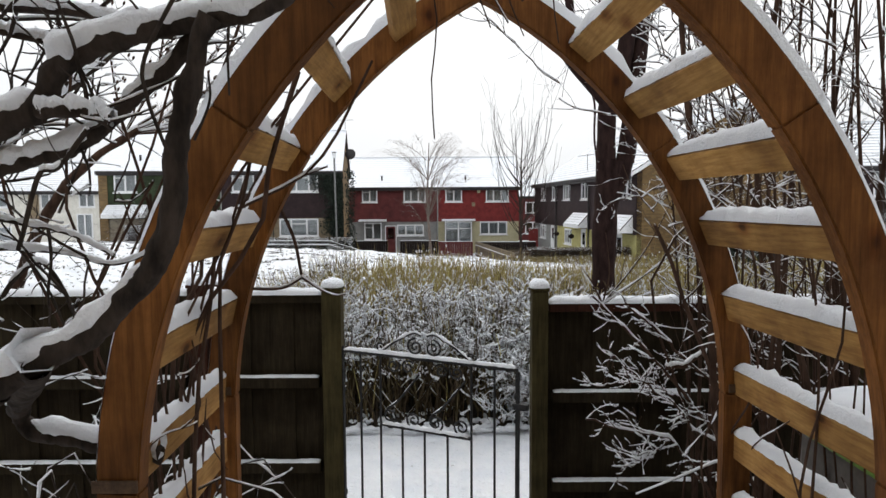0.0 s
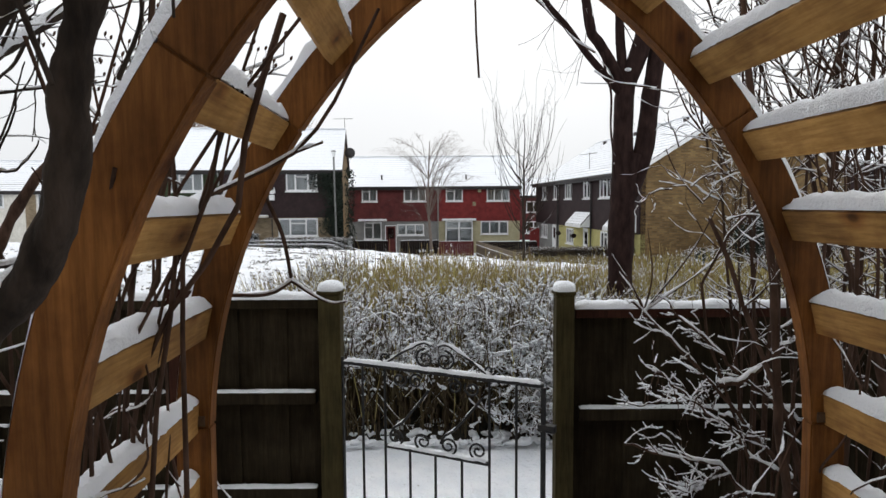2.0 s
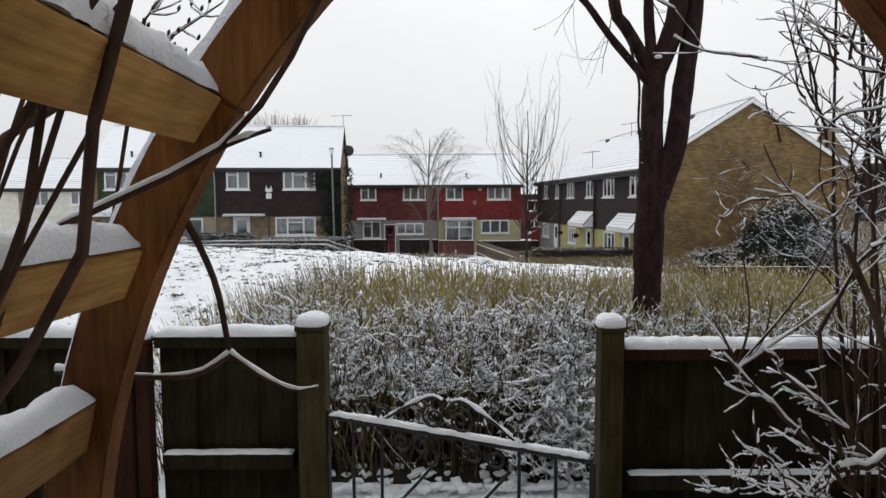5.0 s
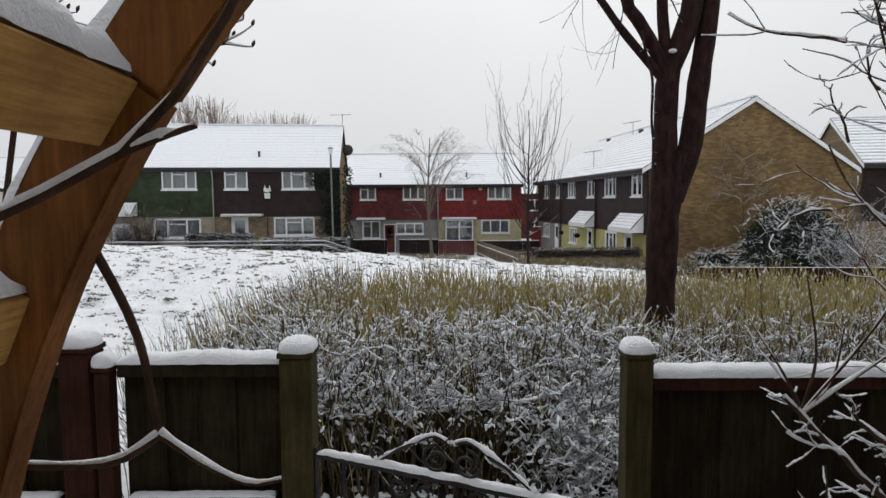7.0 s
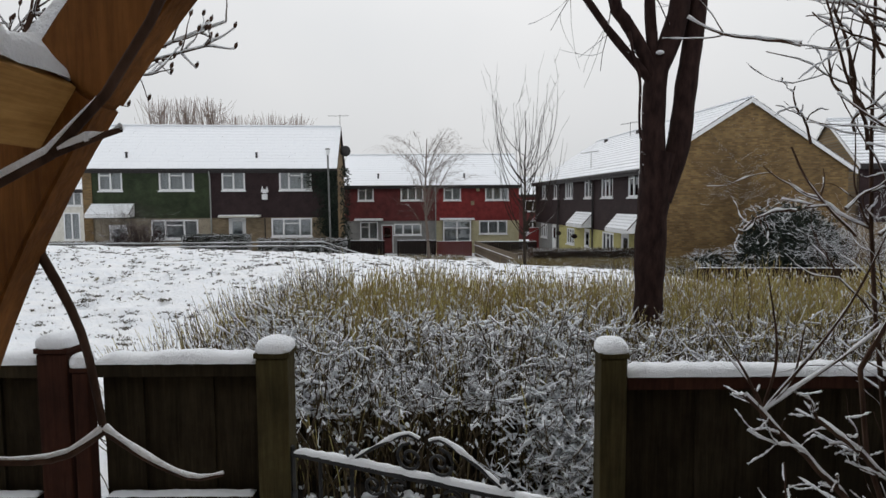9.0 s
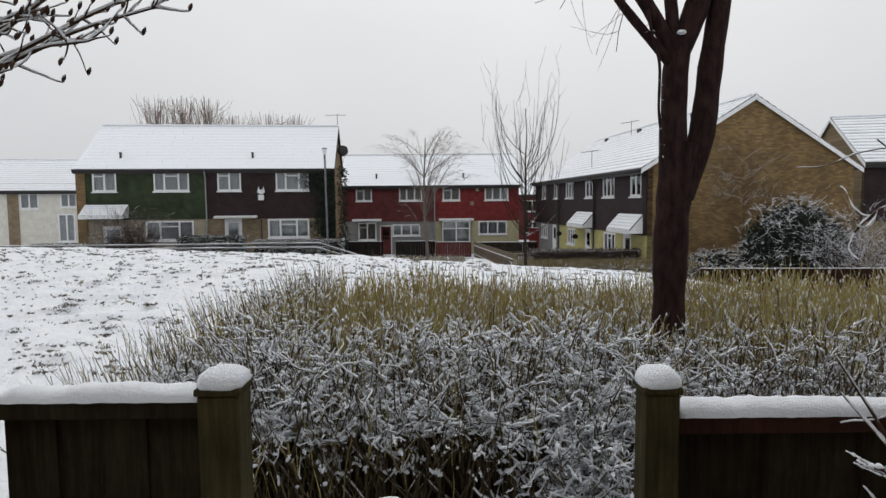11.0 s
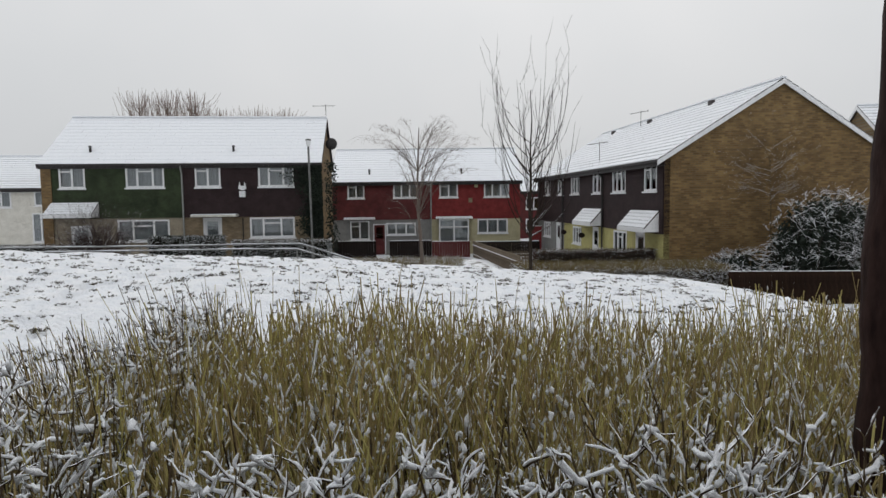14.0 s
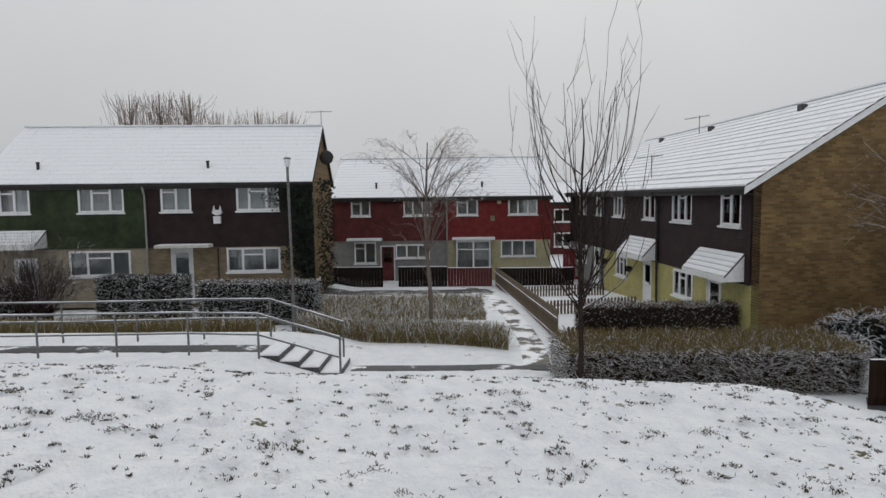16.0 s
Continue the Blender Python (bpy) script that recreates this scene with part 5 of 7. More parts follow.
# ---------------------------------------------------------------- trees and shrubs
def grow(rng, start, way, length, radius, level, out, spread=0.6, rise=0.15, wobble=0.09, kids=(3, 5), shrink=0.62, taper=0.45, k=8):
    """Adds a limb and its branches to out, as (points, radii, level)."""
    way = np.asarray(way, float) / np.linalg.norm(way)
    pts, p, d = [np.asarray(start, float)], np.asarray(start, float), way.copy()
    for i in range(k - 1):
        d = d + rng.normal(0, wobble, 3) + np.array([0, 0, rise / (k - 1)])
        d /= np.linalg.norm(d)
        p = p + d * length / (k - 1)
        pts.append(p)
    pts = np.array(pts)
    rad = radius * np.linspace(1, taper, k)
    out.append((pts, rad, level))
    if level <= 0:
        return
    for c in range(rng.integers(kids[0], kids[1] + 1)):
        f = rng.uniform(0.25, 1.0)
        i = min(k - 1, int(f * (k - 1) + 0.5))
        t = pts[i] - pts[max(0, i - 1)] + 1e-6
        t /= np.linalg.norm(t)
        side = rng.normal(0, 1, 3)
        side -= t * (side @ t)
        side /= np.linalg.norm(side)
        nd = t * (1 - spread * 0.5) + side * spread
        grow(rng, pts[i], nd, length * shrink * rng.uniform(0.7, 1.2), max(0.0014, rad[i] * 0.62), level - 1, out, spread, rise, wobble, kids, shrink, taper, k)


def limb_meshes(t, limbs, bark, rng, snow=True, thick=(5, 8), name="branch", cover=0.9, fat=0.75, tilt=0.8, big=0.02):
    """Thick limbs as parts of their own, the twigs joined, snow lying on both."""
    large = [l for l in limbs if l[1].max() >= big]
    small = [l for l in limbs if l[1].max() < big]
    for p, r, lv in large:
        n = 36 if thick[1] < 12 else 80
        p = resample(p, n)
        r = np.interp(np.linspace(0, 1, n), np.linspace(0, 1, len(r)), r) * (1 + (0.16 if n < 40 else 0.05) * rng.normal(0, 0.6, n))
        o = fast_mesh(name, [tube_arrays(np.array([p]), np.array([r]), thick[1])], bark, t)
        if n > 40:
            # furrowed, knobbly bark
            for v, nn in [(v, v.normal.copy()) for v in o.data.vertices]:
                q = v.co.copy()
                v.co += nn * min(0.007, r.mean() * 0.35) * (noise.noise(Vector((q.x * 60, q.y * 60, q.z * 22))) + 0.8 * noise.noise(q * 19))
    if small:
        tagged(fast_mesh("twig_mass", [tube_arrays(np.array([l[0] for l in small]), np.array([l[1] for l in small]), thick[0] if len(small) < 150 else 3)], bark, t, "fine bare twigs"), kind="stuff")
    if snow:
        s, r = snow_on(np.array([l[0] for l in limbs]), np.array([l[1] for l in limbs]), rng, cover, fat, 0.75, tilt)
        if len(s):
            tagged(fast_mesh("snow", [tube_arrays(s, r, 6 if len(s) < 150 else 4)], SNOW, t, "snow lying along the branches"), kind="stuff")


def as_limb(pts, r0, r1, k=8, level=9):
    return curve_points(pts, k), np.linspace(r0, r1, k), level


# the forked tree in the hedge
rng = np.random.default_rng(21)
t = thing("tree", pose(0, 0, 0), "bare dark-barked tree with a forked trunk standing in the hedge", "tree")
K = 24
trunk = as_limb([(1.62, 6.17, -0.1), (1.61, 6.16, 0.6), (1.612, 6.15, 1.2), (1.62, 6.15, 1.7), (1.655, 6.15, 2.10), (1.69, 6.15, 2.27)], 0.108, 0.122, K)
stem_l = as_limb([(1.62, 6.15, 1.9), (1.618, 6.15, 2.2), (1.622, 6.15, 2.6), (1.635, 6.15, 2.87), (1.71, 6.15, 3.06), (1.765, 6.14, 3.23), (1.805, 6.13, 3.45), (1.86, 6.1, 4.3), (1.9, 6.1, 5.2)], 0.098, 0.055, K)
stem_r = as_limb([(1.68, 6.15, 1.9), (1.745, 6.15, 2.08), (1.82, 6.15, 2.32), (1.875, 6.16, 2.8), (1.928, 6.17, 3.18), (1.955, 6.18, 3.45), (2.03, 6.2, 4.5), (2.1, 6.25, 5.4)], 0.092, 0.055, K)
arm = as_limb([(1.60, 6.13, 2.80), (1.526, 6.12, 2.884), (1.392, 6.1, 3.026), (1.236, 6.08, 3.197), (1.081, 6.06, 3.397), (0.80, 6.0, 3.75), (0.6, 5.9, 4.6)], 0.036, 0.013, K)
arm2 = as_limb([(1.60, 6.13, 2.86), (1.568, 6.14, 2.961), (1.454, 6.15, 3.175), (1.364, 6.16, 3.323), (1.306, 6.16, 3.43), (1.2, 6.2, 4.2), (1.15, 6.25, 5.0)], 0.056, 0.026, K)
hang = as_limb([(1.40, 6.08, 3.18), (1.43, 6.05, 2.98), (1.475, 6.04, 2.8), (1.475, 6.04, 2.5), (1.50, 6.05, 2.3), (1.52, 6.06, 2.08)], 0.012, 0.008, K)
mid = as_limb([(1.62, 6.13, 2.9), (1.605, 6.15, 3.05), (1.597, 6.17, 3.22), (1.584, 6.18, 3.43), (1.55, 6.2, 4.6)], 0.048, 0.025, K)
for nm, l, m in (("trunk", trunk, TRUNK_BARK), ("limb", stem_l, TRUNK_BARK), ("limb", stem_r, TRUNK_BARK), ("limb", arm, TRUNK_BARK), ("limb", arm2, TRUNK_BARK), ("limb", mid, TRUNK_BARK), ("limb", hang, TRUNK_BARK)):
    p, r, _ = l
    r = r * (1 + 0.05 * np.array([noise.noise(Vector(q) * 6.0) for q in p]) + 0.05 * rng.normal(0, 0.5, len(r)))
    if nm == "trunk":
        r[:4] *= np.array([1.5, 1.3, 1.15, 1.05])
    fast_mesh(nm, [tube_arrays(np.array([p]), np.array([r]), 16)], m, t)
twl = []
for src in (stem_l, stem_r, arm2, mid):
    for i in range(9):
        j = rng.integers(9, K - 1)
        grow(rng, src[0][j], rng.normal(0, 1, 3) + np.array([0, 0, 0.9]), rng.uniform(0.3, 0.9), 0.006, 1, twl, k=7)
for i in range(14):
    j = rng.integers(2, K - 1)
    grow(rng, hang[0][j], rng.normal(0, 1, 3), rng.uniform(0.02, 0.05), 0.003, 0, twl, k=7)
limb_meshes(t, twl, TRUNK_BARK, rng, True, cover=0.5)
for c, s in (((1.735, 6.10, 2.17), 0.022), ((1.63, 6.06, 3.02), 0.025)):
    bm = bmesh.new()
    bmesh.ops.create_icosphere(bm, subdivisions=2, radius=s, matrix=Matrix.Translation(c) @ Matrix.Diagonal((1.3, 1, 0.7, 1)))
    part("snow_clump", bm, SNOW, t, "", True)

# the upright tree on the bank
rng = np.random.default_rng(5)
t = thing("tree", pose(2.83, 22.4, -0.95), "slender upright bare tree on the snowy bank", "tree")
limbs = [as_limb([(0, 0, -0.1), (0.02, 0, 1.0), (-0.02, 0, 2.4), (0.02, 0, 3.4), (0.0, 0, 4.6), (0.05, 0, 5.1), (0.0, 0, 5.9)], 0.065, 0.010)]
for i in range(42):
    f = 0.26 + 0.50 * rng.random() ** 1.2
    a = rng.uniform(0, 6.28)
    z = 5.9 * f
    r = (0.5 + 0.55 * rng.random()) * (1.25 - 0.6 * f)
    wd = np.array([math.cos(a) * 1.3 * r, math.sin(a) * 0.9 * r, 0])
    h = min(6.1 - z, rng.uniform(1.6, 3.4))
    base = np.array([0, 0, z])
    limbs.append(as_limb([base, base + wd * 0.5 + np.array([0, 0, h * 0.24]), base + wd * 0.85 + np.array([0, 0, h * 0.58]), base + wd + np.array([0, 0, h])], 0.020 * (1.1 - f * 0.5), 0.0045))
    for j in range(4):
        q = limbs[-1][0][rng.integers(2, 8)]
        grow(rng, q, (rng.normal(0, 0.4) + wd[0] * 0.3, rng.normal(0, 0.4), 1.3), rng.uniform(0.35, 0.9), 0.006, 0, limbs, wobble=0.03)
limb_meshes(t, limbs, DARK_BARK, rng, True, cover=0.3, fat=0.5)

# the birch in front of the red houses
# bark colour lightened to stand for the haze over the birch
HAZED_BIRCH = snowy_bark("hazed_birch_twig", (0.11, 0.088, 0.075), (0.22, 0.18, 0.155), 0.0, 0.2)
rng = np.random.default_rng(8)
t = thing("tree", pose(-0.62, 30.2, -1.48), "small bare birch with drooping fine twigs, pale bark lightened for haze", "tree")
limbs = [as_limb([(0, 0, -0.1), (0.0, 0, 1.2), (-0.1, 0, 2.4), (-0.15, 0, 3.6), (-0.1, 0, 4.9), (-0.05, 0, 6.3)], 0.085, 0.02)]
for i in range(36):
    f = rng.uniform(0.30, 0.85)
    base = limbs[0][0][min(7, int(f * 7 + 0.5))]
    a = rng.uniform(0, 6.28)
    s = rng.uniform(1.1, 2.5)
    wd = np.array([math.cos(a) * s, math.sin(a) * s * 0.8, 0])
    h = rng.uniform(1.0, 3.0) * (1.2 - f * 0.5)
    e = base + wd + np.array([0, 0, h])
    g = math.sqrt((e[0] / 2.35) ** 2 + (e[1] / 2.0) ** 2 + ((e[2] - 4.2) / 2.5) ** 2)
    if g > 1:
        wd, h = wd / g, h / g
    l = as_limb([base, base + wd * 0.35 + np.array([0, 0, h * 0.5]), base + wd * 0.7 + np.array([0, 0, h * 0.9]), base + wd + np.array([0, 0, h * 0.94])], 0.017, 0.0045)
    limbs.append(l)
    for j in range(17):
        q = l[0][rng.integers(2, 8)]
        o = np.array([wd[0] * 0.22 + rng.normal(0, 0.30), wd[1] * 0.2 + rng.normal(0, 0.3), 0])
        limbs.append(as_limb([q, q + o * 0.35 + np.array([0, 0, rng.uniform(0.12, 0.28)]), q + o * 0.75 + np.array([0, 0, rng.uniform(0.12, 0.36)]), q + o * 1.1 + np.array([0, 0, rng.uniform(-0.12, 0.30)])], 0.0045, 0.0022))
limb_meshes(t, limbs, HAZED_BIRCH, rng, True, cover=0.2, fat=0.4)

# far row of trees behind the roof, haze painted into their twig colour
for x in (-26.5, -24.0, -21.5, -19.0, -16.0, -13.6):
    rng = np.random.default_rng(int(-x * 10))
    top = 13.2 if x < -20.5 else 11.6
    t = thing("tree", pose(x, 60, -1.5), "tall bare brush-like tree beyond the roofs", "tree", "far bare trees")
    limbs = [as_limb([(0, 0, 0), (0.1, 0, top * 0.5), (0, 0, top)], 0.2, 0.02)]
    for i in range(110):
        f = rng.uniform(0.35, 0.9)
        a, s = rng.uniform(0, 6.28), rng.uniform(0.3, 2.2)
        b = np.array([0, 0, top * f])
        h = (top - b[2]) * rng.uniform(0.6, 1.05)
        limbs.append(as_limb([b, b + np.array([math.cos(a) * s * 0.7, math.sin(a) * s * 0.7, h * 0.5]), b + np.array([math.cos(a) * s, math.sin(a) * s, h])], 0.028, 0.010))
    limb_meshes(t, limbs, FAR_HAZE_TWIG, rng, False, big=0.15)

# the gnarled tree beside the arch, thick with snow
rng = np.random.default_rng(31)
t = thing("tree", pose(0.03, 0, 0), "gnarled dark fruit tree, its limbs thick with snow", "tree")
limbs = []
limbs.append(as_limb([(-0.40, 1.00, 2.15), (-0.41, 1.00, 2.13), (-0.44, 1.00, 2.03), (-0.46, 1.00, 1.93), (-0.47, 1.00, 1.84), (-0.50, 1.00, 1.76), (-0.55, 1.00, 1.70), (-0.61, 1.00, 1.64), (-0.68, 1.00, 1.60), (-0.72, 1.00, 1.58), (-0.78, 1.00, 1.55)], 0.0158, 0.0223, 44))
limbs.append(as_limb([(-0.69, 0.98, 1.59), (-0.86, 1.2, 1.49), (-1.036, 1.42, 1.37), (-1.03, 1.45, 1.31), (-0.947, 1.46, 1.285), (-0.814, 1.46, 1.26), (-0.72, 1.46, 1.24)], 0.0240, 0.0200, 44))
limbs.append(as_limb([(-0.84, 1.08, 2.20), (-0.78, 1.08, 2.19), (-0.65, 1.08, 2.18), (-0.54, 1.08, 2.15), (-0.49, 1.08, 2.14)], 0.0086, 0.0072, 44))
limbs.append(as_limb([(-0.87, 1.12, 2.18), (-0.81, 1.12, 2.16), (-0.72, 1.12, 2.14), (-0.69, 1.12, 2.13)], 0.0086, 0.0065, 44))
limbs.append(as_limb([(-0.78, 1.02, 1.96), (-0.74, 1.02, 1.99), (-0.69, 1.02, 2.01), (-0.66, 1.02, 2.07), (-0.59, 1.02, 2.11), (-0.51, 1.02, 2.13), (-0.42, 1.02, 2.15), (-0.33, 1.02, 2.16), (-0.21, 1.02, 2.22)], 0.0216, 0.0101, 44))
limbs.append(as_limb([(-0.68, 1.00, 2.00), (-0.66, 1.00, 2.00), (-0.60, 1.00, 2.00), (-0.56, 1.00, 1.98)], 0.0115, 0.0094, 44))
limbs.append(as_limb([(-0.81, 1.04, 1.90), (-0.75, 1.04, 1.92), (-0.67, 1.04, 1.94), (-0.61, 1.04, 1.97), (-0.54, 1.04, 2.03), (-0.48, 1.04, 2.08), (-0.43, 1.04, 2.14)], 0.0144, 0.0115, 44))
limbs.append(as_limb([(-0.84, 1.10, 1.83), (-0.79, 1.10, 1.82), (-0.70, 1.10, 1.80), (-0.62, 1.10, 1.76)], 0.0050, 0.0029, 44))
limbs.append(as_limb([(-0.88, 1.15, 1.77), (-0.83, 1.15, 1.77), (-0.73, 1.15, 1.76), (-0.65, 1.15, 1.74), (-0.56, 1.15, 1.77)], 0.0050, 0.0029, 44))
limbs.append(as_limb([(-0.90, 1.20, 1.67), (-0.87, 1.20, 1.71), (-0.82, 1.20, 1.74), (-0.78, 1.20, 1.69), (-0.75, 1.20, 1.61)], 0.0050, 0.0036, 44))
limbs.append(as_limb([(-0.43, 0.97, 2.19), (-0.49, 0.97, 2.08), (-0.49, 0.97, 2.02), (-0.46, 0.97, 1.93)], 0.0036, 0.0029, 44))
limbs.append(as_limb([(-0.43, 1.20, 2.27), (-0.44, 1.20, 2.15), (-0.44, 1.20, 2.06)], 0.0036, 0.0022, 44))
limbs.append(as_limb([(-0.59, 0.98, 1.97), (-0.64, 0.98, 1.91), (-0.67, 0.98, 1.90), (-0.70, 0.98, 1.81), (-0.71, 0.98, 1.78)], 0.0043, 0.0036, 44))
limbs.append(as_limb([(-0.49, 1.15, 1.97), (-0.46, 1.15, 2.04), (-0.46, 1.15, 2.09)], 0.0029, 0.0022, 44))
limbs.append(as_limb([(-0.78, 1.0, 1.55), (-1.0, 1.0, 1.3), (-1.2, 1.05, 0.6), (-1.25, 1.1, -0.05)], 0.0288, 0.0576, 44))
limbs.append(as_limb([(-0.78, 1.02, 1.96), (-1.05, 1.0, 1.75), (-1.2, 1.05, 1.0)], 0.0288, 0.0432, 44))
limbs.append(as_limb([(-0.80, 1.04, 1.90), (-1.05, 1.0, 1.6), (-1.2, 1.05, 0.9)], 0.0216, 0.0360, 44))
limbs.append(as_limb([(-0.85, 1.1, 2.19), (-1.1, 1.05, 2.0), (-1.2, 1.05, 1.2)], 0.0144, 0.0288, 44))
tw = []
for l in limbs[:10]:
    for i in range(6):
        q = l[0][rng.integers(2, 42)]
        grow(rng, q, (rng.normal(0, 0.8), rng.normal(0.15, 0.35), rng.normal(0.25, 0.7)), rng.uniform(0.08, 0.30), rng.uniform(0.0025, 0.0045), 1, tw, k=16, spread=0.8, kids=(1, 3))
for i in range(14):
    b = (rng.uniform(-1.7, -0.95), rng.uniform(1.0, 1.8), rng.uniform(1.5, 2.5))
    grow(rng, b, (rng.normal(0.2, 0.8), rng.normal(0, 0.4), rng.normal(0.5, 0.5)), rng.uniform(0.2, 0.42), rng.uniform(0.003, 0.006), 1, tw, k=16, spread=0.8, kids=(2, 3))
back = as_limb([(-1.2, 1.05, 1.1), (-1.3, 1.5, 1.75), (-1.32, 2.0, 2.15), (-1.2, 2.4, 2.5), (-1.0, 2.7, 2.85)], 0.026, 0.008, 44)
limbs.append(back)
for i in range(30):
    q = back[0][rng.integers(16, 44)]
    grow(rng, q, (rng.normal(0.1, 0.8), rng.normal(0, 0.4), rng.normal(0.35, 0.6)), rng.uniform(0.2, 0.5), rng.uniform(0.004, 0.007), 1, tw, k=16, spread=0.8, kids=(2, 4))
tw = [l for l in tw if l[0][:, 0].max() < -0.68 or l[0][:, 2].min() > 1.85]
limb_meshes(t, limbs, DARK_BARK, rng, True, cover=1.0, fat=1.15, tilt=0.75, big=0.01, thick=(6, 16))
limb_meshes(t, tw, DARK_BARK, rng, True, cover=0.7, fat=0.6, tilt=0.5, big=0.02)

# a budded branch hanging over the fence
rng = np.random.default_rng(41)
t = thing("tree", pose(0, 0, 0), "bare budded tree overhanging the fence, dusted with snow", "tree")
limbs = [as_limb([(-3.0, 4.1, 0.0), (-2.9, 4.1, 1.2), (-2.5, 4.1, 2.0), (-2.0, 4.1, 2.35)], 0.06, 0.02, 10)]
for dst in ((-1.0, 4.1, 2.70), (-1.08, 4.05, 2.58), (-1.2, 4.15, 2.85), (-1.3, 4.0, 2.45), (-1.4, 4.1, 2.95), (-1.55, 4.1, 2.6), (-1.75, 4.0, 3.1), (-1.95, 4.2, 2.75), (-1.65, 4.2, 3.3), (-2.2, 4.1, 3.2), (-2.4, 4.0, 2.9)):
    l = as_limb([(-2.1, 4.1, 2.32), (dst[0] * 0.4 - 1.26, 4.1, 2.36 + 0.3 * (dst[2] - 2.5)), (dst[0] * 0.7 - 0.63, 4.1, (dst[2] + 2.45) / 2), dst], 0.010, 0.004, 10)
    limbs.append(l)
    for i in range(15):
        q = l[0][rng.integers(4, 10)]
        grow(rng, q, (rng.normal(0.6, 0.5), rng.normal(0, 0.4), rng.normal(0.15, 0.5)), rng.uniform(0.07, 0.19), 0.0045, 0, limbs, k=10)
        e = limbs[-1][0][-1]
        limbs.append((np.linspace(e, e + np.array([0.012, 0, 0.03]), 10), 0.009 * np.sin(np.linspace(0.3, 3.0, 10)), 0))
limb_meshes(t, limbs, TWIG, rng, True, cover=0.85, fat=1.0, tilt=0.9)

# climbing stems on the arch
rng = np.random.default_rng(51)
t = thing("climber", pose(0, 0, 0), "leafless climbing stems winding up the wooden arch", "climber")
A = []
A.append(as_limb([(-0.59, 2.03, 1.94), (-0.544, 2.04, 1.848), (-0.498, 2.05, 1.734), (-0.4755, 2.05, 1.608)], 0.007, 0.005, 12))
A.append(as_limb([(-0.4755, 2.05, 1.608), (-0.418, 2.05, 1.568), (-0.367, 2.05, 1.545), (-0.327, 2.05, 1.55)], 0.005, 0.0025, 12))
A.append(as_limb([(-0.4755, 2.05, 1.608), (-0.533, 2.05, 1.573), (-0.624, 2.05, 1.568), (-0.76, 2.03, 1.585)], 0.005, 0.006, 12))
A.append(as_limb([(-0.85, 1.80, 1.74), (-0.68, 1.84, 1.81), (-0.53, 1.86, 1.88), (-0.42, 1.88, 1.94), (-0.34, 1.88, 2.03), (-0.28, 1.88, 2.14), (-0.21, 1.88, 2.28)], 0.0065, 0.0042, 12))
A.append(as_limb([(-0.42, 1.88, 1.94), (-0.38, 1.88, 1.955), (-0.35, 1.88, 1.965)], 0.004, 0.003, 12))
A.append(as_limb([(-0.03, 1.30, 2.50), (-0.05, 1.18, 2.40), (-0.01, 1.15, 2.2), (-0.02, 1.15, 2.08), (-0.015, 1.15, 1.97)], 0.002, 0.0014, 12))
A.append(as_limb([(-0.80, 1.75, 1.2), (-0.76, 1.74, 1.6), (-0.70, 1.72, 1.95), (-0.66, 1.7, 2.3)], 0.008, 0.005, 12))
for line in ([(-0.67, 1.65, 0.2), (-0.70, 1.65, 0.9), (-0.667, 1.65, 1.41), (-0.625, 1.65, 1.617), (-0.608, 1.65, 1.80), (-0.618, 1.65, 1.977), (-0.60, 1.65, 2.15), (-0.52, 1.65, 2.35)],
             [(-0.85, 1.65, 0.5), (-0.83, 1.65, 1.1), (-0.777, 1.65, 1.43), (-0.656, 1.65, 1.654), (-0.637, 1.65, 1.862), (-0.556, 1.65, 2.10), (-0.45, 1.65, 2.3)],
             [(-0.62, 1.65, 0.4), (-0.609, 1.65, 1.467), (-0.604, 1.65, 1.69), (-0.539, 1.65, 1.853), (-0.562, 1.65, 1.951), (-0.507, 1.65, 1.977), (-0.42, 1.68, 2.1)],
             [(-0.38, 1.65, 2.2), (-0.464, 1.65, 1.95), (-0.462, 1.65, 1.861), (-0.544, 1.65, 1.708), (-0.641, 1.65, 1.58), (-0.72, 1.65, 1.35), (-0.74, 1.7, 0.8)]):
    A.append(as_limb(line, 0.0075, 0.0045, 12))
for i in range(20):
    x0, y0, z0 = -0.72 + rng.normal(0, 0.10), rng.uniform(1.42, 2.0), rng.uniform(0.0, 0.35)
    top = rng.uniform(1.75, 2.45)
    lx, ly, follow = rng.normal(0, 0.24), rng.normal(0, 0.18), rng.uniform(0.05, 0.6)
    way = []
    for f in (0.0, 0.2, 0.4, 0.6, 0.8, 1.0):
        z = z0 + (top - z0) * f
        edge = AXES[FAR_Y] - bow(max(0.0, math.asin((z - SPRING) / REACH) / SWEEP) if z > SPRING else 0)[0]
        x = x0 + lx * f + follow * max(0.0, z - 1.4) ** 1.5 + rng.normal(0, 0.05)
        way.append((min(x, edge + 0.03), y0 + ly * f + rng.normal(0, 0.05), z))
    A.append(as_limb(way, rng.uniform(0.0038, 0.0075), 0.0034, 12))
    for j in range(2):
        grow(rng, A[-1][0][rng.integers(3, 11)], (rng.normal(0.0, 0.6), rng.normal(0, 0.5), rng.normal(0.5, 0.5)), rng.uniform(0.06, 0.22), 0.003, 0, A, k=12, wobble=0.16)
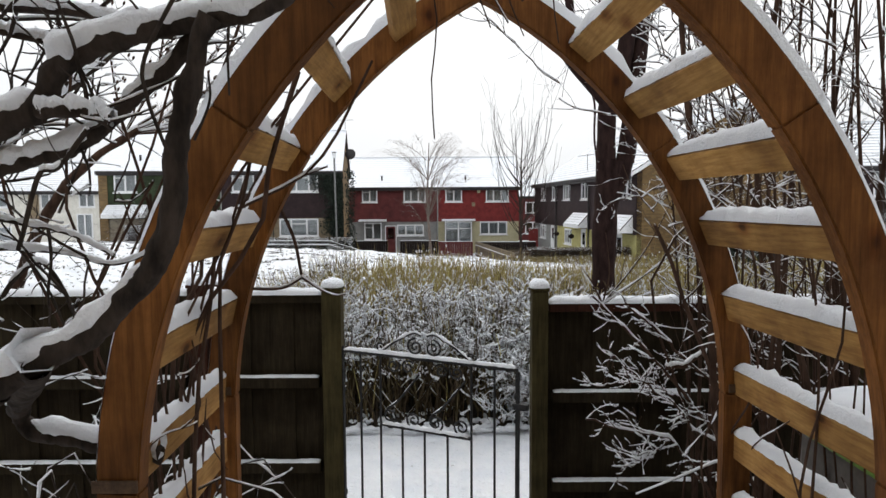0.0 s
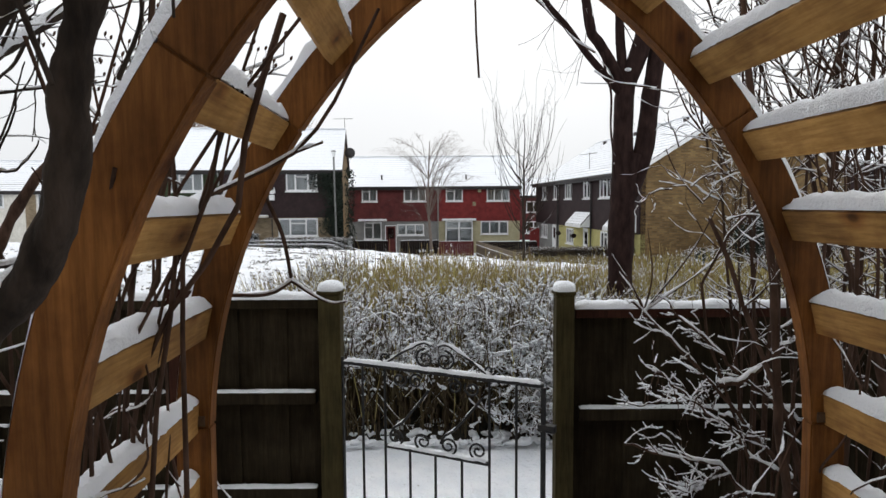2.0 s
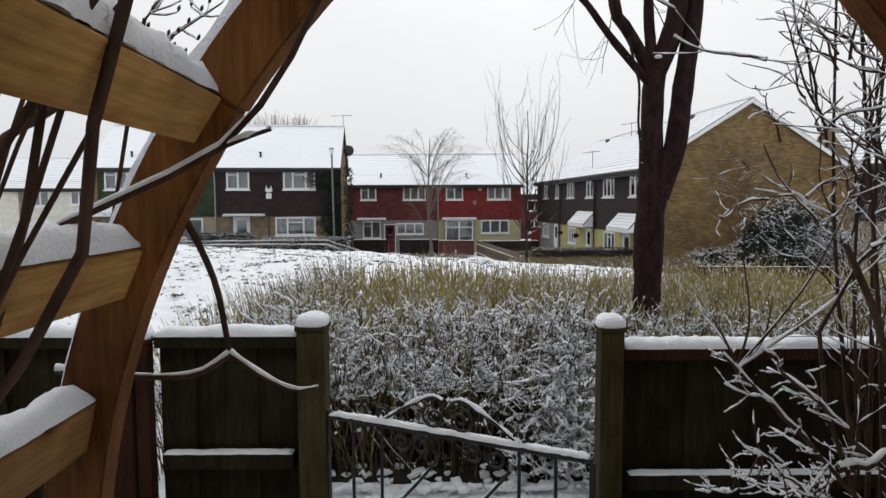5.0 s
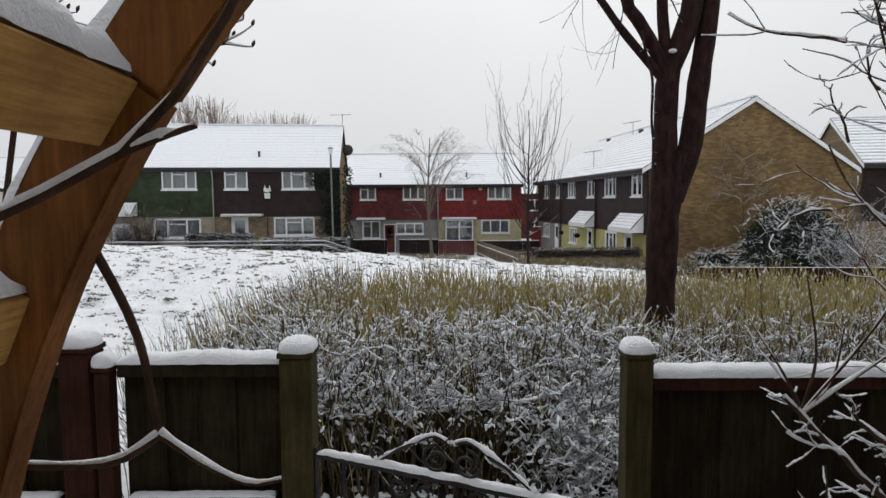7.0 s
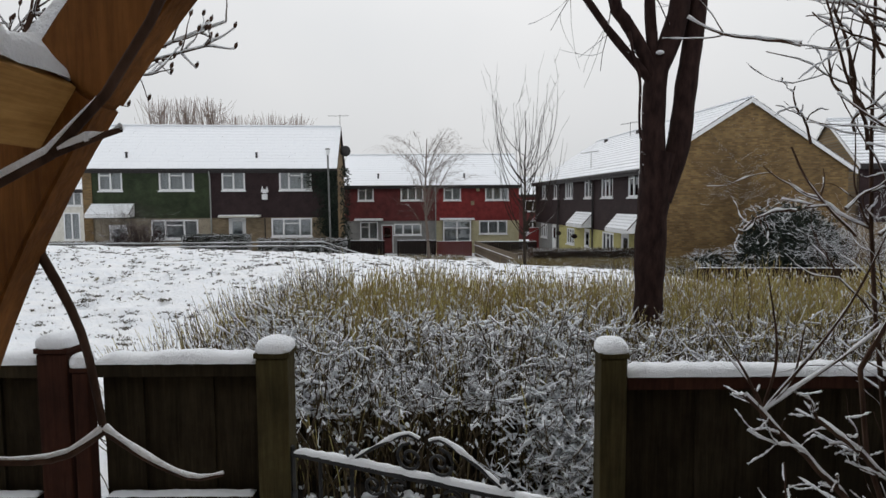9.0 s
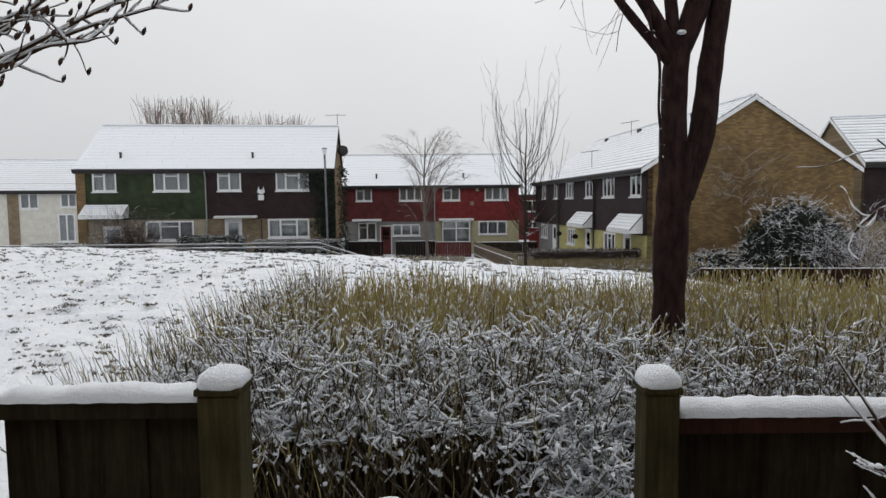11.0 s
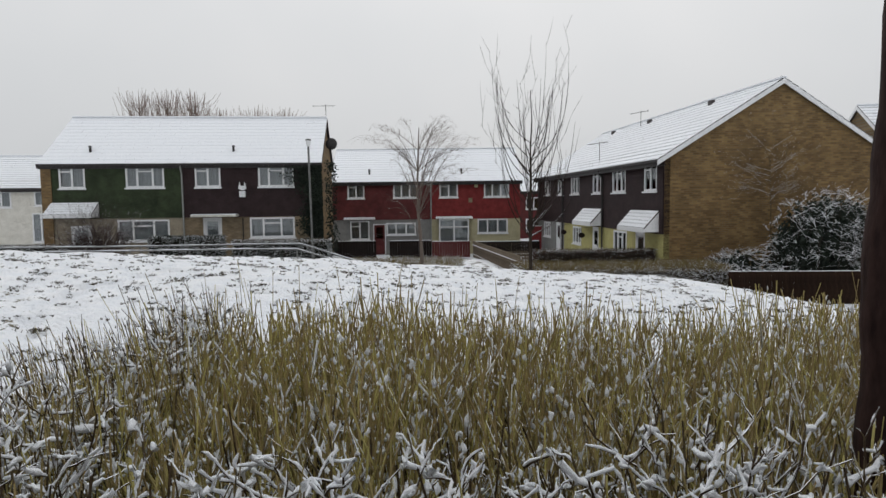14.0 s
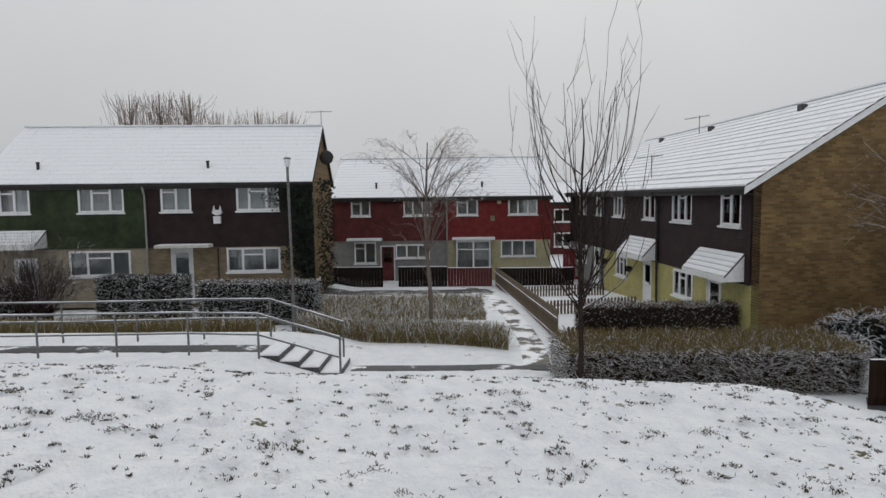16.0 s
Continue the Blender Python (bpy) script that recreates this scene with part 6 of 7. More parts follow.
for i in range(22):
    x0 = 0.95 + abs(rng.normal(0, 0.12))
    y0, z0, h = rng.uniform(1.4, 2.1), rng.uniform(0.2, 1.3), rng.uniform(0.6, 1.5)
    lean = -0.25 * max(0.0, z0 + h - 1.8)
    A.append(as_limb([(x0, y0, z0), (x0 + rng.normal(0, 0.04), y0 + rng.normal(0, 0.06), z0 + h * 0.4), (x0 + rng.normal(0, 0.05) + lean * 0.4, y0 + rng.normal(0, 0.1), z0 + h * 0.75), (x0 + rng.normal(0, 0.06) + lean, y0 + rng.normal(0, 0.1), z0 + h)], rng.uniform(0.0025, 0.006), 0.002, 12))
for i in range(9):
    a = rng.uniform(-0.3, 0.55)
    A.append(as_limb([(a - 0.25, rng.uniform(1.35, 1.9), 2.45), (a, rng.uniform(1.35, 1.9), 2.62), (a + 0.25, rng.uniform(1.35, 1.9), 2.5), (a + 0.4, rng.uniform(1.35, 1.9), 2.33)], 0.004, 0.002, 12))
limb_meshes(t, A, TWIG, rng, True, cover=0.7, fat=0.65, tilt=0.72)

# the tall shrub behind the right-hand side of the arch
rng = np.random.default_rng(61)
t = thing("shrub", pose(0, 0, 0), "tall bare many-stemmed shrub flecked with snow", "shrub")
S = []
for i in range(40):
    x0, y0 = rng.uniform(1.1, 2.4), rng.uniform(2.3, 3.05)
    h = rng.uniform(2.0, 3.6)
    lx = rng.normal(0.0, 0.16)
    lim = as_limb([(x0, y0, 0), (x0 + lx * 0.3, y0 + rng.normal(0, 0.05), h * 0.35), (x0 + lx * 0.7, y0 + rng.normal(0, 0.1), h * 0.7), (x0 + lx, y0 + rng.normal(0, 0.15), h)], rng.uniform(0.006, 0.017), 0.004, 12)
    S.append(lim)
    for j in range(9):
        q = lim[0][rng.integers(4, 12)]
        grow(rng, q, (rng.normal(-0.1, 0.5), rng.normal(0, 0.4), rng.uniform(0.4, 1.3)), rng.uniform(0.15, 0.5), 0.0035, 1, S, k=12, kids=(1, 3), shrink=0.5, wobble=0.14)
for line, r in (([(1.42, 2.5, 0.0), (1.22, 2.5, 0.8), (1.14, 2.5, 1.07), (0.99, 2.5, 1.44), (0.945, 2.5, 1.58), (0.86, 2.5, 1.76)], 0.014),
                ([(1.35, 2.5, 0.0), (1.14, 2.5, 0.9), (1.10, 2.5, 1.41), (1.07, 2.5, 1.68), (1.02, 2.5, 1.98), (0.99, 2.5, 2.15), (0.95, 2.55, 2.8)], 0.018),
                ([(1.30, 2.7, 0.3), (1.05, 2.68, 1.0), (0.90, 2.66, 1.45), (1.02, 2.66, 1.72), (1.30, 2.64, 1.98), (1.6, 2.6, 2.3)], 0.009),
                ([(1.75, 2.5, 0.2), (1.45, 2.5, 1.3), (1.28, 2.52, 1.9), (1.36, 2.55, 2.7)], 0.016)):
    S.append(as_limb(line, r, r * 0.55, 12))
    for j in range(12):
        grow(rng, S[-1][0][rng.integers(4, 12)], (rng.normal(-0.25, 0.6), rng.normal(0, 0.3), rng.uniform(0.2, 1.1)), rng.uniform(0.15, 0.45), 0.0045, 1, S, k=12, kids=(2, 4), shrink=0.5)
for i in range(62):
    q = np.array([rng.uniform(0.92, 1.6), rng.uniform(2.3, 2.8), rng.uniform(1.8, 2.9)])
    d = np.array([rng.normal(-0.2, 0.5), rng.normal(0, 0.2), rng.uniform(0.4, 1.0)])
    grow(rng, q, d, rng.uniform(0.2, 0.4), 0.0055, 1, S, k=12, kids=(3, 5), shrink=0.4, spread=0.75)
for i in range(60):
    q = np.array([rng.uniform(0.86, 1.25), rng.uniform(2.45, 2.9), rng.uniform(1.75, 2.75)])
    d = np.array([rng.normal(-0.35, 0.5), rng.normal(0, 0.2), rng.uniform(0.1, 0.9)])
    grow(rng, q, d, rng.uniform(0.12, 0.30), 0.0042, 1, S, k=12, kids=(3, 5), shrink=0.5, spread=0.8, wobble=0.2)
for i in range(8):
    lim = as_limb([(1.9, 2.6, 1.1 + 0.1 * i), (1.5, 2.55, 1.45 + 0.12 * i), (1.15 - 0.03 * i, 2.5, 1.7 + 0.16 * i), (0.98 - 0.02 * (i % 3), 2.45, 1.85 + 0.18 * i)], 0.006, 0.002, 12)
    S.append(lim)
    for j in range(4):
        grow(rng, lim[0][rng.integers(4, 12)], (rng.normal(-0.5, 0.4), 0, rng.normal(0.4, 0.5)), rng.uniform(0.08, 0.22), 0.0025, 0, S, k=12)
limb_meshes(t, S, TWIG, rng, True, cover=0.7, fat=0.8, tilt=0.8, big=0.013)

# the arching shrub against the fence, laden with snow
rng = np.random.default_rng(71)
t = thing("shrub", pose(0, 0, 0), "low arching shrub against the fence, laden with snow", "shrub")
S = []
for line, r in (([(1.50, 2.6, 0.0), (1.42, 2.6, 0.48), (1.26, 2.65, 0.76), (1.11, 2.68, 0.95), (0.97, 2.68, 1.13), (0.79, 2.68, 1.31), (0.66, 2.69, 1.44)], 0.0125),
                ([(0.98, 2.67, 1.12), (1.10, 2.66, 1.16), (1.20, 2.66, 1.27), (1.35, 2.66, 1.32), (1.55, 2.7, 1.34)], 0.011),
                ([(1.52, 2.6, 0.55), (1.38, 2.65, 0.93), (1.26, 2.66, 1.0), (1.08, 2.68, 1.15), (0.94, 2.66, 1.29), (0.80, 2.64, 1.40)], 0.011),
                ([(1.45, 2.6, 0.0), (1.33, 2.64, 0.30), (1.21, 2.68, 0.52), (1.11, 2.7, 0.68), (1.02, 2.7, 0.79), (0.86, 2.7, 0.82), (0.64, 2.7, 0.88)], 0.011),
                ([(1.26, 2.65, 0.76), (1.10, 2.6, 0.86), (0.98, 2.6, 1.0), (0.86, 2.58, 1.08), (0.72, 2.58, 1.20)], 0.007),
                ([(1.11, 2.68, 0.95), (0.98, 2.72, 1.02), (0.82, 2.74, 1.04), (0.70, 2.75, 1.02)], 0.006),
                ([(1.02, 2.7, 0.79), (0.92, 2.66, 0.72), (0.80, 2.62, 0.70)], 0.006)):
    lim = as_limb(line, r, r * 0.42, 28)
    lim[0][1:-1] += rng.normal(0, 0.006, (26, 3))
    S.append(lim)
    for j in range(22):
        q = lim[0][rng.integers(9, 28)]
        grow(rng, q, (rng.normal(-0.55, 0.5), rng.normal(0, 0.35), rng.normal(0.25, 0.5)), rng.uniform(0.04, 0.15), 0.0036, 1, S, k=28, kids=(1, 3), shrink=0.6, spread=0.8, wobble=0.07)
for e in ((0.58, 2.7, 1.62), (0.72, 2.72, 1.72), (0.80, 2.7, 1.60), (0.62, 2.75, 1.55), (1.05, 2.72, 1.95), (1.22, 2.7, 1.85)):
    S.append(as_limb([(0.70, 2.69, 1.40), ((0.70 + e[0]) / 2 + 0.02, 2.69, (1.40 + e[2]) / 2 - 0.02), e], 0.005, 0.0018, 28))
limb_meshes(t, S, TWIG, rng, True, cover=0.88, fat=1.05, tilt=0.8, big=0.0065)

# low snowy brambles at the foot of the arch
for nm, cx, sd in (("bramble", -1.25, 81), ("bramble", 2.0, 82)):
    rng = np.random.default_rng(sd)
    t = thing(nm, pose(0, 0, 0), "tangled low brambles with snow on their stems", "bramble", "brambles by the arch")
    S = []
    for i in range(46):
        a = np.array([cx + rng.normal(0, 0.22), rng.uniform(1.2, 2.2), 0.0])
        w = np.array([rng.normal(0, 0.4), rng.normal(0, 0.3), 0])
        h = rng.uniform(0.5, 1.2)
        S.append(as_limb([a, a + w * 0.3 + np.array([0, 0, h * 0.7]), a + w * 0.7 + np.array([0, 0, h]), a + w * 1.1 + np.array([0, 0, h * 0.75])], 0.006, 0.003, 12))
        for j in range(4):
            grow(rng, S[-1][0][rng.integers(3, 12)], rng.normal(0, 1, 3), rng.uniform(0.08, 0.25), 0.003, 0, S, k=12)
    limb_meshes(t, S, DARK_BARK, rng, True, cover=0.8, fat=1.0, tilt=0.8, big=0.03)


# ---------------------------------------------------------------- the green, paths, rails and gardens
def flat_path(name, line, width, m, label, z=0.015):
    vs, fs = [], []
    P = curve_points([(x, y, 0) for x, y in line], 40)
    for i, p in enumerate(P):
        d = P[min(i + 1, 39)] - P[max(i - 1, 0)]
        nrm = np.array([-d[1], d[0], 0]) / (np.linalg.norm(d) + 1e-9)
        for s in (-1, -0.5, 0, 0.5, 1):
            q = p + nrm * width / 2 * s
            vs.append((q[0], q[1], float(ground_height(q[0], q[1])) + z + (0.0 if abs(s) < 1 else -0.12)))
    for i in range(39):
        for j in range(4):
            a = i * 5 + j
            fs.append((a, a + 1, a + 6, a + 5))
    return tagged(mesh_ob(name, vs, fs, m), label, "path", kind="structure")


def patchy(name, dark, light, level=0.5):
    def build(nt, b):
        v = coords(nt)
        n, big = noise_tex(nt, v, 9.0, 5), noise_tex(nt, v, 1.3, 5, 0.65)
        c = mixc(nt, ramp(nt, big, [(level - 0.03, (0, 0, 0)), (level + 0.03, (1, 1, 1))]), ramp(nt, n, [(0.3, dark), (0.7, light)]), (0.85, 0.87, 0.9))
        nt.links.new(c, b.inputs["Base Color"])
        bump(nt, b, n, 0.4, 0.01)
    return mat(name, build, 0.55)


WET = patchy("slushy_asphalt", (0.035, 0.036, 0.038), (0.075, 0.077, 0.08), 0.60)
SLUSH = patchy("snow_patched_paving", (0.07, 0.063, 0.052), (0.16, 0.145, 0.12), 0.49)
flat_path("path_upper", [(-22, 25.6), (-14, 25.5), (-8, 25.5), (-4.7, 25.5)], 1.3, WET, "wet asphalt path between steel rails")
flat_path("path_lower", [(-2.5, 25.7), (0, 25.7), (2.0, 25.8), (3.6, 25.4)], 0.9, WET, "wet asphalt path at the foot of the bank")
flat_path("path_back", [(2.4, 25.9), (2.5, 29), (2.2, 34), (1.4, 40), (0.8, 43.0)], 1.3, SLUSH, "paved path patched with snow")
flat_path("forecourt", [(-7.5, 40.4), (-3, 40.4), (0, 40.5), (1.9, 40.8)], 4.6, WET, "paved strip patched with snow")

flat_path("path_side", [(9.0, 22.9), (10.5, 22.0), (12.0, 21.0), (14.5, 19.4)], 1.5, WET, "dark wet path below the boarded fence")

# steps
for i in range(4):
    st = thing("step", pose(-4.4 + i * 0.5, 25.5, -0.86 - i * 0.15), "concrete step with dark edge and snow on its tread", "step", "steps down the bank")
    part("tread", boxes((-0.25, 0.25, -0.75, 0.75, -0.25, 0.0), bevel=0.01), ASPHALT, st)
    strip("step_snow", st, -0.72, 0.72, -0.26, 0.235, 0.0, 0.05, seed=i, along="y")


def railing(pts, heights, name="railing"):
    t = thing("railing", pose(0, 0, 0), "grey steel tube railing with snow on its rails", "railing", "railings by the path")
    for (x, y), (b, h) in zip(pts, heights):
        fast_mesh("post", [rods(([(x, y, b - 0.1), (x, y, b + h)], 0.028), k=3, sides=8)], GALV, t)
    for f in (1.0, 0.52):
        P = [(x, y, b + h * f) for (x, y), (b, h) in zip(pts, heights)]
        for a, b in zip(P, P[1:]):
            p = resample([a, b], 8)
            fast_mesh("rail", [tube_arrays(np.array([p]), np.full((1, 8), 0.024), 8)], GALV, t)
            s, r = snow_on([p], np.full((1, 8), 0.024), np.random.default_rng(2), 0.7, 0.55, 0.8)
            if len(s):
                fast_mesh("rail_snow", [tube_arrays(s, r, 6)], SNOW, t)


railing([(-17.7, 24.4), (-15.8, 24.45), (-13.9, 24.5), (-12.0, 24.55), (-10.14, 24.6), (-8.2, 24.7), (-6.43, 24.8), (-4.6, 24.6), (-2.62, 24.75)], [(-0.85, 1.08)] * 8 + [(-1.45, 1.05)])
railing([(-18.3, 26.2), (-16.4, 26.2), (-14.4, 26.2), (-12.5, 26.2), (-10.55, 26.2), (-8.55, 26.35), (-6.8, 26.6), (-4.9, 26.55), (-2.9, 26.65)], [(-0.85, 1.12)] * 8 + [(-1.45, 1.05)])

# street lamp
t = thing("street_lamp", pose(-5.2, 30.0, -1.45), "slim grey street lamp with a small lantern", "street lamp")
fast_mesh("base", [rods(([(0, 0, 0), (0, 0, 1.3)], 0.075), k=4, sides=12)], GALV, t)
fast_mesh("pole", [rods(([(0, 0, 1.29), (-0.06, 0, 5.55)], 0.045), k=6, sides=10)], GALV, t)
bm = bmesh.new()
bmesh.ops.create_cone(bm, segments=14, radius1=0.07, radius2=0.11, depth=0.26, cap_ends=True, matrix=Matrix.Translation((-0.06, 0, 5.66)))
part("lantern", bm, WHITE_PVC, t, "pale glass lantern")
bm = bmesh.new()
bmesh.ops.create_uvsphere(bm, u_segments=14, v_segments=8, radius=0.12, matrix=Matrix.Translation((-0.06, 0, 5.80)) @ Matrix.Diagonal((1, 1, 0.45, 1)))
part("cap", bm, GALV, t)


def tuft_field(name, label, xy, height, m, seed, lean=0.25, thin=0.004, kind="stuff", snow=0.3, cat="grass", k=4):
    """Blades or shoots standing at the places xy."""
    rng = np.random.default_rng(seed)
    n = len(xy)
    z = ground_height(xy[:, 0], xy[:, 1])
    h = height * rng.uniform(0.6, 1.15, n)
    f = np.linspace(0, 1, k)[None, :]
    l = rng.normal(0, lean, (n, 2)) * h[:, None]
    P = np.stack([xy[:, :1] + l[:, :1] * f ** 1.6, xy[:, 1:] + l[:, 1:] * f ** 1.6, z[:, None] + h[:, None] * f], -1)
    R = np.full((n, k), thin) * np.linspace(1.2, 0.35, k)
    ob = fast_mesh(name, [tube_arrays(P, R, 3)], m)
    tagged(ob, label, cat, kind=kind)
    if snow:
        s, r = snow_on(P, R, rng, snow, 1.6, 1.0, 0.97)
        if len(s):
            tagged(fast_mesh(name + "_snow", [tube_arrays(s, r, 4)], SNOW), "snow caught on the " + name.replace("_", " "), "snow", kind="stuff")


rng = np.random.default_rng(91)
n = 9000
x = rng.uniform(-5.2, 1.75, n)
mid_y = 28.6 + 0.09 * (x + 1.5) ** 2 * np.where(x < -1.5, 1.5, -1.0)
y = mid_y + rng.uniform(-0.1, 1.0, n) * (0.9 + 0.5 * rng.random(n))
n2 = 7000
x2 = rng.uniform(-6.5, 1.3, n2)
tuft_field("rough_grass", "tawny rough grass showing through the snow", np.stack([x2, 32.0 + rng.random(n2) ** 1.3 * 5.2], -1), 0.32, TAWNY, 7, thin=0.008)
tuft_field("tall_grass", "tawny tall dead grass edging the path", np.stack([x, y], -1), 0.55, TAWNY, 1, thin=0.008)
n = 9000
x = rng.uniform(-19, -5.8, n)
tuft_field("grass_verge", "tawny rough grass in front of the gardens", np.stack([x, 28.4 + rng.uniform(0, 1.5, n)], -1), 0.5, TAWNY, 2, thin=0.009, snow=0.15)

# grass tufts on the field
rng = np.random.default_rng(95)
n, pts = 5000, []
while len(pts) < n:
    x, y = rng.uniform(-11, 9.5), 8.3 + 12.5 * rng.random() ** 1.2
    v = noise.noise(Vector((x, y, 0)) * 2.3 + Vector((7, 3, 1)))
    if v > 0.05 or rng.random() < 0.3:
        pts.append((x, y))
size = np.where(rng.random(n) < 0.11, rng.gamma(2.4, 0.017, n), rng.gamma(0.9, 0.008, n)) + 0.004
per = np.clip((size * 520).astype(int), 2, 70)
ctr = np.repeat(np.array(pts), per, 0)
wide = np.repeat(size, per)
pts = ctr + rng.normal(0, 1, (len(ctr), 2)) * np.stack([wide * 1.0, wide * 0.7], -1)
tuft_field("grass_tuft", "dark grass blades poking through the snow", pts, 0.027, plain("dark_grass", (0.026, 0.022, 0.014), (0.095, 0.08, 0.046), 9, 0.95), 3, lean=0.75, thin=0.0052, snow=0, k=3)


def box_hedge(name, label, c, size, stem, leaf, seed, n=7000, snow=0.5, twig=0.10, turn=0.0, thin=0.006, group="", body=True, upper=0.25):
    """A clipped hedge: a solid core coloured dark as inner shade, hidden under a coat of short shoots, snow on top."""
    rng = np.random.default_rng(seed)
    t = thing(name, pose(*c, 0, 0, turn), label, "hedge", group)
    sx_, sy_, sz_ = size
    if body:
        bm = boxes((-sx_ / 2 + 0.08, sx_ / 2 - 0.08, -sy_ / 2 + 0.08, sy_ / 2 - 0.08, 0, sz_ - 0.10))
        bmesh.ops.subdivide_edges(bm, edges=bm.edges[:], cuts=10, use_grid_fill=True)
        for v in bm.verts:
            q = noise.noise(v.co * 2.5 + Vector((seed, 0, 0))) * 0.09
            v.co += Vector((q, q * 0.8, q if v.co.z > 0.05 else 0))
        # near-black core stands for the shade between the shoots
        part("core", bm, plain(name + "_shade", (0.012, 0.010, 0.008), (0.035, 0.028, 0.02), 9, 0.95), t, "solid core coloured dark for the shade inside", True)
    u = rng.random((n, 3)) - 0.5
    face = np.where(rng.random(n) < upper, 0, rng.integers(1, 4, n))
    p = u * np.array([sx_, sy_, sz_]) + np.array([0, 0, sz_ / 2])
    p[:, 2] = np.where(face == 0, sz_ - 0.08, p[:, 2])
    p[:, 1] = np.where(face == 1, -sy_ / 2 + 0.06, p[:, 1])
    p[:, 0] = np.where(face == 2, np.sign(u[:, 0]) * (sx_ / 2 - 0.06), p[:, 0])
    p[:, 1] = np.where(face == 3, -sy_ / 2 + 0.06, p[:, 1])
    d = rng.normal(0, 0.5, (n, 3)) + np.stack([np.where(face == 2, np.sign(u[:, 0]), 0), np.where((face == 1) | (face == 3), -0.8, 0), np.where(face == 0, 1.0, 0.35)], -1)
    d /= np.linalg.norm(d, axis=1, keepdims=True)
    k = 4
    f = np.linspace(0, 1, k)[None, :, None]
    P = p[:, None] + d[:, None] * (twig * rng.uniform(0.5, 1.6, n))[:, None, None] * f + rng.normal(0, 0.008, (n, k, 3))
    R = np.full((n, k), thin) * np.linspace(1.1, 0.5, k)
    top = face == 0
    tagged(fast_mesh("side_growth", [tube_arrays(P[~top], R[~top], 3)], stem, t, "bare brown twigs"), kind="stuff")
    tagged(fast_mesh("top_growth", [tube_arrays(P[top], R[top], 3)], leaf, t, "shoots along the top"), kind="stuff")
    s, r = snow_on(P, R, rng, snow, 1.3, 0.9, 0.9)
    if len(s):
        tagged(fast_mesh("snow", [tube_arrays(s, r, 4)], SNOW, t, "snow on the twigs"), kind="stuff")


G = "hedges by the houses"
box_hedge("hedge", "long clipped olive-topped hedge at the foot of the bank", (6.05, 24.5, -1.5), (6.6, 2.0, 1.02), HEDGE_STEM, TAWNY, 101, 17000, 0.14, thin=0.008, twig=0.19, group=G, upper=0.6)
box_hedge("hedge", "brown clipped hedge in front of the terrace", (6.2, 28.3, -1.55), (4.6, 0.9, 1.35), TWIG, HEDGE_STEM, 102, 7000, 0.08, group=G)
box_hedge("hedge", "dark evergreen hedge dusted with snow", (-11.2, 31.9, -1.4), (3.1, 1.0, 1.70), EVERGREEN, EVERGREEN, 103, 6000, 0.3, group=G, thin=0.011)
box_hedge("hedge", "dark hedge dusted with snow by the front window", (-6.9, 31.8, -1.45), (4.2, 1.0, 1.55), EVERGREEN, HEDGE_STEM, 104, 7000, 0.3, group=G, thin=0.011)
box_hedge("hedge", "low dark hedge dusted with snow", (-17.6, 31.6, -1.3), (4.0, 0.9, 1.3), EVERGREEN, HEDGE_STEM, 105, 5000, 0.3, group=G, thin=0.011)


def picket(a, b, h, m, label, gap=0.10, w=0.075, group="low fences"):
    """A low fence of upright pales between two rails."""
    a, b = Vector(a), Vector(b)
    L_ = (b - a).length
    t = thing("picket_fence", pose(a.x, a.y, 0, 0, 0, math.degrees(math.atan2(b.y - a.y, b.x - a.x))), label, "fence", group)
    n = int(L_ / gap)
    me = None
    for i in range(n):
        x = L_ * i / n
        z = a.z + (b.z - a.z) * i / n
        if me is None:
            bm = prism([(0, 0.03), (w, 0.03), (w, h - 0.05), (w / 2, h), (0, h - 0.05)], -0.012, 0.012)
            ob = part("pale", bm, m, t)
            me = ob.data
        else:
            ob = new("pale", me)
            ob.parent = t
        ob.location = (x, 0, z)
    for f in (0.25, 0.75):
        P = np.array([[(0, 0.03, a.z + h * f), (L_ / 2, 0.03, (a.z + b.z) / 2 + h * f), (L_, 0.03, b.z + h * f)]])
        fast_mesh("rail", [tube_arrays(P, np.full((1, 3), 0.022), 4)], m, t)
        s = resample(P[0] + np.array([0, 0, 0.03]), 12)
        fast_mesh("rail_snow", [tube_arrays(np.array([s]), np.full((1, 12), 0.018), 5)], SNOW, t)
    return t


picket((3.35, 28.6, -1.6), (2.3, 43.6, -1.95), 1.15, GREY_WOOD, "weathered grey picket fence along the path", 0.14, 0.10)
picket((3.5, 33.0, -1.75), (7.2, 33.6, -1.7), 0.85, GREY_WOOD, "low snowy picket fence across the garden", 0.13, 0.08)
picket((3.3, 37.5, -1.85), (7.0, 38.0, -1.8), 0.85, GREY_WOOD, "low snowy picket fence across the garden", 0.13, 0.08)
picket((3.5, 27.8, -1.6), (6.5, 27.4, -1.6), 0.8, FENCE_WOOD, "low dark picket fence behind the hedge", 0.12, 0.08)


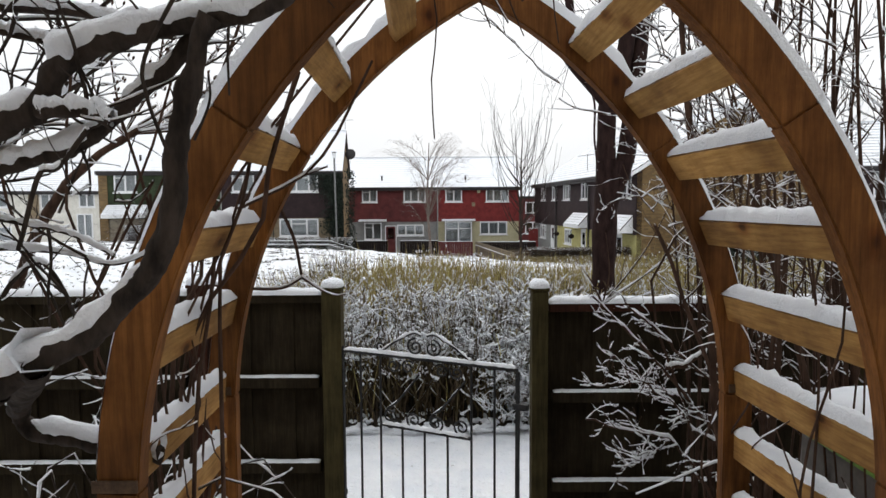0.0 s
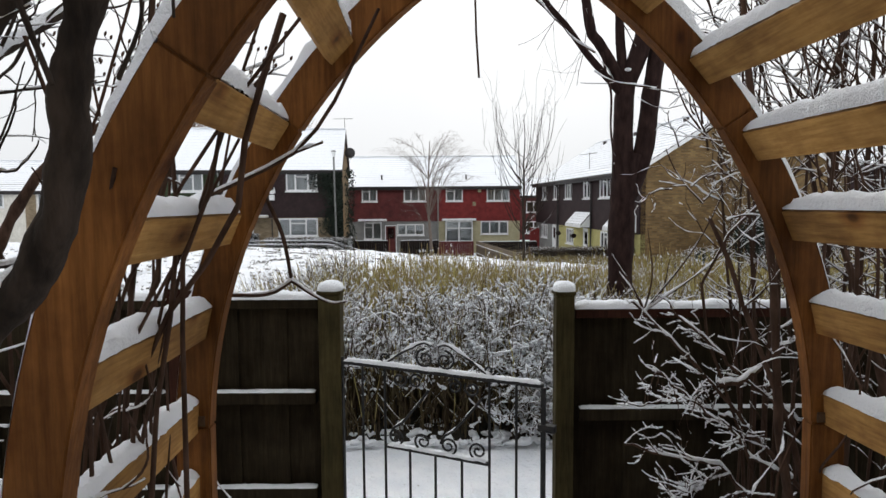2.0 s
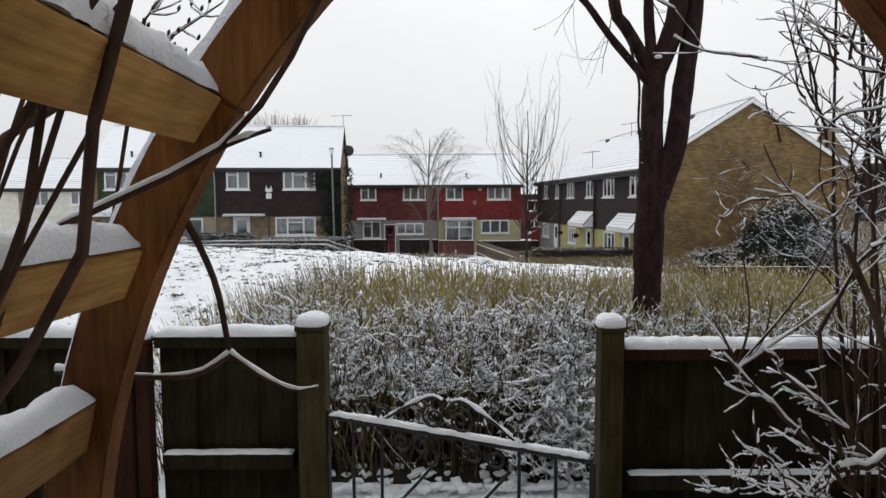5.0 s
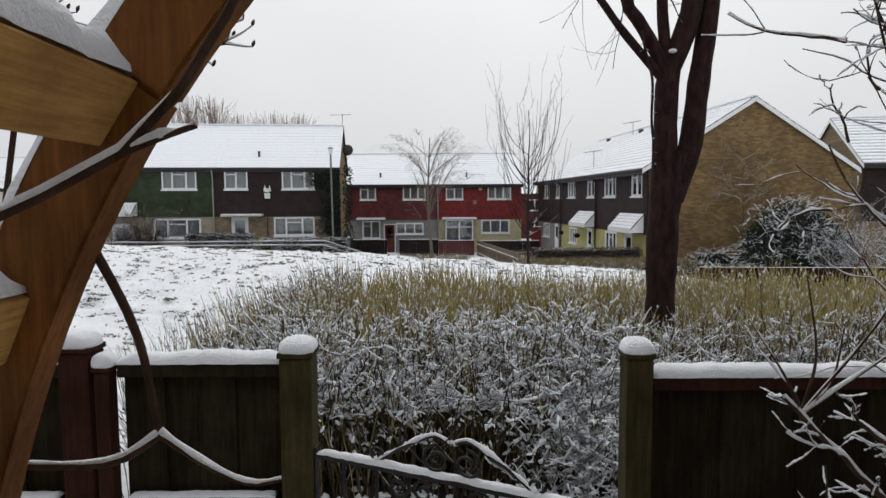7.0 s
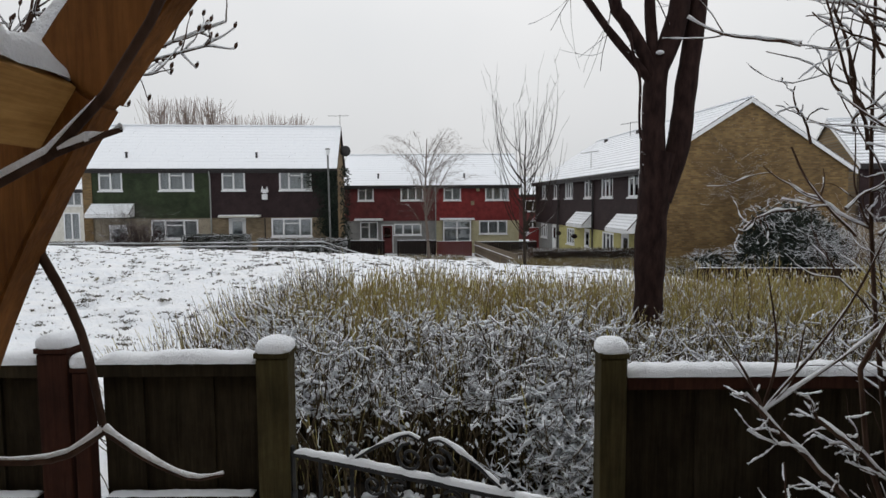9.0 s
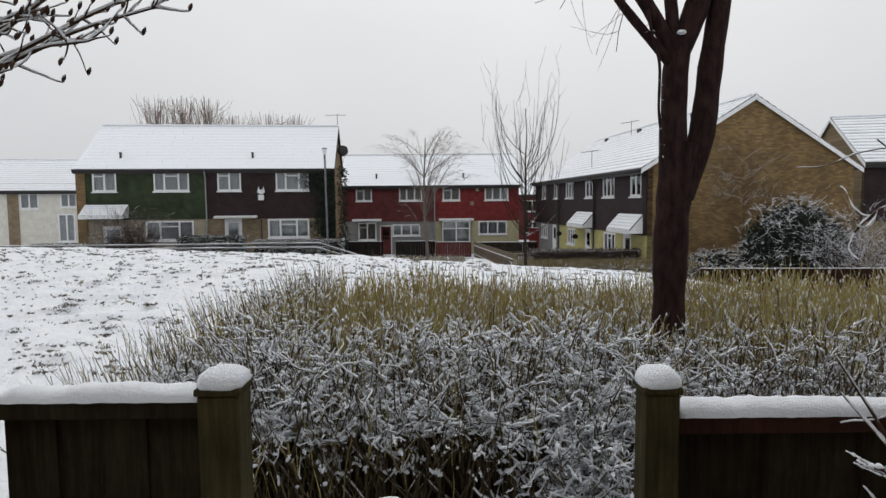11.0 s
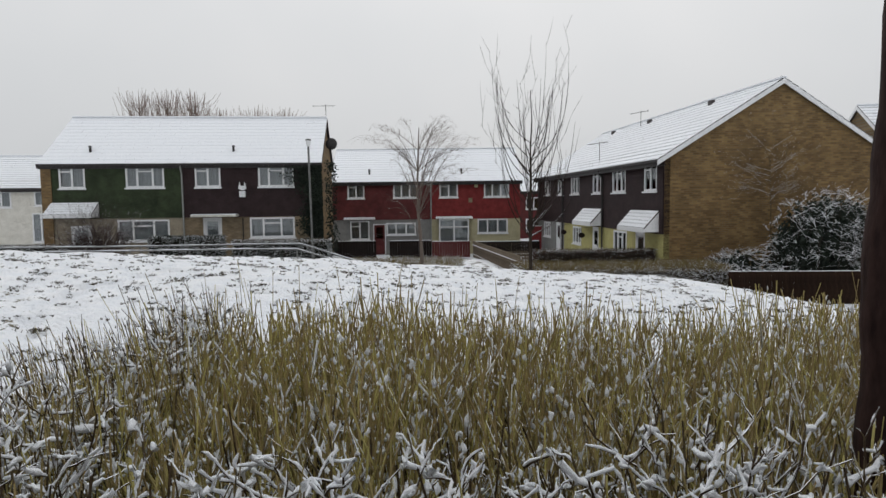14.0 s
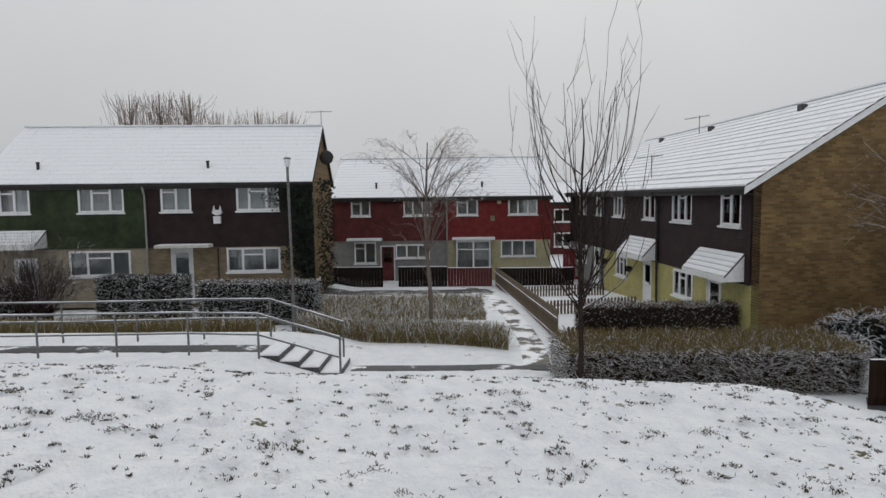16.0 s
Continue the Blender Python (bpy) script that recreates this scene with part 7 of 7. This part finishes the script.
def board_wall(x0, x1, y, z, h, m, label, turn=0.0, snow=0.03):
    t = thing("low_fence", pose(x0, y, z, 0, 0, turn), label, "fence", "low fences")
    n = max(2, int((x1 - x0) / 0.16))
    w = (x1 - x0) / n
    me = None
    for i in range(n):
        if me is None:
            ob = part("board", boxes((0.004, w - 0.004, 0, 0.025, 0.02, h), bevel=0.003), m, t)
            me = ob.data
        else:
            ob = new("board", me)
            ob.parent = t
        ob.location = (i * w, 0.006 * (i % 2), 0)
    part("capping", boxes((0, x1 - x0, -0.02, 0.05, h + 0.001, h + 0.035)), m, t)
    strip("capping_snow", t, 0, x1 - x0, -0.025, 0.055, h + 0.034, snow, seed=int(x0 * 7), step=0.12)


board_wall(-6.9, -3.9, 43.4, -1.95, 1.18, BLACK_WOOD, "low black-brown boarded front fence with snow")
board_wall(-3.05, -0.36, 43.4, -1.95, 1.18, BLACK_WOOD, "low black-brown boarded front fence with snow")
board_wall(-0.34, 2.1, 43.4, -1.95, 1.10, MAROON_TILE, "low dark red front wall with snow on top")
board_wall(2.45, 6.6, 43.6, -1.95, 1.05, BLACK_WOOD, "low black boarded fence with snow")
board_wall(6.4, 8.0, 46.0, -1.95, 1.9, RED_TILE, "tall dark red boarded side gate")
board_wall(8.9, 15.2, 22.7, -1.5, 1.0, BROWN_BOARD, "dark brown boarded fence below the bank", -4, 0.012)
board_wall(-19.5, -14.2, 31.2, -1.4, 0.9, BLACK_WOOD, "low dark boarded front fence")

# ivy on the corner of the brown house
rng = np.random.default_rng(111)
t = thing("ivy", pose(0, 0, 0), "dark ivy climbing the corner of the house to the eaves", "ivy")


def leaves(n, place, size, m, parent, name="leaves", seed=1, droop=0.3):
    """Small folded leaves at the places given."""
    r = np.random.default_rng(seed)
    c = np.array([place(r) for _ in range(n)])
    a = r.uniform(0, 6.28, n)
    s = size * r.uniform(0.6, 1.3, n)
    u = np.stack([np.cos(a), np.sin(a) * 0.6, r.normal(0, 0.35, n)], -1)
    w = np.stack([-np.sin(a) * 0.5, np.cos(a) * 0.4, r.uniform(0.4, 1.0, n)], -1)
    u, w = u * s[:, None], w * s[:, None]
    v = np.stack([c - w, c + u, c + w, c - u], 1).reshape(-1, 3)
    q = np.arange(4 * n).reshape(n, 4)
    return tagged(fast_mesh(name, [(v, q)], m, parent, smooth=False), kind="stuff")


def ivy_place(r):
    z = r.uniform(-1.3, 3.6)
    wdt = 1.5 * (0.55 + 0.45 * math.sin(z * 1.3 + 0.6) ** 2) * (0.5 + 0.5 * (z + 1.3) / 4.9)
    x = -5.72 - abs(r.normal(0, 0.5)) * wdt
    return (x, 35.36 + (x + 5.7) * 0.087 - 0.10 - abs(r.normal(0, 0.07)), z)


leaves(9000, ivy_place, 0.055, EVERGREEN, t, seed=3)
leaves(1100, lambda r: (-5.62 + abs(r.normal(0, 0.09)), r.uniform(35.4, 38.5), r.uniform(-0.9, 3.9)), 0.055, EVERGREEN, t, seed=4)


def evergreen_bush(c, size, seed, label, n=9000, arms=70):
    """A dark rounded bush: a leafy inside and arching outer sprays that carry the snow."""
    rng = np.random.default_rng(seed)
    t = thing("bush", pose(*c), label, "bush", "bushes by the gable")
    inner, outer = [], []
    for i in range(arms):
        d = rng.normal(0, 1, 3)
        d[2] = abs(d[2]) * 0.8 + 0.1
        d = d / np.linalg.norm(d) * np.array(size) * rng.uniform(0.75, 1.05)
        l = as_limb([(0, 0, 0.0), d * 0.5 + np.array([0, 0, 0.25 * size[2]]), d * 0.85 + np.array([0, 0, 0.12 * size[2]]), d + np.array([0, 0, -0.08 * size[2]])], 0.03, 0.009)
        inner.append(l)
        for j in range(12):
            q = l[0][rng.integers(4, 8)]
            grow(rng, q, d / np.linalg.norm(d) + rng.normal(0, 0.7, 3), rng.uniform(0.2, 0.5), 0.0075, 1, outer, rise=-0.6, kids=(2, 3), wobble=0.16, k=5)
    limb_meshes(t, inner, DARK_BARK, rng, False, big=0.9)
    limb_meshes(t, outer, DARK_BARK, rng, True, cover=0.8, fat=1.35, big=0.9, tilt=0.92)
    ends = np.array([l[0][j] for l in inner for j in (2, 3, 4, 5)])

    def at(r):
        q = ends[r.integers(0, len(ends))] + r.normal(0, 0.07, 3) * np.array(size)
        return (q[0], q[1], max(0.05, q[2]))
    leaves(n, at, 0.06, EVERGREEN, t, "foliage", seed=seed)


evergreen_bush((13.6, 25.4, -1.5), (2.7, 1.2, 3.85), 121, "large dark evergreen bush frosted with snow", 52000, 110)
evergreen_bush((10.9, 26.2, -1.5), (1.3, 0.8, 1.5), 123, "low dark bush beside the brick gable", 8000, 40)

rng = np.random.default_rng(122)
t = thing("shrub", pose(15.6, 24.4, -1.6), "sprawling bare shrub with frosted twigs beside the evergreen", "shrub")
limbs = []
for i in range(46):
    grow(rng, (rng.normal(0, 0.35), rng.normal(0, 0.2), 0), (rng.normal(0, 0.7), rng.normal(0, 0.4), 1), rng.uniform(1.5, 2.6), 0.02, 2, limbs, spread=0.6, kids=(4, 5))
limb_meshes(t, limbs, TWIG, rng, True, cover=0.75, fat=0.9, big=0.05, tilt=0.9)

SHRUB_BARK = snowy_bark("purple_brown_twig", (0.030, 0.021, 0.021), (0.075, 0.054, 0.052), 0.0, 0.2)
# bare climber on the gable and the bare bush before the green house
rng = np.random.default_rng(131)
t = thing("tree", pose(12.6, 27.4, -1.2), "bare small tree trained up the brick gable", "tree")
limbs = [as_limb([(0, 0, 0), (0.1, 0.05, 2.0), (0, 0.1, 4.4)], 0.022, 0.012)]
for i in range(22):
    grow(rng, (0.05, 0.05, rng.uniform(2.6, 5.0)), (rng.normal(0, 1), -0.05, rng.uniform(0.3, 1.2)), rng.uniform(0.8, 1.6), 0.009, 2, limbs, spread=0.75, kids=(4, 5), wobble=0.13)
for p, r, lv in limbs:
    p[:, 1] *= 0.35
limb_meshes(t, limbs, HEDGE_STEM, rng, False)
rng = np.random.default_rng(133)
t = thing("shrub", pose(-14.6, 31.0, -1.4), "bare twiggy round shrub in the front garden", "shrub")
limbs = []
for i in range(64):
    grow(rng, (rng.normal(0, 0.1), rng.normal(0, 0.1), 0), (rng.normal(0, 0.45), rng.normal(0, 0.45), 1), rng.uniform(1.5, 2.6), 0.02, 2, limbs, spread=0.5, kids=(4, 5))
limb_meshes(t, limbs, SHRUB_BARK, rng, True, cover=0.15, fat=0.5, big=0.05)


# hanging baskets by the yellow walls
def basket(x, y, z):
    t = thing("hanging_basket", pose(x, y, z), "small dark hanging basket on a bracket", "hanging basket", "hanging baskets")
    bm = bmesh.new()
    bmesh.ops.create_uvsphere(bm, u_segments=14, v_segments=8, radius=0.17, matrix=Matrix.Diagonal((1, 1, 0.8, 1)))
    part("bowl", bm, BLACK_WOOD, t, "", True)
    fast_mesh("bracket", [rods(([(0, 0, 0.1), (0, 0, 0.42)], 0.008), ([(0, 0, 0.42), (0.33, 0.02, 0.42)], 0.01), k=4)], GUTTER, t)


for s in (8.7, 12.0):
    basket(8.64 - 0.082 * s - 0.36, 27.5 + s, -0.1)

# green-rimmed planter in the garden
t = thing("planter", pose(1.52, 1.62, 0), "long grey-brown planter with bright green rim, heaped with snow", "planter")
part("tub", boxes((-0.30, 0.30, -0.44, 0.44, 0, 1.075), bevel=0.02), plain("grey_brown_plastic", (0.085, 0.075, 0.068), (0.14, 0.125, 0.112), 6, 0.5), t)
part("rim", boxes((-0.325, 0.325, -0.465, 0.465, 1.077, 1.112), bevel=0.012), GREEN_PLASTIC, t, "bright green rim")
bm = bmesh.new()
bmesh.ops.create_uvsphere(bm, u_segments=28, v_segments=18, radius=1.0)
for v in bm.verts:
    q = v.co.copy()
    w = Vector((math.copysign(abs(q.x) ** 0.32, q.x) * 0.328, math.copysign(abs(q.y) ** 0.32, q.y) * 0.468, 0))
    v.co = Vector((w.x, w.y, 1.108 + max(0.0, abs(q.z) ** 0.8 * 0.15 if q.z > 0 else 0) * (1 + 0.25 * noise.noise(Vector((w.x * 5, w.y * 5, 0))))))
part("snow_cover", bm, SNOW, t, "deep rounded snow", True)
